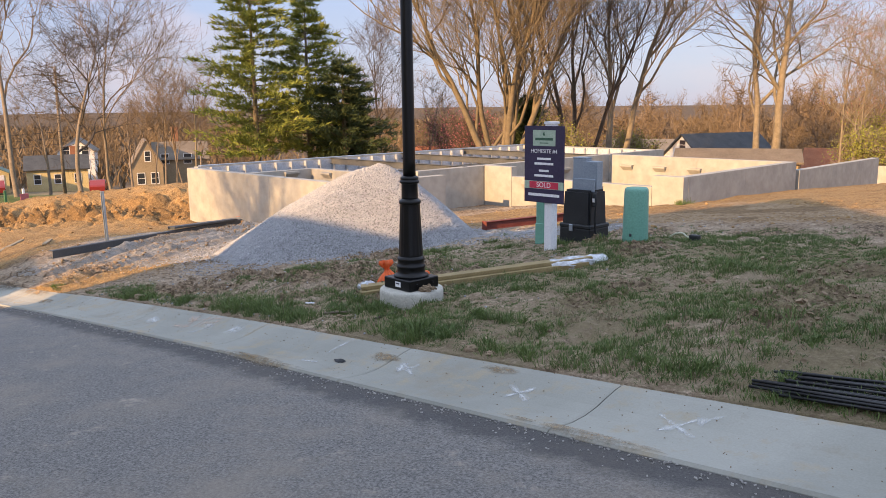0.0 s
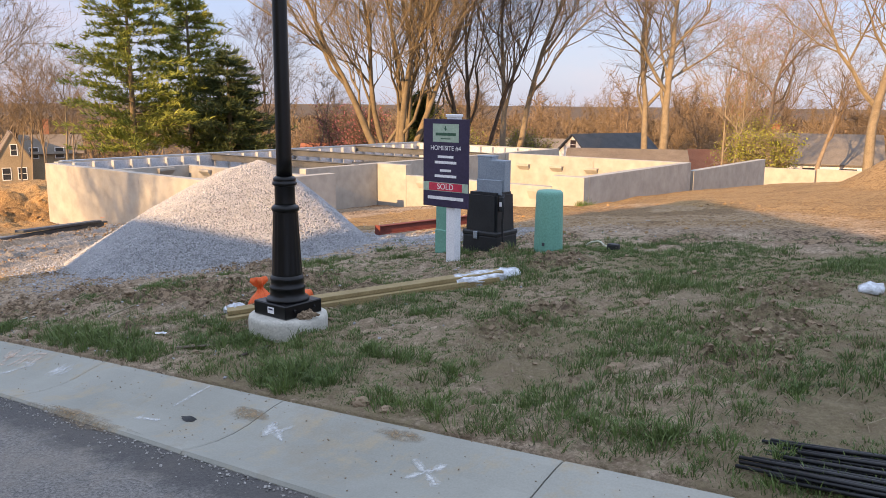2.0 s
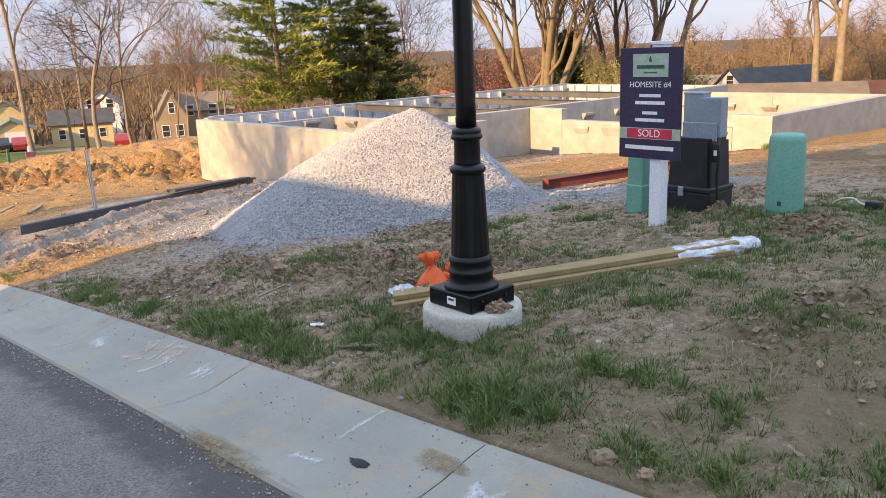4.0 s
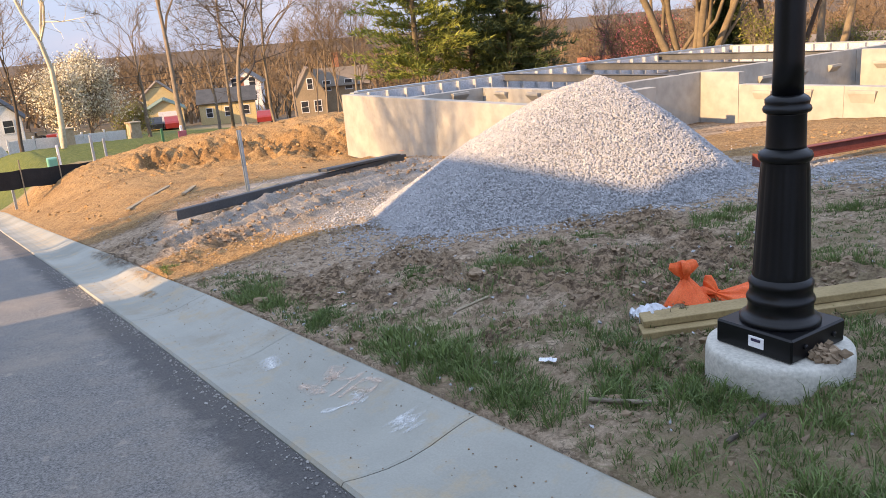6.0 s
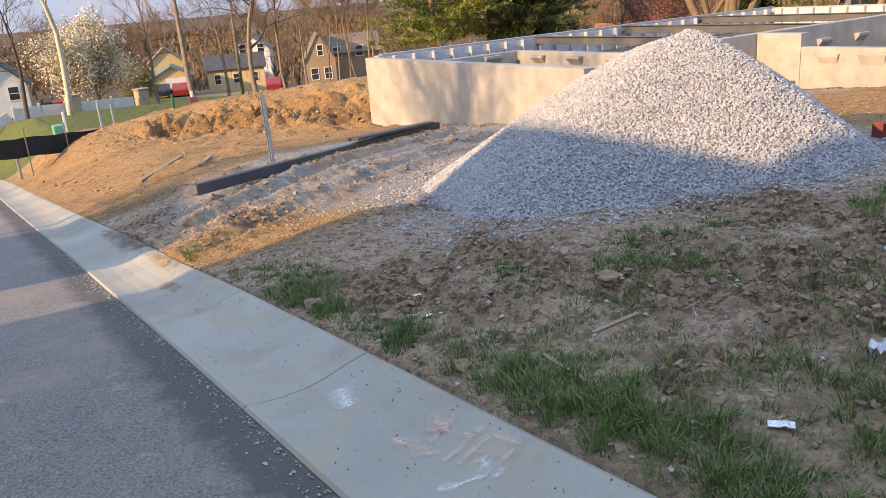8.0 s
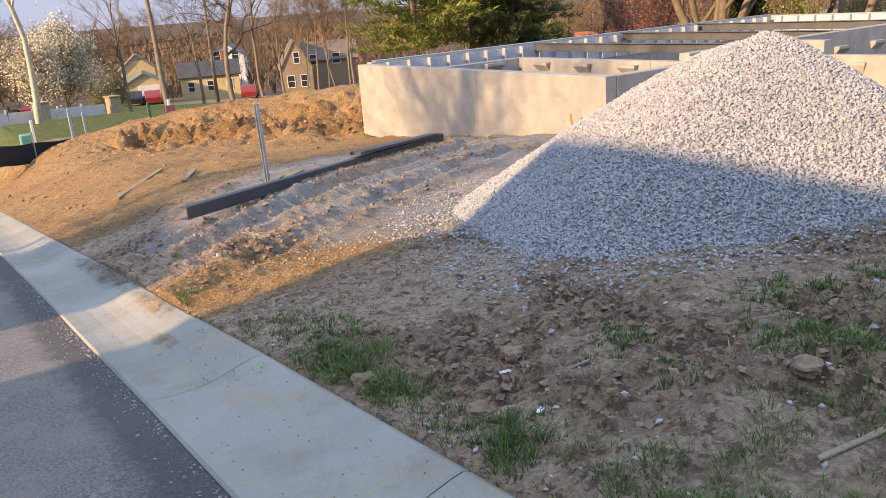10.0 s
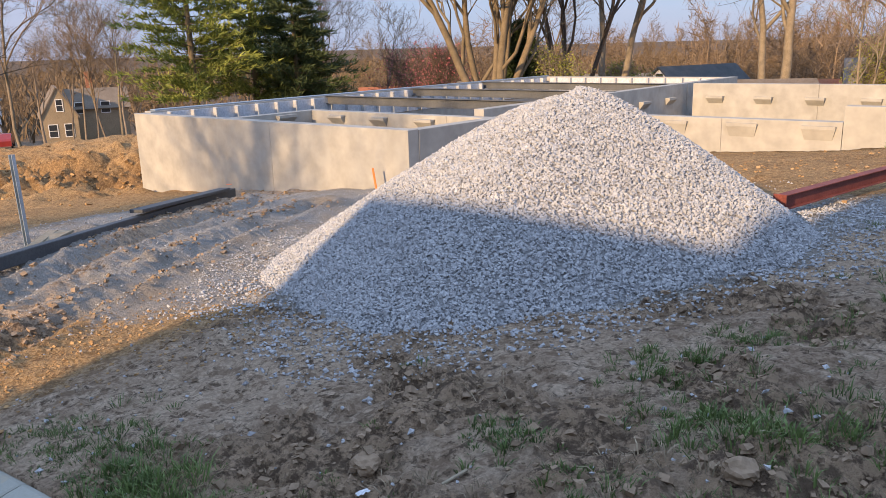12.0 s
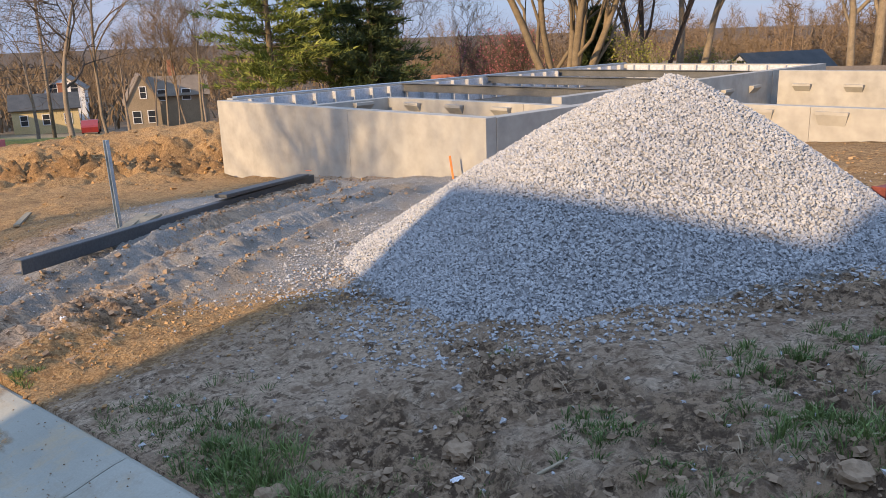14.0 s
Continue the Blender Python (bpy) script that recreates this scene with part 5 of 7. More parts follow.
def tied_bag(x, y, z, h, r, lean, seed, label):
    """A filled bag gathered into a knot, with a flared end."""
    bag = thing("bag", (x, y, z), label, "bag", "orange bags")
    bag.matrix_world = pose(x, y, z, lean[0], lean[1], 0)
    prof = [(0.75, 0.0), (1.08, 0.03), (1.18, 0.08), (1.17, 0.14), (1.08, 0.21), (0.96, 0.29), (0.84, 0.37), (0.71, 0.45), (0.57, 0.53), (0.43, 0.60), (0.30, 0.66), (0.19, 0.72), (0.16, 0.75)]
    top = [(0.16, 0.74), (0.15, 0.77), (0.30, 0.83), (0.42, 0.92), (0.36, 1.02), (0.10, 0.95)]
    for nm, rows_ in (("body", prof), ("knot", top)):
        v, f = lathe([(a * r, b * h) for a, b in rows_], 64)
        out = []
        for vx, vy, vz in v:
            a = math.atan2(vy, vx)
            fold = 1 + 0.30 * (abs(math.sin(5.5 * a + seed + 2 * noise.noise((vx * 5, vy * 5, seed)))) - 0.5) * min(1.0, 1.3 * vz / h) + 0.07 * abs(math.sin(8.5 * a + 14 * vz + 5 * noise.noise((vx * 7, vy * 7, vz * 7 + seed)))) + 0.16 * noise.noise((vx * 13 + seed, vy * 9, vz * 9)) + (0.45 * math.sin(4 * a + seed + 9 * vz) if nm == "knot" else 0)
            out.append((vx * fold, vy * fold, vz + 0.02 * noise.noise((vx * 14, vy * 14 + seed, vz * 8))))
        piece(nm, out, f, M["orange_bag"], bag, smooth=True)
    return bag


tied_bag(-6.10, 5.80, 0.07, 0.33, 0.125, (0, -8), 1.0, "orange fabric bag tied at the neck, standing upright")
tied_bag(-5.78, 6.02, 0.13, 0.36, 0.13, (18, -72), 4.0, "orange fabric bag slumped over beside its twin")

# white plastic bag in the grass
wb = piece("plastic_bag", *lathe([(0.06, 0.0), (0.12, 0.03), (0.13, 0.08), (0.09, 0.13), (0.02, 0.15)], 20, (0, 0, 0)), M["film"], None, smooth=True)
for v in wb.data.vertices:
    v.co *= 1 + 0.3 * noise.noise(v.co * 14)
wb.matrix_world = pose(-1.60, 7.75, gz(-1.60, 7.75) - 0.01) @ Matrix.Diagonal((0.7, 0.7, 0.6, 1))
tagged(wb, "crumpled white plastic bag lying in the grass", "plastic bag")

# ---- bundle of black pipes by the curb ----
for k in range(30):
    y0 = 4.42 + 0.0105 * k + rng.uniform(-0.008, 0.008)
    layer_ = k % 3
    x0 = -1.42 + rng.uniform(-0.06, 0.16)
    skew = rng.uniform(-0.05, 0.10)
    cv_, cf_ = [], []
    pts = []
    for i in range(7):
        u = i / 6
        xx, yy = x0 + 3.0 * u, y0 + skew * u + 0.22 * (k / 29 - 0.25) * u
        pts.append((xx, yy, float(lay(xx, max(yy, 4.5))) + 0.030 + 0.013 * layer_ + 0.006 * math.sin(5 * u + k)))
    tube_into(cv_, cf_, pts, [0.0085] * 7, 8)
    rod = piece("pipe", cv_, cf_, M["cable"], None, smooth=True)
    tagged(rod, "thin black pipe in a loose bundle beside the curb", "pipe", "black pipes")

# ---- steel lying on the lot ----
m_b, len_b = along(-15.00, 5.24, -0.66, -18.86, 11.38, -1.10)
dark = part("steel_beam", joined(box((len_b, 0.016, 0.14), (len_b / 2, 0.0, 0.08), 0.003), box((len_b, 0.10, 0.016), (len_b / 2, 0.05, 0.145), 0.003), box((len_b, 0.10, 0.016), (len_b / 2, 0.05, 0.012), 0.003)), M["steel"], None)
dark.matrix_world = m_b
tagged(dark, "long dark grey steel channel lying across the gravel", "steel beam")
m_b2, len_b2 = along(-16.9, 8.7, -0.80, -18.45, 11.2, -1.02)
plank = part("plank", box((len_b2, 0.2, 0.05), (len_b2 / 2, 0.28, 0.12), 0.006), M["steel"], None)
plank.matrix_world = m_b2
tagged(plank, "dark steel plank lying behind the channel", "steel plank")
tip = part("beam_marking", box((0.06, 0.10, 0.004), (len_b - 0.12, 0.05, 0.237)), M["marker_orange"], dark, "red paint mark at the beam's end")

m_r, len_r = along(-9.20, 10.64, -0.15, -8.78, 13.05, -0.16)
rust = thing("rust_beam", (0, 0, 0), "red-brown primed steel beam lying on the gravel", "steel beam")
rust.matrix_world = m_r
part("web", box((len_r, 0.012, 0.12), (len_r / 2, 0, 0.075), 0.002), M["rust"], rust)
part("flange", box((len_r, 0.10, 0.012), (len_r / 2, 0, 0.141), 0.003), M["rust"], rust)
part("flange", box((len_r, 0.10, 0.012), (len_r / 2, 0, 0.009), 0.003), M["rust"], rust)
part("end_plate", box((0.014, 0.13, 0.155), (-0.008, 0, 0.077), 0.003), M["rust"], rust)
part("end_plate", box((0.014, 0.14, 0.17), (len_r + 0.008, 0, 0.085), 0.003), M["rust"], rust)
part("lug", box((0.12, 0.016, 0.045), (len_r + 0.04, 0.06, 0.18), 0.004, Matrix.Rotation(radians(-40), 4, "Y")), M["rust"], rust)
part("lug", box((0.12, 0.016, 0.045), (len_r + 0.04, -0.06, 0.11), 0.004, Matrix.Rotation(radians(-20), 4, "Y")), M["rust"], rust)

# galvanised post and boards by the channel
gp = part("galvanised_post", joined(box((0.055, 0.008, 1.25), (0, 0.022, 0.40)), box((0.008, 0.05, 1.25), (-0.024, 0, 0.40)), box((0.008, 0.05, 1.25), (0.024, 0, 0.40))), M["galv"], None)
gp.matrix_world = pose(-17.13, 7.07, -0.74, 0, -1.5, 20)
tagged(gp, "galvanised steel channel post standing in the gravel", "post")
for (ax, ay, bx, by, w) in ((-15.9, 6.2, -17.2, 7.6, 0.19), (-16.0, 6.6, -17.6, 7.6, 0.12)):
    m_w, l_w = along(ax, ay, gz(ax, ay) + 0.05, bx, by, gz(bx, by) + 0.07)
    wd = part("board", box((l_w, w, 0.035), (l_w / 2, 0, 0), 0.004), M["old_wood"], None)
    wd.matrix_world = m_w
    tagged(wd, "weathered board lying on the gravel", "board", "weathered boards")
for (ax, ay, bx, by) in ((-20.5, 5.6, -23.5, 7.2), (-19.8, 6.6, -21.5, 7.3)):
    m_w, l_w = along(ax, ay, gz(ax, ay) + 0.04, bx, by, gz(bx, by) + 0.05)
    wd = part("board", box((l_w, 0.09, 0.035), (l_w / 2, 0, 0), 0.004), M["old_wood"], None)
    wd.matrix_world = m_w
    tagged(wd, "long weathered board lying on the clay", "board", "weathered boards")

# orange marker stake by the front wall
st_ = part("marker_stake", box((0.035, 0.012, 0.42), (0, 0, 0.15), 0.002), M["marker_orange"], None)
st_.matrix_world = pose(-16.05, 12.15, gz(-16.05, 12.15) + 0.02, 0, -8, 15)
tagged(st_, "orange survey stake in front of the foundation wall", "stake")

# ---- sticks, litter, clods on the verge ----
def stick(ax, ay, bx, by, w, t, label, material="old_wood"):
    m_s, l_s = along(ax, ay, gz(ax, ay) + t, bx, by, gz(bx, by) + t)
    bm = box((l_s, w, t), (l_s / 2, 0, 0), min(w, t) * 0.25)
    for v in bm.verts:
        v.co.y += 0.02 * noise.noise((v.co.x * 6, 1.0, ax))
    s = part("stick", bm, M[material], None)
    s.matrix_world = m_s
    return tagged(s, label, "stick", "sticks")


stick(-7.33, 4.72, -6.98, 4.67, 0.026, 0.012, "flat weathered lath lying on the soil")
stick(-5.68, 4.64, -5.42, 4.76, 0.020, 0.015, "rough broken branch lying in the grass", "bark_grey")
stick(-4.98, 4.68, -5.02, 4.98, 0.020, 0.016, "short grey branch beside the lamp pier", "bark_dark")
stick(-8.05, 5.75, -7.87, 5.87, 0.010, 0.008, "thin dry twig on the soil")
stick(-8.6, 5.1, -8.55, 5.2, 0.014, 0.01, "splintered wood scrap on the soil")
stick(-7.3, 5.0, -7.2, 5.2, 0.025, 0.012, "splintered wood scrap on the soil")


def scrap(x, y, s, seed, label):
    v, f = [], []
    nn = 6
    for i in range(nn):
        for k in range(nn):
            u, w = i / (nn - 1) - 0.5, k / (nn - 1) - 0.5
            v.append((u * s * 1.6, w * s * 0.8, 0.35 * s * (0.4 + noise.noise((u * 4 + seed, w * 4, seed)))))
    for i in range(nn - 1):
        for k in range(nn - 1):
            f.append((i * nn + k, (i + 1) * nn + k, (i + 1) * nn + k + 1, i * nn + k + 1))
    ob = piece("paper_scrap", v, f, M["paper"], None)
    ob.matrix_world = pose(x, y, gz(x, y) + 0.01, 0, 0, 40 * seed)
    return tagged(ob, label, "litter", "paper scraps")


scrap(-6.16, 4.81, 0.055, 1.0, "torn white paper scrap on the soil")
scrap(-8.85, 4.93, 0.035, 2.0, "crumpled white paper scrap among clods")
scrap(-8.35, 4.72, 0.03, 3.0, "small white paper scrap on the soil")
scrap(-13.6, 5.1, 0.06, 4.0, "small white paper scrap on dark soil")


def lump(x, y, s, seed, label, z=None):
    bm = bmesh.new()
    bmesh.ops.create_icosphere(bm, subdivisions=3, radius=s)
    for v in bm.verts:
        v.co *= 1 + 0.45 * noise.noise(v.co * (1.4 / s) + Vector((seed, 0, 0))) + 0.28 * noise.noise(v.co * (3.6 / s))
        v.co.z *= 0.65
    ob = part("clay_clod", bm, M["clod"], None)
    ob.matrix_world = pose(x, y, (gz(x, y) if z is None else z) + s * 0.25)
    return tagged(ob, label, "clay clod", "clay clods")


for i, (x, y, s) in enumerate(((-9.42, 4.46, 0.06), (-8.62, 4.60, 0.055), (-7.62, 4.46, 0.045), (-3.55, 4.43, 0.05), (-3.35, 4.41, 0.035), (-2.45, 5.35, 0.055), (-3.0, 6.9, 0.06), (-9.0, 5.1, 0.06), (-7.6, 5.4, 0.06), (-5.6, 4.72, 0.04))):
    lump(x, y, s, 3.7 * i, "lump of dried brown clay among the grass")

# clay spilled over the gutter joint and a black rag beside it
def smear(name, cx, cy, rx, ry, seed, material, label, category, h=0.02):
    """A low, ragged patch lying on curb or road."""
    v, f = [(cx, cy, 0)], []
    seg, rings_ = 30, 5
    for i in range(1, rings_ + 1):
        for k in range(seg):
            a = 2 * math.pi * k / seg
            rr = (i / rings_) * (1 + 0.55 * noise.noise((2.2 * math.cos(a) + seed, 2.2 * math.sin(a), seed)))
            v.append((cx + rx * rr * math.cos(a), cy + ry * rr * math.sin(a), i / rings_))
    out = []
    for x, y, t in v:
        z = float(street(x)) + float(np.interp(y, [3.0, 3.575, 3.58, 3.595, 3.68, 3.80, 3.92, 4.03, 4.13, 4.22, 4.28, 4.31], [-0.073, -0.086, -0.084, -0.068, -0.080, -0.088, -0.082, -0.062, -0.032, -0.008, 0.002, -0.006]))
        out.append((x, y, z + 0.003 + h * (1 - t * t) * (0.6 + noise.noise((x * 9, y * 9, seed)))))
    for k in range(seg):
        f.append((0, 1 + k, 1 + (k + 1) % seg))
        for i in range(rings_ - 1):
            o, o2 = 1 + i * seg, 1 + (i + 1) * seg
            f.append((o + k, o2 + k, o2 + (k + 1) % seg, o + (k + 1) % seg))
    ob = piece(name, out, f, M[material], None, smooth=True)
    soft = ob.data.color_attributes.new("soft", "FLOAT_COLOR", "POINT")
    for i, (_, _, t) in enumerate(v):
        c_ = 1 - t ** 3
        soft.data[i].color = (c_, c_, c_, 1)
    return tagged(ob, label, category)


smear("clay_spill", -5.15, 3.60, 0.6, 0.09, 2.0, "smear_soil", "brown clay spilled along the gutter edge", "clay spill", 0.03)
smear("clay_spill", -4.15, 4.1, 0.17, 0.06, 6.0, "smear_soil", "thin brown clay smear on the curb", "clay spill", 0.003)
smear("clay_spill", -3.05, 4.2, 0.18, 0.05, 9.0, "smear_soil", "thin brown clay smear on the curb", "clay spill", 0.003)
smear("clay_spill", -2.0, 3.64, 0.5, 0.07, 12.0, "smear_soil", "brown clay spilled along the gutter edge", "clay spill", 0.02)
smear("clay_spill", -14.6, 4.22, 1.6, 0.16, 21.0, "smear_dark", "dark soil tracked across the curb by vehicles", "clay spill", 0.05)
smear("clay_spill", -12.6, 4.2, 0.5, 0.10, 25.0, "smear_clay", "orange clay tracked onto the curb", "clay spill", 0.03)
smear("clay_spill", -11.6, 4.0, 0.28, 0.08, 43.0, "smear_clay", "thin orange clay smear on the curb", "clay spill", 0.006)
smear("rag", -4.50, 3.93, 0.066, 0.024, 34.0, "black_plastic", "crumpled black rag lying on the curb", "rag", 0.022)

# sprayed marks on the curb
def curb_z(x, y):
    return float(street(x)) + float(np.interp(y, [3.58, 3.595, 3.68, 3.80, 3.92, 4.03, 4.13, 4.22, 4.28, 4.31], [-0.084, -0.068, -0.080, -0.088, -0.082, -0.062, -0.032, -0.008, 0.002, -0.01]))


marks = thing("paint_marks", (-5, 3.95, 0), "faded white and pink spray-paint marks on the curb", "paint marks", kind="structure")


def stroke(ax, ay, bx, by, w, material="chalk"):
    v, f = [], []
    nn = 12
    d = Vector((bx - ax, by - ay))
    nrm = Vector((-d.y, d.x)).normalized()
    for i in range(nn + 1):
        u = i / nn
        ww = 1.9 * w * (0.6 + 0.7 * noise.noise((ax * 7 + u * 5, by * 3, 1.0))) * (1 if 0 < i < nn else 0.3)
        for s in (-1, 0, 1):
            x, y = ax + d.x * u + nrm.x * ww * s / 2, ay + d.y * u + nrm.y * ww * s / 2
            v.append((x + 5, y - 3.95, curb_z(x, y) + 0.004))
    for i in range(nn):
        for k in (0, 1):
            f.append((3 * i + k, 3 * i + 3 + k, 3 * i + 4 + k, 3 * i + 1 + k))
    ob = piece("stroke", v, f, M[material], marks)
    soft = ob.data.color_attributes.new("soft", "FLOAT_COLOR", "POINT")
    for i in range(nn + 1):
        for k in range(3):
            c_ = 1.0 if k == 1 and 0 < i < nn else 0.0
            soft.data[3 * i + k].color = (c_, c_, c_, 1)


for cx, cy, k_ in ((-2.72, 4.0, 1.0), (-1.63, 3.99, 1.1), (-3.79, 4.02, 0.9)):
    stroke(cx - 0.07 * k_, cy - 0.08 * k_, cx + 0.06 * k_, cy + 0.08 * k_, 0.04)
    stroke(cx - 0.14 * k_, cy + 0.07 * k_, cx + 0.13 * k_, cy - 0.08 * k_, 0.04)
for (ax, ay, bx, by, w, mm) in ((-1.56, 4.05, -1.45, 4.14, 0.07, "chalk"), (-6.45, 4.09, -6.25, 4.07, 0.15, "chalk"), (-6.42, 4.05, -6.30, 4.10, 0.10, "chalk"), (-8.1, 4.01, -7.85, 3.96, 0.13, "chalk"), (-7.42, 4.17, -7.22, 4.10, 0.10, "chalk_pink"),
                                (-7.30, 4.22, -7.22, 4.02, 0.05, "chalk_pink"), (-7.34, 4.07, -7.08, 4.16, 0.05, "chalk_pink"), (-7.10, 4.24, -7.06, 3.98, 0.05, "chalk_pink"), (-7.02, 4.20, -6.86, 4.22, 0.05, "chalk_pink"), (-7.0, 4.10, -6.86, 4.13, 0.05, "chalk_pink"), (-7.02, 4.20, -6.99, 4.00, 0.05, "chalk_pink"), (-6.86, 4.20, -6.84, 4.0, 0.05, "chalk_pink"),
                                (-7.42, 3.95, -7.12, 4.0, 0.09, "chalk_pink"), (-6.95, 4.09, -6.78, 4.06, 0.06, "chalk"), (-6.83, 4.06, -6.92, 3.86, 0.05, "chalk"), (-4.78, 4.0, -4.73, 4.27, 0.035, "chalk"), (-4.86, 3.80, -4.66, 3.84, 0.05, "chalk"), (-3.9, 4.08, -3.83, 3.95, 0.06, "chalk")):
    stroke(ax, ay, bx, by, w, mm)

# ---- trees ----
def rot_about(v, axis, ang):
    return Matrix.Rotation(ang, 3, axis) @ v


def grow_tree(rg, height, r0, stems=1, levels=4, spread=1.0, upward=0.35, first=0.25, lean=0.0, density=1.0, sides=(7, 6, 4, 3, 3), straight=0.5):
    """Limbs of a leafless tree. Returns lists for the trunk and the crown, and the twig tips."""
    tv, tf, cv2, cf2, tips = [], [], [], [], []

    def limb(p, d, length, r, level):
        k = (8, 6, 4, 3, 1)[level]
        pts, rad = [p.copy()], [r]
        q, dd = p.copy(), d.copy()
        wob = (0.10, 0.20, 0.26, 0.30, 0.32)[level] * (1.2 - straight * (level == 0))
        for i in range(k):
            dd = (dd + Vector((rg.gauss(0, wob), rg.gauss(0, wob), rg.gauss(0, wob * 0.6) + upward * 0.12))).normalized()
            q = q + dd * (length / k)
            pts.append(q.copy())
            rad.append(r * (1 - 0.80 * (i + 1) / k) + 0.004)
        tube_into(*((tv, tf) if level <= (1 if stems > 1 else 0) else (cv2, cf2)), pts, rad, sides[level], cap=False)
        if level >= levels:
            tips.append(pts[-1])
            tips.append(pts[-2])
            return
        kids = max(2, round((8, 7, 6, 4, 3)[level] * density))
        for c in range(kids):
            u = first + (1.0 - first) * (c + rg.random()) / kids if level == 0 else 0.2 + 0.8 * (c + rg.random()) / kids
            i = min(int(u * k), k - 1)
            base = pts[i].lerp(pts[i + 1], u * k - i)
            ax = (pts[i + 1] - pts[i]).normalized()
            side = ax.cross(Vector((rg.uniform(-1, 1), rg.uniform(-1, 1), rg.uniform(-0.4, 0.4)))).normalized()
            ang = rg.uniform(0.45, 0.95) * spread
            nd = rot_about(ax, side, ang)
            nd = (nd + Vector((0, 0, upward * rg.uniform(0.2, 0.9)))).normalized()
            limb(base, nd, length * (0.62 - 0.28 * u * (level == 0)) * rg.uniform(0.75, 1.15), max(0.010, rad[i] * rg.uniform(0.42, 0.62)), level + 1)

    for s in range(stems):
        a = 2 * math.pi * s / max(stems, 1) + rg.uniform(-0.4, 0.4)
        out = 0.10 + 0.16 * rg.random() if stems > 1 else 0.0
        d = Vector((math.cos(a) * out + lean * 0.6, math.sin(a) * out + lean, 1)).normalized()
        base = Vector((0.30 * math.cos(a) * (stems > 1), 0.30 * math.sin(a) * (stems > 1), -0.3))
        limb(base, d, height * rg.uniform(0.88, 1.05), r0 * (1.0 if stems == 1 else rg.uniform(0.65, 1.0)), 0)
    return tv, tf, cv2, cf2, tips


def flecks(name, tips, size, count, material, rg, parent, jitter=0.25):
    """Small leaf, bud or blossom flecks round the twig tips."""
    pts = np.array([tuple(t) for t in tips])
    g = np.random.default_rng(rg.randrange(1 << 30))
    pick = g.integers(0, len(pts), count)
    c = pts[pick] + g.normal(0, jitter, (count, 3))
    u, w = g.normal(size=(count, 3)), g.normal(size=(count, 3))
    u /= np.linalg.norm(u, axis=1, keepdims=True)
    w -= u * (u * w).sum(1, keepdims=True)
    w /= np.linalg.norm(w, axis=1, keepdims=True)
    s = (size * g.uniform(0.6, 1.4, count))[:, None]
    v = np.stack([c - u * s, c + w * s * 0.6, c + u * s, c - w * s * 0.6], 1).reshape(-1, 3)
    o = 4 * np.arange(count)[:, None]
    t = np.concatenate([o + np.array([[0, 1, 2]]), o + np.array([[0, 2, 3]])], 0)
    ob = hang(new(name, big_mesh(name, v, t, material)), parent)
    return ob


def bare_tree(x, y, height, r0, bark, label, seed, name="tree", group="", twig="twig_brown", buds=None, dz=0.0, rz=0, **kw):
    rg = random.Random(seed)
    tv, tf, cv2, cf2, tips = grow_tree(rg, height, r0 * (0.52 if x < -50 else 0.72), **kw)
    for tip_ in tips:
        for _ in range(1):
            d = Vector((rg.gauss(0, 0.5), rg.gauss(0, 0.5), rg.gauss(0.25, 0.4))) * rg.uniform(0.5, 1.1)
            w = Vector((rg.uniform(-1, 1), rg.uniform(-1, 1), rg.uniform(-1, 1))) * 0.011
            o = len(cv2)
            cv2 += [tip_ - w, tip_ + w, tip_ + d]
            cf2.append((o, o + 1, o + 2))
    t = thing(name, (x, y, gz(x, y) + dz), label, "tree", group, rz=rz)
    piece("trunk", tv, tf, M[bark], t, smooth=True)
    piece("crown", cv2, cf2, M[twig], t)
    if buds:
        flecks(buds[0], tips, buds[1], buds[2], M[buds[3]], rg, t, buds[4])
    return t


bare_tree(-32.9, 37.8, 15.5, 0.42, "bark_tan", "wide many-stemmed leafless tree with tan bark", 11, stems=6, levels=4, spread=0.62, upward=0.55, first=0.18, straight=0.1, density=0.95, twig="bark_tan", buds=("bud_haze", 0.032, 10000, "bud_tan", 0.25))
bare_tree(-33.4, 45.6, 15, 0.34, "bark_dark", "dark-barked leafless tree with leaning twin stems", 12, stems=3, levels=4, spread=0.6, upward=0.5, lean=0.12, density=0.9, twig="bark_dark")
bare_tree(-32.0, 48.5, 16, 0.38, "bark_pale", "leafless tree with two pale smooth stems", 13, stems=2, levels=4, spread=0.7, upward=0.5, first=0.35, density=0.95, twig="bark_tan", buds=("bud_haze", 0.032, 7000, "bud_tan", 0.25))
bare_tree(-24.6, 56.3, 16.5, 0.52, "bark_pale", "big pale-barked tree with a haze of red buds", 14, stems=2, levels=4, spread=0.85, upward=0.3, first=0.25, twig="bark_tan", buds=("bud_haze", 0.032, 18000, "bud_red", 0.35))
bare_tree(-9.5, 50.2, 15, 0.42, "bark_pale", "tall pale-barked leafless tree beyond the garage", 15, levels=4, spread=0.85, upward=0.3, first=0.28, twig="bark_tan", buds=("bud_haze", 0.032, 6000, "bud_red", 0.3))
bare_tree(-23.1, 77.8, 15, 0.40, "bark_grey", "broad grey leafless tree behind the houses", 16, levels=4, spread=1.0, upward=0.3, twig="twig_brown")
bare_tree(-19.7, 56.9, 8.5, 0.14, "bark_pale", "slender pale young tree behind the retaining wall", 17, stems=2, levels=3, spread=0.7, upward=0.5, twig="bark_pale", buds=("bud_haze", 0.032, 3000, "bud_red", 0.3))
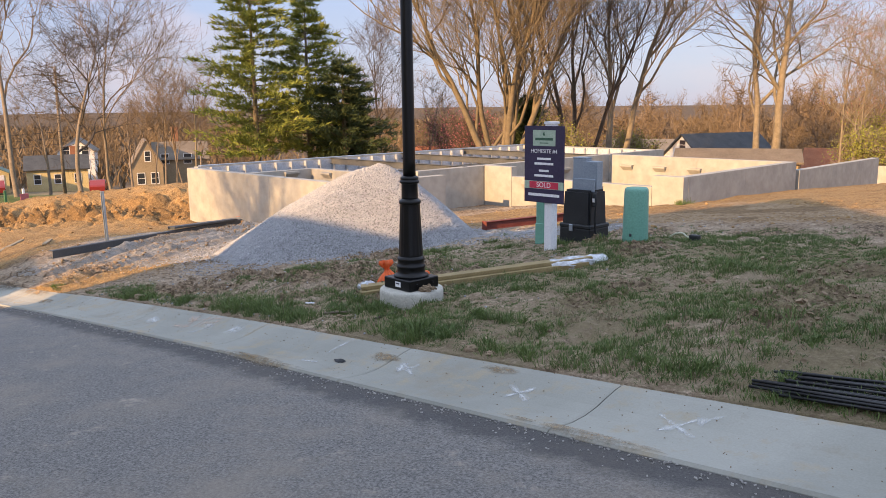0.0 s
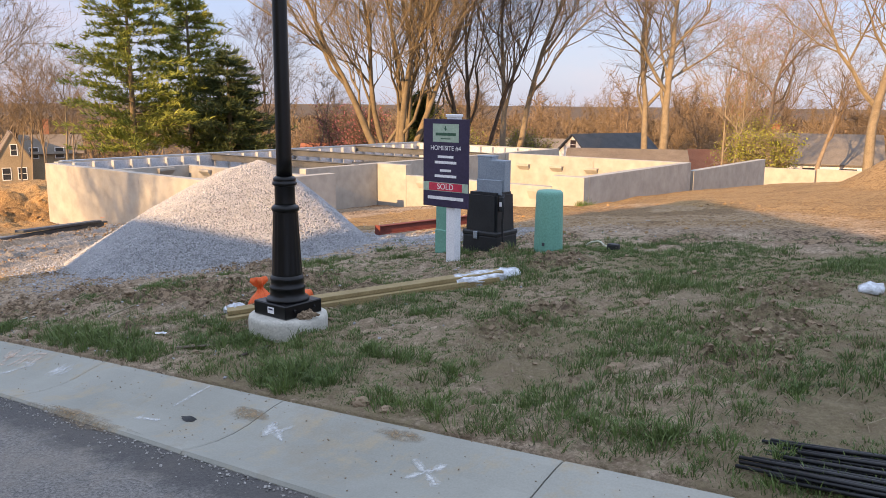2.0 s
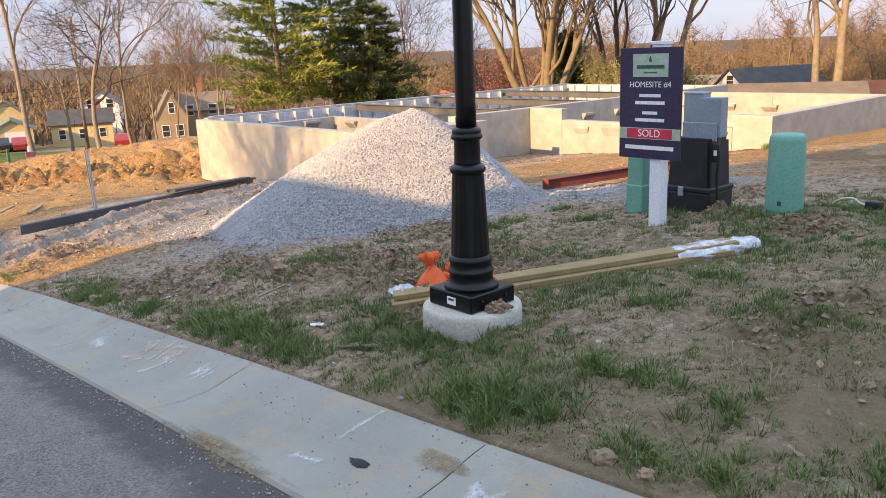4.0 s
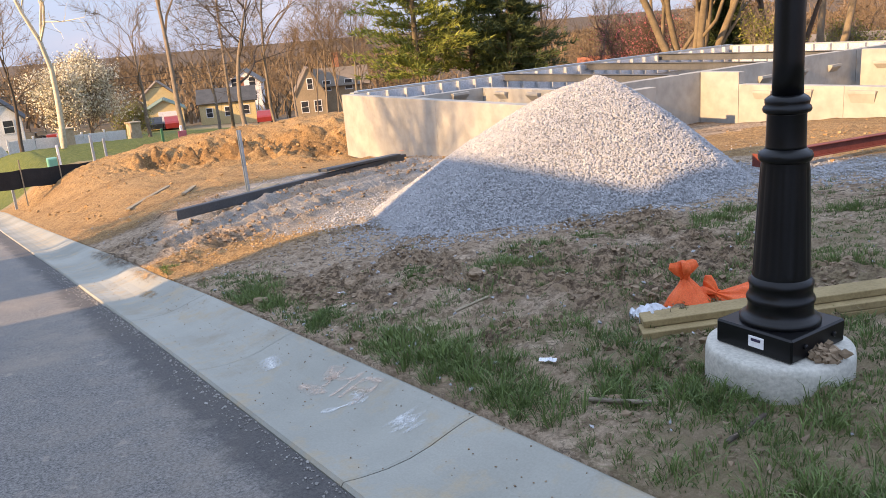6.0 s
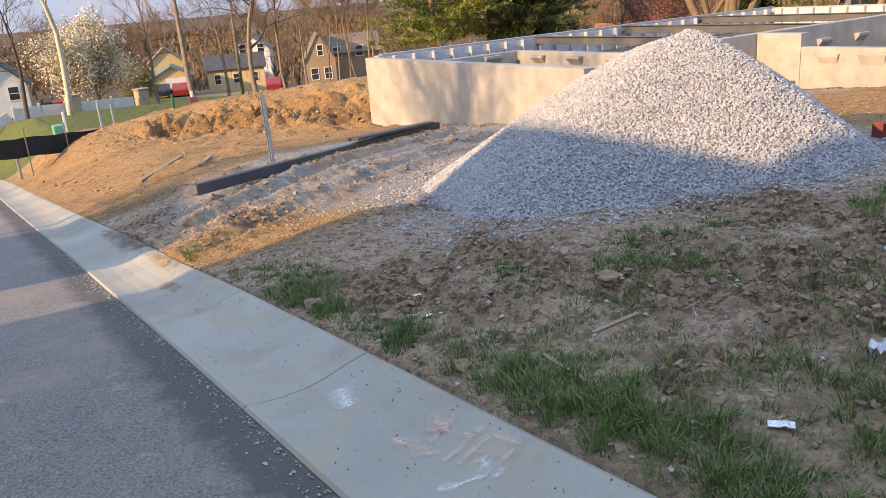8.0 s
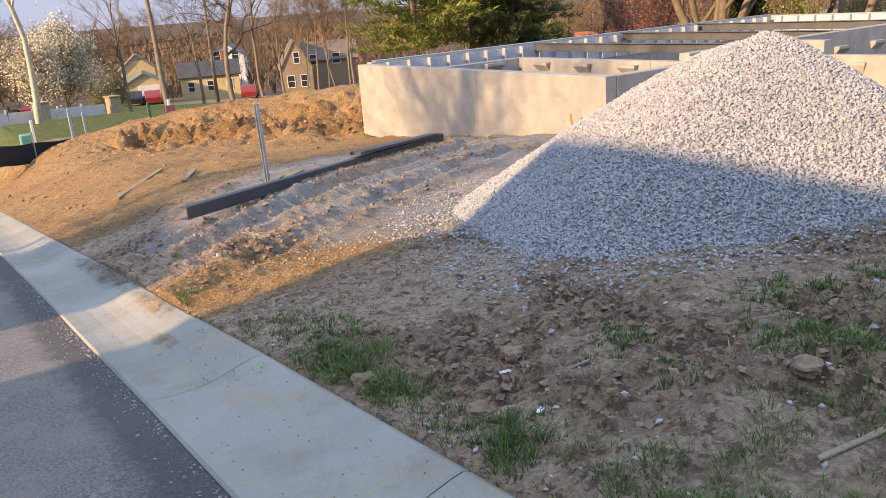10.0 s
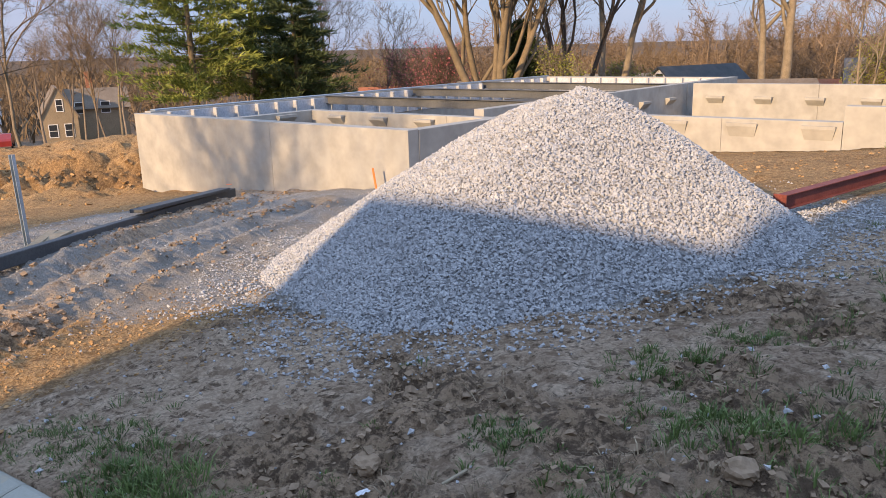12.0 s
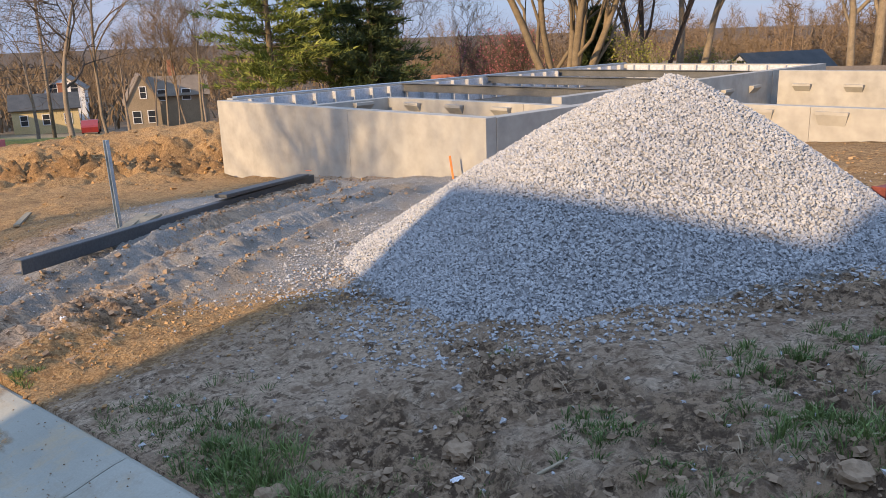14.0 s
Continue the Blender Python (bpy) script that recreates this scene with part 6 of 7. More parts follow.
bare_tree(-62.7, 52.7, 13.5, 0.30, "bark_dark", "dark leafless tree beside the evergreens", 18, levels=4, spread=0.8, upward=0.45, first=0.3, twig="bark_dark")
bare_tree(-55.6, 20.4, 9.5, 0.34, "bark_grey", "crooked leafless tree with spreading limbs", 19, stems=1, levels=4, spread=1.15, upward=0.15, first=0.25, straight=0.1, twig="bark_dark")
bare_tree(-61.5, 24.8, 13.5, 0.24, "bark_grey", "tall slender leafless tree by the clay bank", 20, levels=4, spread=0.7, upward=0.45, first=0.3, twig="twig_brown")
bare_tree(-53.9, 15.9, 14.5, 0.34, "bark_grey", "tall leafless tree with rising limbs", 21, levels=4, spread=0.7, upward=0.5, first=0.3, twig="twig_brown")
bare_tree(-51.2, 8.6, 14, 0.33, "bark_white", "white-barked sycamore with long crooked limbs", 22, levels=3, spread=0.95, upward=0.35, first=0.42, straight=0.3, twig="bark_white")
for i, (x, y, h, r, bk) in enumerate(((-63.1, 29.9, 12, 0.16, "bark_grey"), (-66.4, 32.3, 12, 0.16, "bark_grey"), (-63.8, 33.0, 14, 0.22, "bark_pale"), (-75.8, 24.9, 12, 0.3, "bark_grey"), (-76.8, 19.0, 13, 0.35, "bark_grey"), (-65.7, 30.2, 11, 0.14, "bark_grey"), (-67.2, 33.5, 12, 0.18, "bark_grey"), (-65.4, 7.8, 12, 0.3, "bark_dark"), (-70.0, 4.0, 13, 0.32, "bark_grey"), (-54.9, 51.1, 12, 0.22, "bark_grey"), (-41.5, 56.0, 13, 0.3, "bark_grey"), (-16.0, 66.0, 12, 0.28, "bark_grey"), (-84, 36, 13, 0.3, "bark_grey"), (-80, 42, 12, 0.25, "bark_grey"), (-5.0, 70.0, 14, 0.35, "bark_grey"))):
    bare_tree(x, y, 0.72 * h, r, bk, "leafless brown tree among the houses", 40 + i, group="leafless trees", levels=4, spread=0.8, upward=0.4, first=0.3, density=0.74, twig="twig_brown")
# blossoming and budding small trees
for i, (x, y, h) in enumerate(((-45.5, 47.8, 5.0), (-49.7, 49.3, 4.6))):
    bare_tree(x, y, h, 0.12, "bark_dark", "small tree covered in pink spring blossom", 60 + i, group="blossoming trees", stems=3, levels=3, spread=1.0, upward=0.3, first=0.2, twig="bark_dark", buds=("blossom", 0.06, 2200, "blossom_pink", 0.30))
for i, (x, y, h) in enumerate(((-75.0, 12.3, 5.0), (-76.7, 14.2, 5.3))):
    bare_tree(x, y, h, 0.20, "bark_grey", "pear tree covered in creamy white blossom", 64 + i, group="blossoming trees", stems=2, levels=3, spread=0.9, upward=0.5, first=0.15, density=1.3, twig="bark_grey", buds=("blossom", 0.085, 12000, "blossom_white", 0.35))
for i, (x, y, h, mt) in enumerate(((-82.0, 18.7, 2.5, "leaf_lime"), (-33.1, 52.5, 3.4, "leaf_lime"), (-30.8, 41.0, 3.2, "leaf_lime"), (-19, 60, 3.5, "leaf_lime"), (-14, 47, 2.2, "leaf_lime"))):
    bare_tree(x, y, h, 0.06, "bark_grey", "rounded shrub in fresh spring leaf", 70 + i, name="shrub", group="shrubs", stems=5, levels=3, spread=1.0, upward=0.4, first=0.1, twig="bark_grey", buds=("leaves", 0.06, 7000, mt, 0.28))


def conifer(x, y, height, width, seed, needle, label, layers=46, droop=0.0, bare=0.15, per=6):
    """An evergreen: trunk, whorls of limbs, and sprays of needles with gaps between."""
    rg = random.Random(seed)
    g = np.random.default_rng(seed)
    t = thing("evergreen", (x, y, gz(x, y)), label, "tree", "evergreens")
    tv, tf = [], []
    tube_into(tv, tf, [(0.0, 0.0, -0.3), (0.05, 0.02, height * 0.3), (-0.05, 0.04, height * 0.65), (0, 0, height)], [0.26, 0.20, 0.11, 0.02], 8)
    cen, dirs = [], []
    for i in range(layers):
        u = bare + (1 - bare) * (i + rg.random() * 0.6) / layers
        z = height * u
        reach = width * (1 - u) ** 0.66 * (0.55 + 0.45 * min(1.0, u / 0.32)) + 0.25
        for k in range(per):
            a = rg.uniform(0, 2 * math.pi)
            ln = reach * rg.uniform(0.45, 1.12)
            rise = rg.uniform(-0.05, 0.28) - droop
            tip_ = Vector((math.cos(a) * ln, math.sin(a) * ln, z + rise * ln))
            mid = Vector((math.cos(a) * ln * 0.5, math.sin(a) * ln * 0.5, z + rise * ln * 0.35))
            tube_into(tv, tf, [(0, 0, z), mid, tip_], [0.035, 0.022, 0.006], 3, cap=False)
            m_ = int(14 + 22 * ln / max(width, 0.1) * 1.6)
            for _ in range(m_):
                w = rg.uniform(0.25, 1.05)
                off = Vector((rg.gauss(0, 0.15), rg.gauss(0, 0.15), rg.gauss(0, 0.05))) * (0.45 + 0.32 * ln)
                c = Vector((0, 0, z)).lerp(mid, w * 2) if w < 0.5 else mid.lerp(tip_, w * 2 - 1)
                cen.append(tuple(c + off))
                dirs.append((math.cos(a), math.sin(a), 0.35 + rise))
    piece("trunk", tv, tf, M["bark_tan"], t, smooth=True)
    c, d = np.array(cen), np.array(dirs)
    n_ = len(c)
    vs, ts = [], []
    for k in range(4):
        dd = d + g.normal(0, 0.55, (n_, 3))
        dd /= np.linalg.norm(dd, axis=1, keepdims=True)
        s = np.cross(dd, g.normal(size=(n_, 3)))
        s /= np.linalg.norm(s, axis=1, keepdims=True)
        ln = g.uniform(0.30, 0.62, n_)[:, None]
        w_ = g.uniform(0.035, 0.075, n_)[:, None]
        vs.append(np.stack([c - dd * ln * 0.3 - s * w_ * 0.4, c + dd * ln * 0.2 + s * w_, c + dd * ln], 1))
    v = np.concatenate(vs).reshape(-1, 3)
    tr = np.arange(len(v)).reshape(-1, 3)
    hang(new("crown", big_mesh("crown", v, tr, M[needle])), t)
    return t


conifer(-52.6, 32.3, 15.6, 6.4, 1, "needle", "tall sunlit white pine with feathery tiered limbs", layers=30, per=6)
conifer(-52.8, 37.2, 15.0, 5.6, 2, "needle", "tall white pine growing beside its neighbour", layers=29, per=6)
conifer(-49.6, 38.2, 9.6, 5.2, 3, "needle_dark", "dark green spruce beside the pines", layers=24, droop=0.02, bare=0.05, per=7)
conifer(-51.0, 40.0, 7.5, 2.8, 4, "needle_dark", "smaller dark spruce beside the pines", layers=28, droop=0.12, bare=0.03, per=8)
conifer(-33.0, 40.4, 6.0, 1.5, 5, "needle_dark", "narrow dark evergreen among leafless trunks", layers=22, droop=0.05, bare=0.05, per=7)
conifer(-8.0, 74.0, 8.0, 3.2, 7, "needle_dark", "dark evergreen behind the far houses", layers=26, bare=0.05, per=7)

# ---- far woods: one mass of leafless trees on the valley and hills ----
wood_kinds = []
for s in range(5):
    rg = random.Random(200 + s)
    tv, tf, cv2, cf2, _ = grow_tree(rg, 11.0, 0.20, stems=1, levels=2, spread=0.85, upward=0.4, first=0.22, density=0.8, sides=(3, 3, 3, 3, 3))
    base = len(tv)
    V = np.array(tv + cv2)
    T = []
    for fc in tf + [tuple(i + base for i in q) for q in cf2]:
        T += [(fc[0], fc[1], fc[2]), (fc[0], fc[2], fc[3])] if len(fc) == 4 else [fc]
    # twig haze at the tips
    g = np.random.default_rng(300 + s)
    cc = np.array(cv2)[g.integers(0, len(cv2), 560)]
    dd = g.normal(0, 0.6, (560, 3)) + (0, 0, 0.4)
    sd = g.normal(0, 0.03, (560, 3))
    hv = np.stack([cc - sd, cc + sd, cc + dd * 1.4], 1).reshape(-1, 3)
    T = np.concatenate([np.array(T), len(V) + np.arange(len(hv)).reshape(-1, 3)])
    wood_kinds.append((np.concatenate([V, hv]), T))


def woodland(name, count, draw, seed, label, material="woods"):
    g = np.random.default_rng(seed)
    vs, ts, o = [], [], 0
    for _ in range(count):
        x, y, s = draw(g)
        v, t = wood_kinds[g.integers(0, 5)]
        a = g.uniform(0, 6.28)
        ca, sa = math.cos(a), math.sin(a)
        vs.append(np.stack([x + s * (v[:, 0] * ca - v[:, 1] * sa), y + s * (v[:, 0] * sa + v[:, 1] * ca), float(lay(x, y)) - 0.3 + s * v[:, 2] * g.uniform(0.8, 1.1)], 1))
        ts.append(t + o)
        o += len(v)
    ob = new(name, big_mesh(name, np.concatenate(vs), np.concatenate(ts), M[material]))
    return tagged(ob, label, "woods", kind="stuff")


def polar(r0, r1, a0, a1, s0, s1):
    """Draws a place by distance and bearing (degrees to the left of +y) from the lot."""
    def draw(g):
        r, a = math.sqrt(g.uniform(r0 * r0, r1 * r1)), radians(g.uniform(a0, a1))
        return -6 - r * math.sin(a), 3 + r * math.cos(a), g.uniform(s0, s1)
    return draw


woodland("woods", 90, polar(100, 150, -2, 95, 0.45, 0.70), 1, "brown leafless woods beyond the houses")
woodland("woods", 110, polar(88, 140, 2, 48, 0.45, 0.68), 4, "golden-brown leafless woods beyond the roofs")
woodland("woods", 60, polar(95, 150, 0, 42, 0.8, 1.05), 5, "tall reddish-brown budding trees beyond the roofs", "twig_brown")
woodland("woods", 100, polar(150, 240, -6, 100, 0.55, 0.85), 2, "brown leafless woods across the valley")
woodland("woods", 90, polar(240, 430, -8, 102, 0.75, 1.1), 3, "brown leafless woods on the far hills")

# brush: low twiggy thickets filling the valley between the trunks
g = np.random.default_rng(9)
n = 42000
r, a = np.sqrt(g.uniform(112 ** 2, 330 ** 2, n)), np.radians(g.uniform(-6, 98, n))
bx, by = -6 - r * np.sin(a), 3 + r * np.cos(a)
hgt = g.uniform(0.6, 2.6, n) * (0.5 + fbm(bx, by, 0.06, 3, 90)) * (1 + r / 400)
keep = fbm(bx, by, 0.04, 3, 91) > 0.34
bx, by, hgt, r = bx[keep], by[keep], hgt[keep], r[keep]
brush = new("brush", blades("brush", np.column_stack([bx, by, lay(bx, by) - 0.2]), hgt, 0.10 + 0.0022 * r, M["woods"], g, 0.9))
tagged(brush, "brown twiggy undergrowth between the far trees", "brush", kind="stuff")

# ---- houses ----
def house(name, x, y, rz, w, d, h, pitch, wall, roof, label, z=None, windows=(), chimney=None, group="far houses", over=0.3, door=None):
    """A gabled house: ridge along its local x, front towards local -y; windows as (side, u, height, width, tall)."""
    hs = thing(name, (x, y, gz(x, y) if z is None else z), label, "house", group, rz=rz)
    rise = d / 2 * pitch
    v = [(-w / 2, -d / 2, -1.5), (w / 2, -d / 2, -1.5), (w / 2, d / 2, -1.5), (-w / 2, d / 2, -1.5), (-w / 2, -d / 2, h), (w / 2, -d / 2, h), (w / 2, d / 2, h), (-w / 2, d / 2, h), (-w / 2, 0, h + rise), (w / 2, 0, h + rise)]
    f = [(0, 1, 5, 4), (2, 3, 7, 6), (1, 2, 6, 9, 5), (3, 0, 4, 8, 7), (0, 3, 2, 1)]
    piece("wall", v, f, M[wall], hs)
    for s in (-1, 1):
        slope = math.atan(pitch)
        ln = (d / 2 + over) / math.cos(slope)
        bm = box((w + 2 * over, ln, 0.14), (0, -ln / 2, 0.07), 0.01)
        ob = part("roof", bm, M[roof], hs)
        ob.matrix_basis = pose(0, 0, h + rise + 0.02) @ pose(0, 0, 0, 0, 0, 0 if s < 0 else 180) @ pose(0, 0, 0, math.degrees(slope), 0, 0)
    for side, u, wz, ww, wh in windows:
        spin, out = {"front": (0, d / 2), "back": (180, d / 2), "right": (90, w / 2), "left": (-90, w / 2)}[side]
        m_w = pose(0, 0, 0, 0, 0, spin)
        win = part("window", joined(box((ww + 0.16, 0.06, 0.08), (u, -out - 0.02, wz + wh / 2 + 0.04)), box((ww + 0.16, 0.06, 0.08), (u, -out - 0.02, wz - wh / 2 - 0.04)), box((0.08, 0.06, wh), (u - ww / 2 - 0.04, -out - 0.02, wz)), box((0.08, 0.06, wh), (u + ww / 2 + 0.04, -out - 0.02, wz)), box((ww, 0.03, 0.05), (u, -out - 0.015, wz))), M["siding_white"], hs)
        win.matrix_basis = m_w
        pn = part("pane", box((ww, 0.02, wh), (u, -out - 0.004, wz)), M["glass_dark"], win)
    if chimney:
        cx, cy, ch = chimney
        part("chimney", joined(box((0.8, 0.55, 2.4), (cx, cy, h + ch - 1.2), 0.02), box((0.95, 0.7, 0.15), (cx, cy, h + ch + 0.05), 0.02)), M["brick_far"], hs, "red brick chimney")
    if door:
        side, u, dw, dh, mt = door
        spin, out = {"front": (0, d / 2), "back": (180, d / 2), "right": (90, w / 2), "left": (-90, w / 2)}[side]
        ob = part("door", box((dw, 0.06, dh), (u, -out - 0.02, dh / 2), 0.01), M[mt], hs)
        ob.matrix_basis = pose(0, 0, 0, 0, 0, spin)
    return hs


# tan gabled house beyond the clay bank; its gable looks to the lot
house("house", -99.8, 44.5, -22, 9.0, 3.6, 3.0, 1.7, "siding_tan", "roof_brown", "tan stucco house with a steep narrow gable", z=-8.0, windows=(("right", 0.1, 4.2, 0.6, 1.2), ("right", -0.8, 1.5, 0.8, 1.3), ("right", 0.8, 1.5, 0.8, 1.3)), over=0.15)
house("house", -101.0, 49.8, 66, 6.5, 5.0, 3.6, 0.8, "siding_tan", "roof_brown", "tan stucco house wing with a red chimney", z=-8.1, windows=(("front", -2.0, 3.6, 0.9, 1.2), ("front", 0.8, 3.6, 0.9, 1.2), ("right", 0, 2.4, 1.0, 1.3)), chimney=(-0.5, 0.5, 3.9))
house("house", -108.4, 36.6, 70, 7.0, 6.0, 2.5, 0.5, "siding_cream", "roof_dark", "cream house with a dark roof among leafless trees", z=-7.9, windows=tuple((sd, u, 1.3, 0.7, 1.1) for sd in ("front", "right") for u in (-2.3, 0, 2.3)), chimney=(2.0, 0.5, 2.6))
house("garage", -105.5, 27.7, -14, 5.5, 4.2, 2.0, 0.52, "siding_cream", "roof_green", "cream garage with a green shingle roof", z=-7.3, door=("right", 0.4, 2.4, 1.8, "siding_white"))
house("house", -126.0, 45.6, -24, 8, 5.0, 3.4, 0.75, "siding_white", "roof_grey", "white house partly hidden by trees", z=-7.6, windows=tuple(("right", u, z_, 0.9, 1.2) for u in (-1.3, 1.3) for z_ in (1.6, 3.6)))
house("house", -88.5, 8.0, -6, 5.5, 4.6, 1.9, 0.95, "siding_white", "roof_dark", "white cottage with a dark shingle roof", z=-5.0, windows=(("right", -1.2, 1.1, 0.8, 1.1), ("right", 1.2, 1.1, 0.8, 1.1), ("right", 0, 2.8, 0.7, 0.8), ("front", 0, 1.1, 1.0, 1.1)))
house("house", -125, 32, -14, 8, 4.4, 3.2, 0.85, "siding_cream", "roof_brown", "brown-roofed house far behind the garage", z=-7.8, windows=(("right", 0, 1.8, 1.0, 1.2),))
# houses down the slope behind the garage
house("house", -38.2, 76.1, 68, 9, 6.0, 2.6, 0.75, "siding_white", "roof_dark", "white gabled house with a dark shingle roof", z=-6.05, windows=(("left", 0, 3.9, 0.9, 0.9), ("left", -2.2, 1.4, 1.1, 1.3), ("left", 2.2, 1.4, 1.1, 1.3)))
house("house", -25.4, 53.5, 26, 7.6, 4.4, 2.3, 0.30, "siding_tan", "roof_brown", "low outbuilding with a brown shingle roof", z=-4.3, windows=(("right", 0, 1.7, 0.8, 0.7),))
house("house", -40.5, 49.5, 35, 6.5, 6.0, 2.3, 0.65, "siding_white", "roof_grey", "small white house with a grey roof behind the trunks", z=-5.5, windows=(("front", 0, 1.4, 1.1, 1.2),))
house("house", -35.5, 53.5, 25, 6.5, 5.0, 2.0, 0.4, "siding_white", "roof_green", "low house with a dark green roof", z=-5.3)
house("house", -46.5, 78, 25, 9, 7, 2.6, 0.6, "siding_white", "roof_grey", "white house with a grey roof down the slope", windows=(("front", -2, 1.4, 1.1, 1.2), ("front", 2, 1.4, 1.1, 1.2)))
house("house", -29.0, 85.4, 18, 8, 7, 2.6, 0.6, "brick_far", "roof_red", "house with a rusty red roof", z=-7.6, chimney=(1.5, 0.5, 3.2))
house("house", -19.5, 76.5, 15, 11.5, 8.0, 2.3, 0.55, "siding_white", "roof_grey", "long white ranch house with a grey shingle roof", z=-5.2, windows=(("front", -3.4, 1.4, 1.2, 1.1), ("front", 0.5, 1.4, 1.2, 1.1), ("front", 3.4, 1.4, 1.2, 1.1)), chimney=(-2.5, 0.5, 3.0))
house("house", -6.0, 84, 10, 10, 8, 2.6, 0.55, "brick_far", "roof_grey", "brick ranch house with a grey roof", z=-5.0, windows=(("front", -2, 1.4, 1.2, 1.1), ("front", 2, 1.4, 1.2, 1.1)))
house("house", -58, 92, 30, 9, 8, 3.0, 0.6, "siding_white", "roof_dark", "white house far down the valley")
house("house", -66, 66, 40, 9, 7, 2.6, 0.6, "brick_far", "roof_red", "red-roofed house far down the valley")

# neighbours across the street: unseen, added and shaped to shade the foreground
salt = thing("house", (0, 0, 0), "unseen tall cream house across the street, long roof slope shaped to shade the lot", "house", "neighbour houses")
prof = [(-7.8, -1.0), (-7.8, 7.4), (-6.1, 9.75), (4.4, 5.2), (4.4, -1.0)]
v = [(x, yy, z) for yy in (-10.0, -18.0) for x, z in prof]
piece("wall", v, [(0, 1, 2, 3, 4)[::-1], (5, 6, 7, 8, 9), (0, 5, 6, 1), (3, 8, 9, 4), (0, 4, 9, 5)], M["siding_cream"], salt)
for (xa, za), (xb, zb) in ((prof[1], prof[2]), (prof[2], prof[3])):
    d_ = Vector((xb - xa, 0, zb - za))
    ob = part("roof", box((d_.length + 0.2, 8.3, 0.12), (d_.length / 2, 0, 0.06), 0.01), M["roof_grey"], salt)
    ob.matrix_basis = Matrix.LocRotScale((xa, -14.0, za + 0.005), d_.to_track_quat("X", "Z"), None)
for u, wz in ((-6.5, 1.6), (-2.5, 1.6), (1.5, 1.6), (-6.2, 5.2), (-2.5, 5.2)):
    part("window", box((1.1, 0.08, 1.5), (u, -9.98, wz), 0.01), M["glass_dark"], salt)
house("house", -9.46, -10.5, 0, 3.3, 5.0, 5.23, 0.45, "siding_cream", "roof_grey", "unseen narrow wing of the house across the street, set to shade the gravel pile", z=0.0, group="neighbour houses", over=0.0)
# unseen block added for the second band of shade on the curb
house("garage", -15.4, -10.5, 0, 4.9, 5.0, 4.3, 0.38, "siding_white", "roof_dark", "unseen low white garage added across the street to shade the curb", z=-0.9, group="neighbour houses", over=0.05, door=("back", 0, 3.2, 2.2, "siding_tan"))
# unseen trees added to throw dapples on the foundation's front wall
bare_tree(-17.4, -16.5, 11.5, 0.20, "bark_grey", "unseen leafless tree added beside the garage across the street to dapple the front wall", 91, levels=3, spread=0.7, upward=0.4, first=0.45, twig="bark_grey")
bare_tree(-15.6, -20.5, 12.5, 0.22, "bark_grey", "unseen leafless tree added behind the garage across the street to dapple the front wall", 92, levels=3, spread=0.7, upward=0.4, first=0.45, twig="bark_grey")

# ---- fences, posts, street furniture on the far side ----
fence = thing("fence", (0, 0, 0), "low white panel fence between stone piers", "fence")
fx0, fy0, fx1, fy1 = -66.5, 2.0, -71.6, 16.0
for k in range(8):
    u0, u1 = k / 8, (k + 1) / 8
    ax, ay, bx_, by_ = fx0 + (fx1 - fx0) * u0, fy0 + (fy1 - fy0) * u0, fx0 + (fx1 - fx0) * u1, fy0 + (fy1 - fy0) * u1
    m_f, l_f = along(ax, ay, gz(ax, ay), bx_, by_, gz(bx_, by_))
    pn = part("panel", box((l_f - 0.15, 0.05, 0.85), (l_f / 2, 0, 0.5), 0.01), M["siding_white"], fence)
    pn.matrix_basis = m_f
    ps = part("post", box((0.14, 0.14, 1.3), (0, 0, 0.45), 0.01), M["siding_white"], fence)
    ps.matrix_basis = Matrix.Translation((ax, ay, gz(ax, ay)))
for x, y in ((-71.9, 16.7), (-68.7, 11.2), (-66.0, 5.2)):
    pr_ = part("stone_pier", joined(box((0.85, 0.85, 1.7), (0, 0, 0.55), 0.04), box((1.0, 1.0, 0.12), (0, 0, 1.45), 0.03)), M["pier_stone"], None)
    pr_.matrix_world = pose(x, y, gz(x, y), 0, 0, 15)
    tagged(pr_, "square tan stone pier of the white fence", "pier", "stone piers")

wall2 = thing("boundary_wall", (-8, 40, -2), "long low cream wall beyond the retaining wall", "wall", kind="structure")
for k in range(4):
    part("panel", box((2.95, 0.2, 1.6), (-3.2 + 3.0 * k, 0.12 * k, 0.25 + 0.05 * k), 0.01), M["concrete"], wall2)

# silt fence of black fabric at the foot of the clay bank
silt = thing("silt_fence", (0, 0, 0), "black fabric silt fence on wooden stakes", "silt fence")
sv, sf = [], []
line = [(-33.3 - 0.13 * k, 3.6 + 0.32 * k) for k in range(16)]
for i, (x, y) in enumerate(line):
    z = gz(x, y) if y > 4.4 else float(street(x))
    top_ = -1.70 - 0.025 * i + 0.02 * math.sin(i * 1.7)
    for dx_ in (-0.012, 0.012):
        sv += [(x + dx_, y, top_ - 0.62), (x + dx_ + 0.03 * math.sin(i), y, top_)]
    if i:
        o, q_ = 4 * (i - 1), 4 * i
        sf += [(o, q_, q_ + 1, o + 1), (o + 2, o + 3, q_ + 3, q_ + 2), (o + 1, q_ + 1, q_ + 3, o + 3)]
    if i % 4 == 0:
        part("stake", box((0.04, 0.04, 1.6), (x + 0.05, y, top_ - 0.45), 0.004, None), M["old_wood"], silt)
piece("fabric", sv, sf, M["silt"], silt)

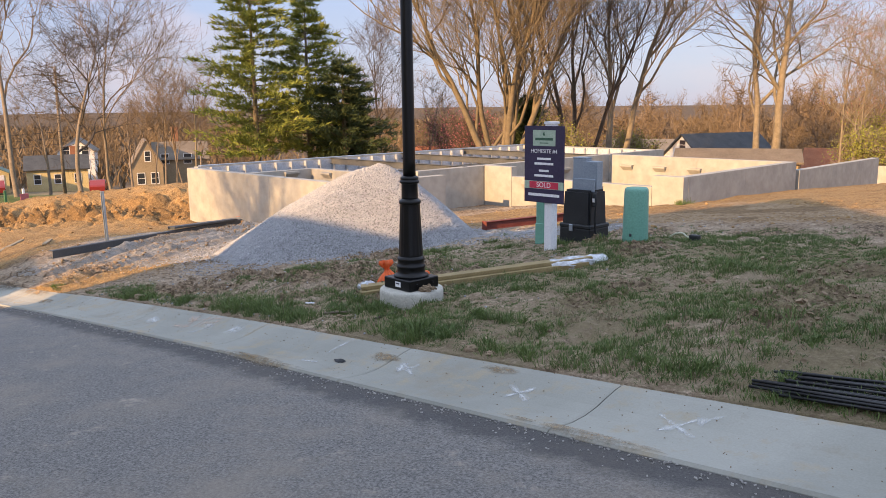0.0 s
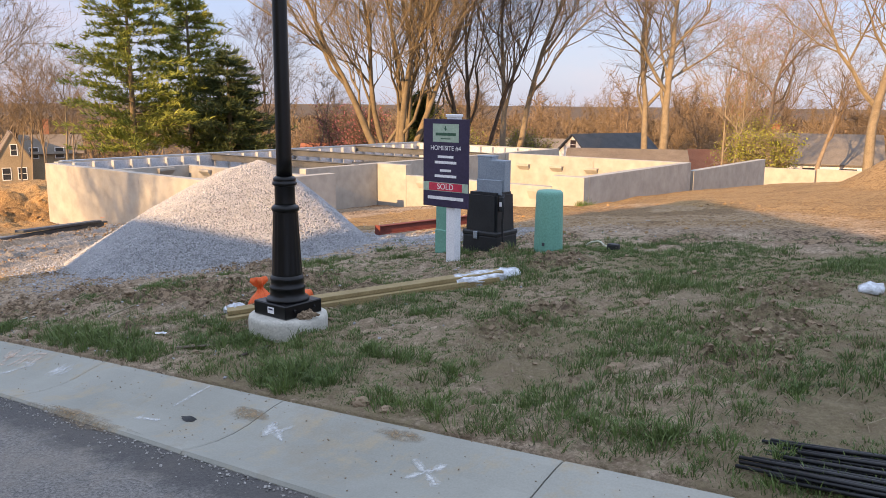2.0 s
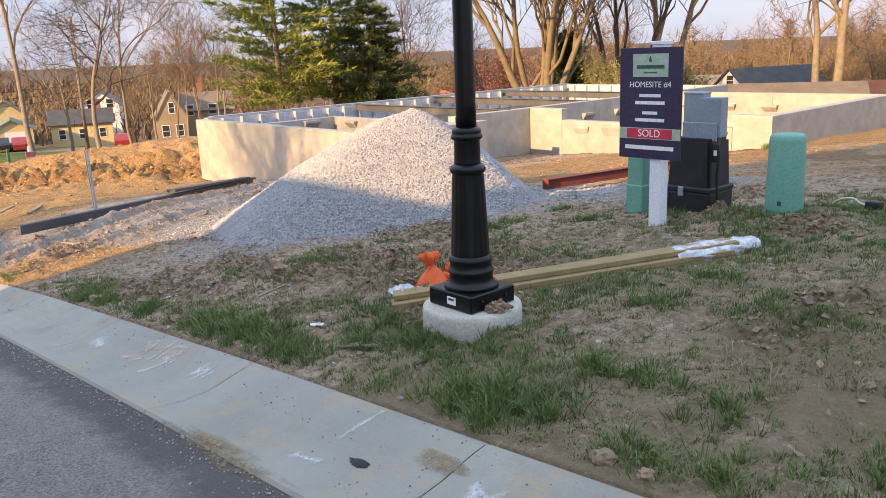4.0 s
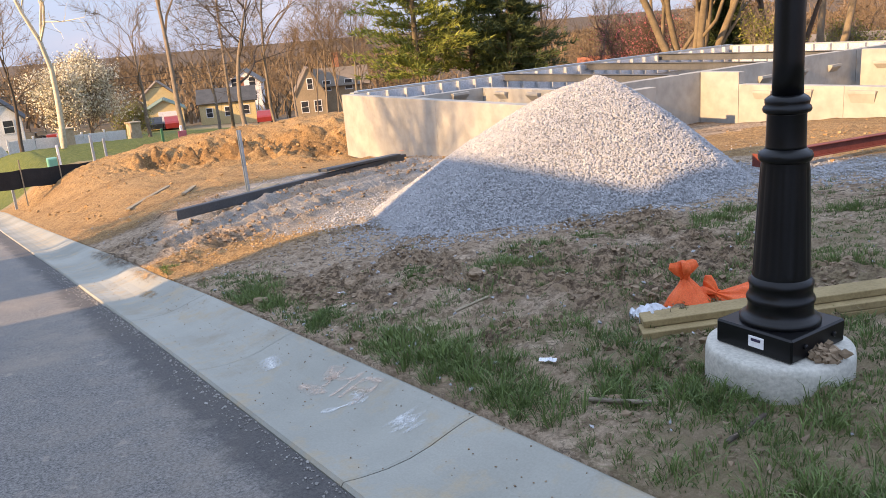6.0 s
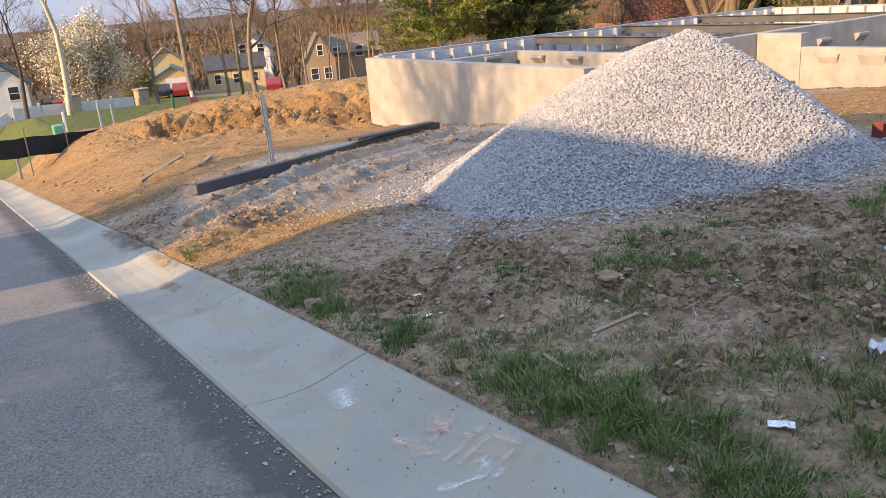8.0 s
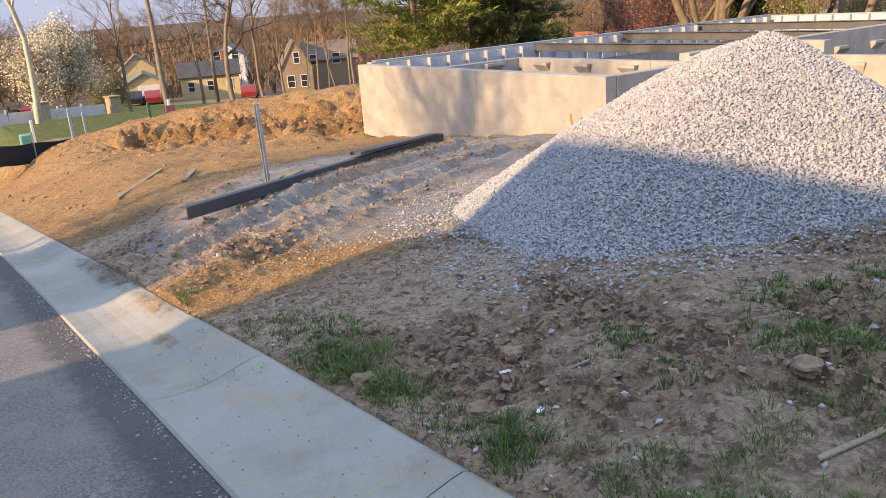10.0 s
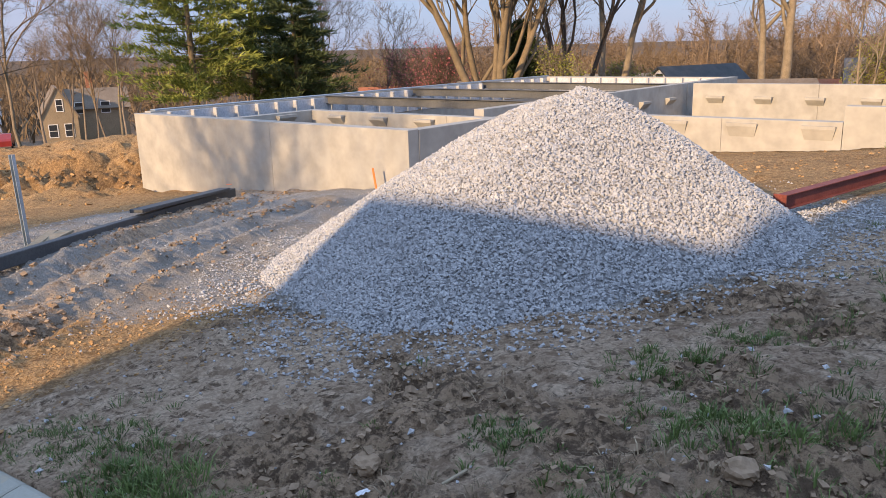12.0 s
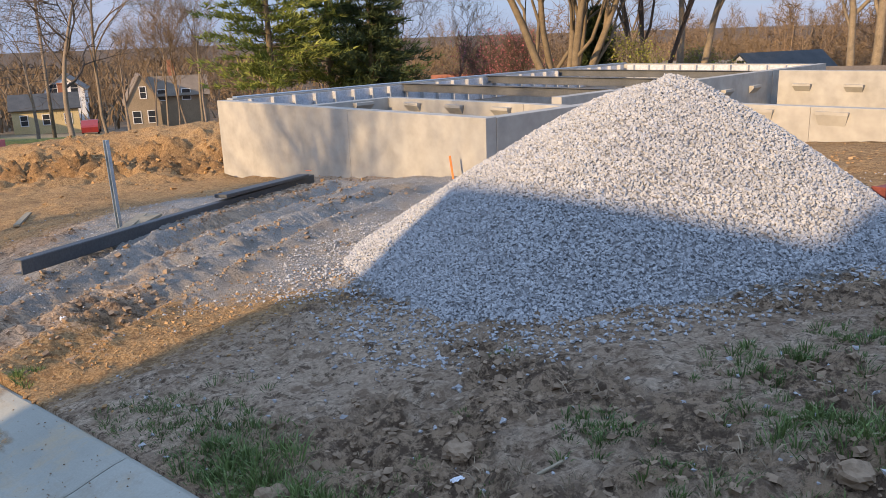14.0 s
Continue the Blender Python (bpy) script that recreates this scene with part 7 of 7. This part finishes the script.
for x, y, h_, mt, lab in ((-36.3, 11.1, 1.0, "post_white", "white marker post with a pink sign"), (-34.5, 9.9, 0.7, "marker_green", "short green marker post"), (-37.5, 6.6, 1.0, "post_white", "white marker post on the lawn"), (-35.0, 4.6, 1.1, "galv", "thin metal stake by the silt fence"), (-34.0, 7.3, 0.9, "galv", "thin metal stake by the silt fence"), (-36.2, 8.1, 0.9, "galv", "thin metal stake on the lawn")):
    mk = thing("marker_post", (x, y, gz(x, y)), lab, "post", "marker posts")
    part("stake", box((0.09, 0.09, h_ + 0.3), (0, 0, h_ / 2 - 0.15), 0.01), M[mt], mk)
    if "pink" in lab:
        part("plate", box((0.04, 0.34, 0.5), (0.08, 0, h_ - 0.45), 0.01), M["blossom_pink"], mk, "faded pink sign plate")
gb = part("utility_pedestal", joined(box((0.42, 0.36, 0.85), (0, 0, 0.36), 0.05, segs=2), box((0.34, 0.3, 0.25), (0.1, 0.5, 0.1), 0.04)), M["ped_green"], None)
gb.matrix_world = pose(-35.4, 6.1, gz(-35.4, 6.1))
tagged(gb, "pale green utility pedestal on the lawn", "pedestal")

# utility pole with wires
up = thing("utility_pole", (-79.4, 27.4, gz(-79.4, 27.4)), "weathered wooden utility pole with a crossarm", "utility pole")
cv_, cf_ = [], []
tube_into(cv_, cf_, [(0, 0, -0.5), (0.1, 0.0, 6), (0.25, 0.05, 12.0)], [0.17, 0.14, 0.11], 8)
piece("pole", cv_, cf_, M["bark_grey"], up, smooth=True)
part("crossarm", box((0.12, 2.2, 0.12), (0.22, 0, 11.2), 0.01), M["bark_grey"], up)
wires = thing("power_lines", (0, 0, 0), "thin black power lines sagging between poles", "power lines")
for k in range(3):
    cv_, cf_ = [], []
    pts = []
    for i in range(21):
        u = i / 20
        x, y = -79.2 + 5.0 * u, 27.4 - 34 * u + 0.4 * k
        pts.append((x, y, -1.2 + 0.6 * k - 1.6 * 4 * u * (1 - u) * 0.4 + 0.5 * u))
    tube_into(cv_, cf_, pts, [0.022] * 21, 4)
    piece("wire", cv_, cf_, M["cable"], wires)


def car(x, y, rz, paint, label):
    """A small parked car: body, glasshouse and four wheels."""
    c = thing("car", (x, y, gz(x, y)), label, "car", "parked cars", rz=rz)
    prof = [(-2.2, 0.35), (-2.2, 0.85), (-1.9, 1.0), (-0.9, 1.05), (-0.3, 1.55), (1.2, 1.58), (2.0, 1.1), (2.2, 0.9), (2.2, 0.35)]
    n_ = len(prof)
    v = [(px_, -0.85, pz_) for px_, pz_ in prof] + [(px_, 0.85, pz_) for px_, pz_ in prof]
    f = [tuple(range(n_)), tuple(range(n_, 2 * n_))[::-1]] + [(i, (i + 1) % n_ + 0, (i + 1) % n_ + n_, i + n_) for i in range(n_)]
    piece("body", v, f, M[paint], c)
    part("window", box((1.5, 1.72, 0.36), (0.5, 0, 1.3), 0.05), M["glass_dark"], c)
    for wx in (-1.35, 1.35):
        for wy in (-0.82, 0.82):
            ob = piece("wheel", *lathe([(0.20, -0.1), (0.32, -0.09), (0.33, 0.0), (0.32, 0.09), (0.20, 0.1)], 16), M["tyre"], c)
            ob.matrix_basis = pose(wx, wy, 0.33, 90, 0, 0)
    return c


car(-100.5, 27.1, -14, "car_red", "red pickup parked before the cream garage")
car(-100.9, 25.2, -14, "car_dark", "dark car parked before the cream garage")
car(-99.0, 38.0, -25, "car_red", "dark red car parked by the cream house")

# small red tractor on the far lawn
tractor = thing("tractor", (-75.1, 10.6, gz(-75.1, 10.6)), "small red garden tractor parked on the lawn", "tractor", rz=70)
part("hood", box((1.3, 0.7, 0.6), (0.7, 0, 0.85), 0.08, segs=2), M["car_red"], tractor)
part("seat", joined(box((0.5, 0.5, 0.12), (-0.5, 0, 0.9), 0.03), box((0.1, 0.5, 0.5), (-0.75, 0, 1.15), 0.03)), M["car_dark"], tractor)
part("frame", box((2.2, 0.4, 0.25), (0.2, 0, 0.5), 0.03), M["car_red"], tractor)
for wx, wy, ws in ((-0.5, -0.55, 0.55), (-0.5, 0.55, 0.55), (1.1, -0.5, 0.32), (1.1, 0.5, 0.32)):
    ob = piece("wheel", *lathe([(0.5 * ws, -0.14), (0.94 * ws, -0.13), (ws, 0.0), (0.94 * ws, 0.13), (0.5 * ws, 0.14)], 16), M["tyre"], tractor)
    ob.matrix_basis = pose(wx, wy, ws, 90, 0, 0)
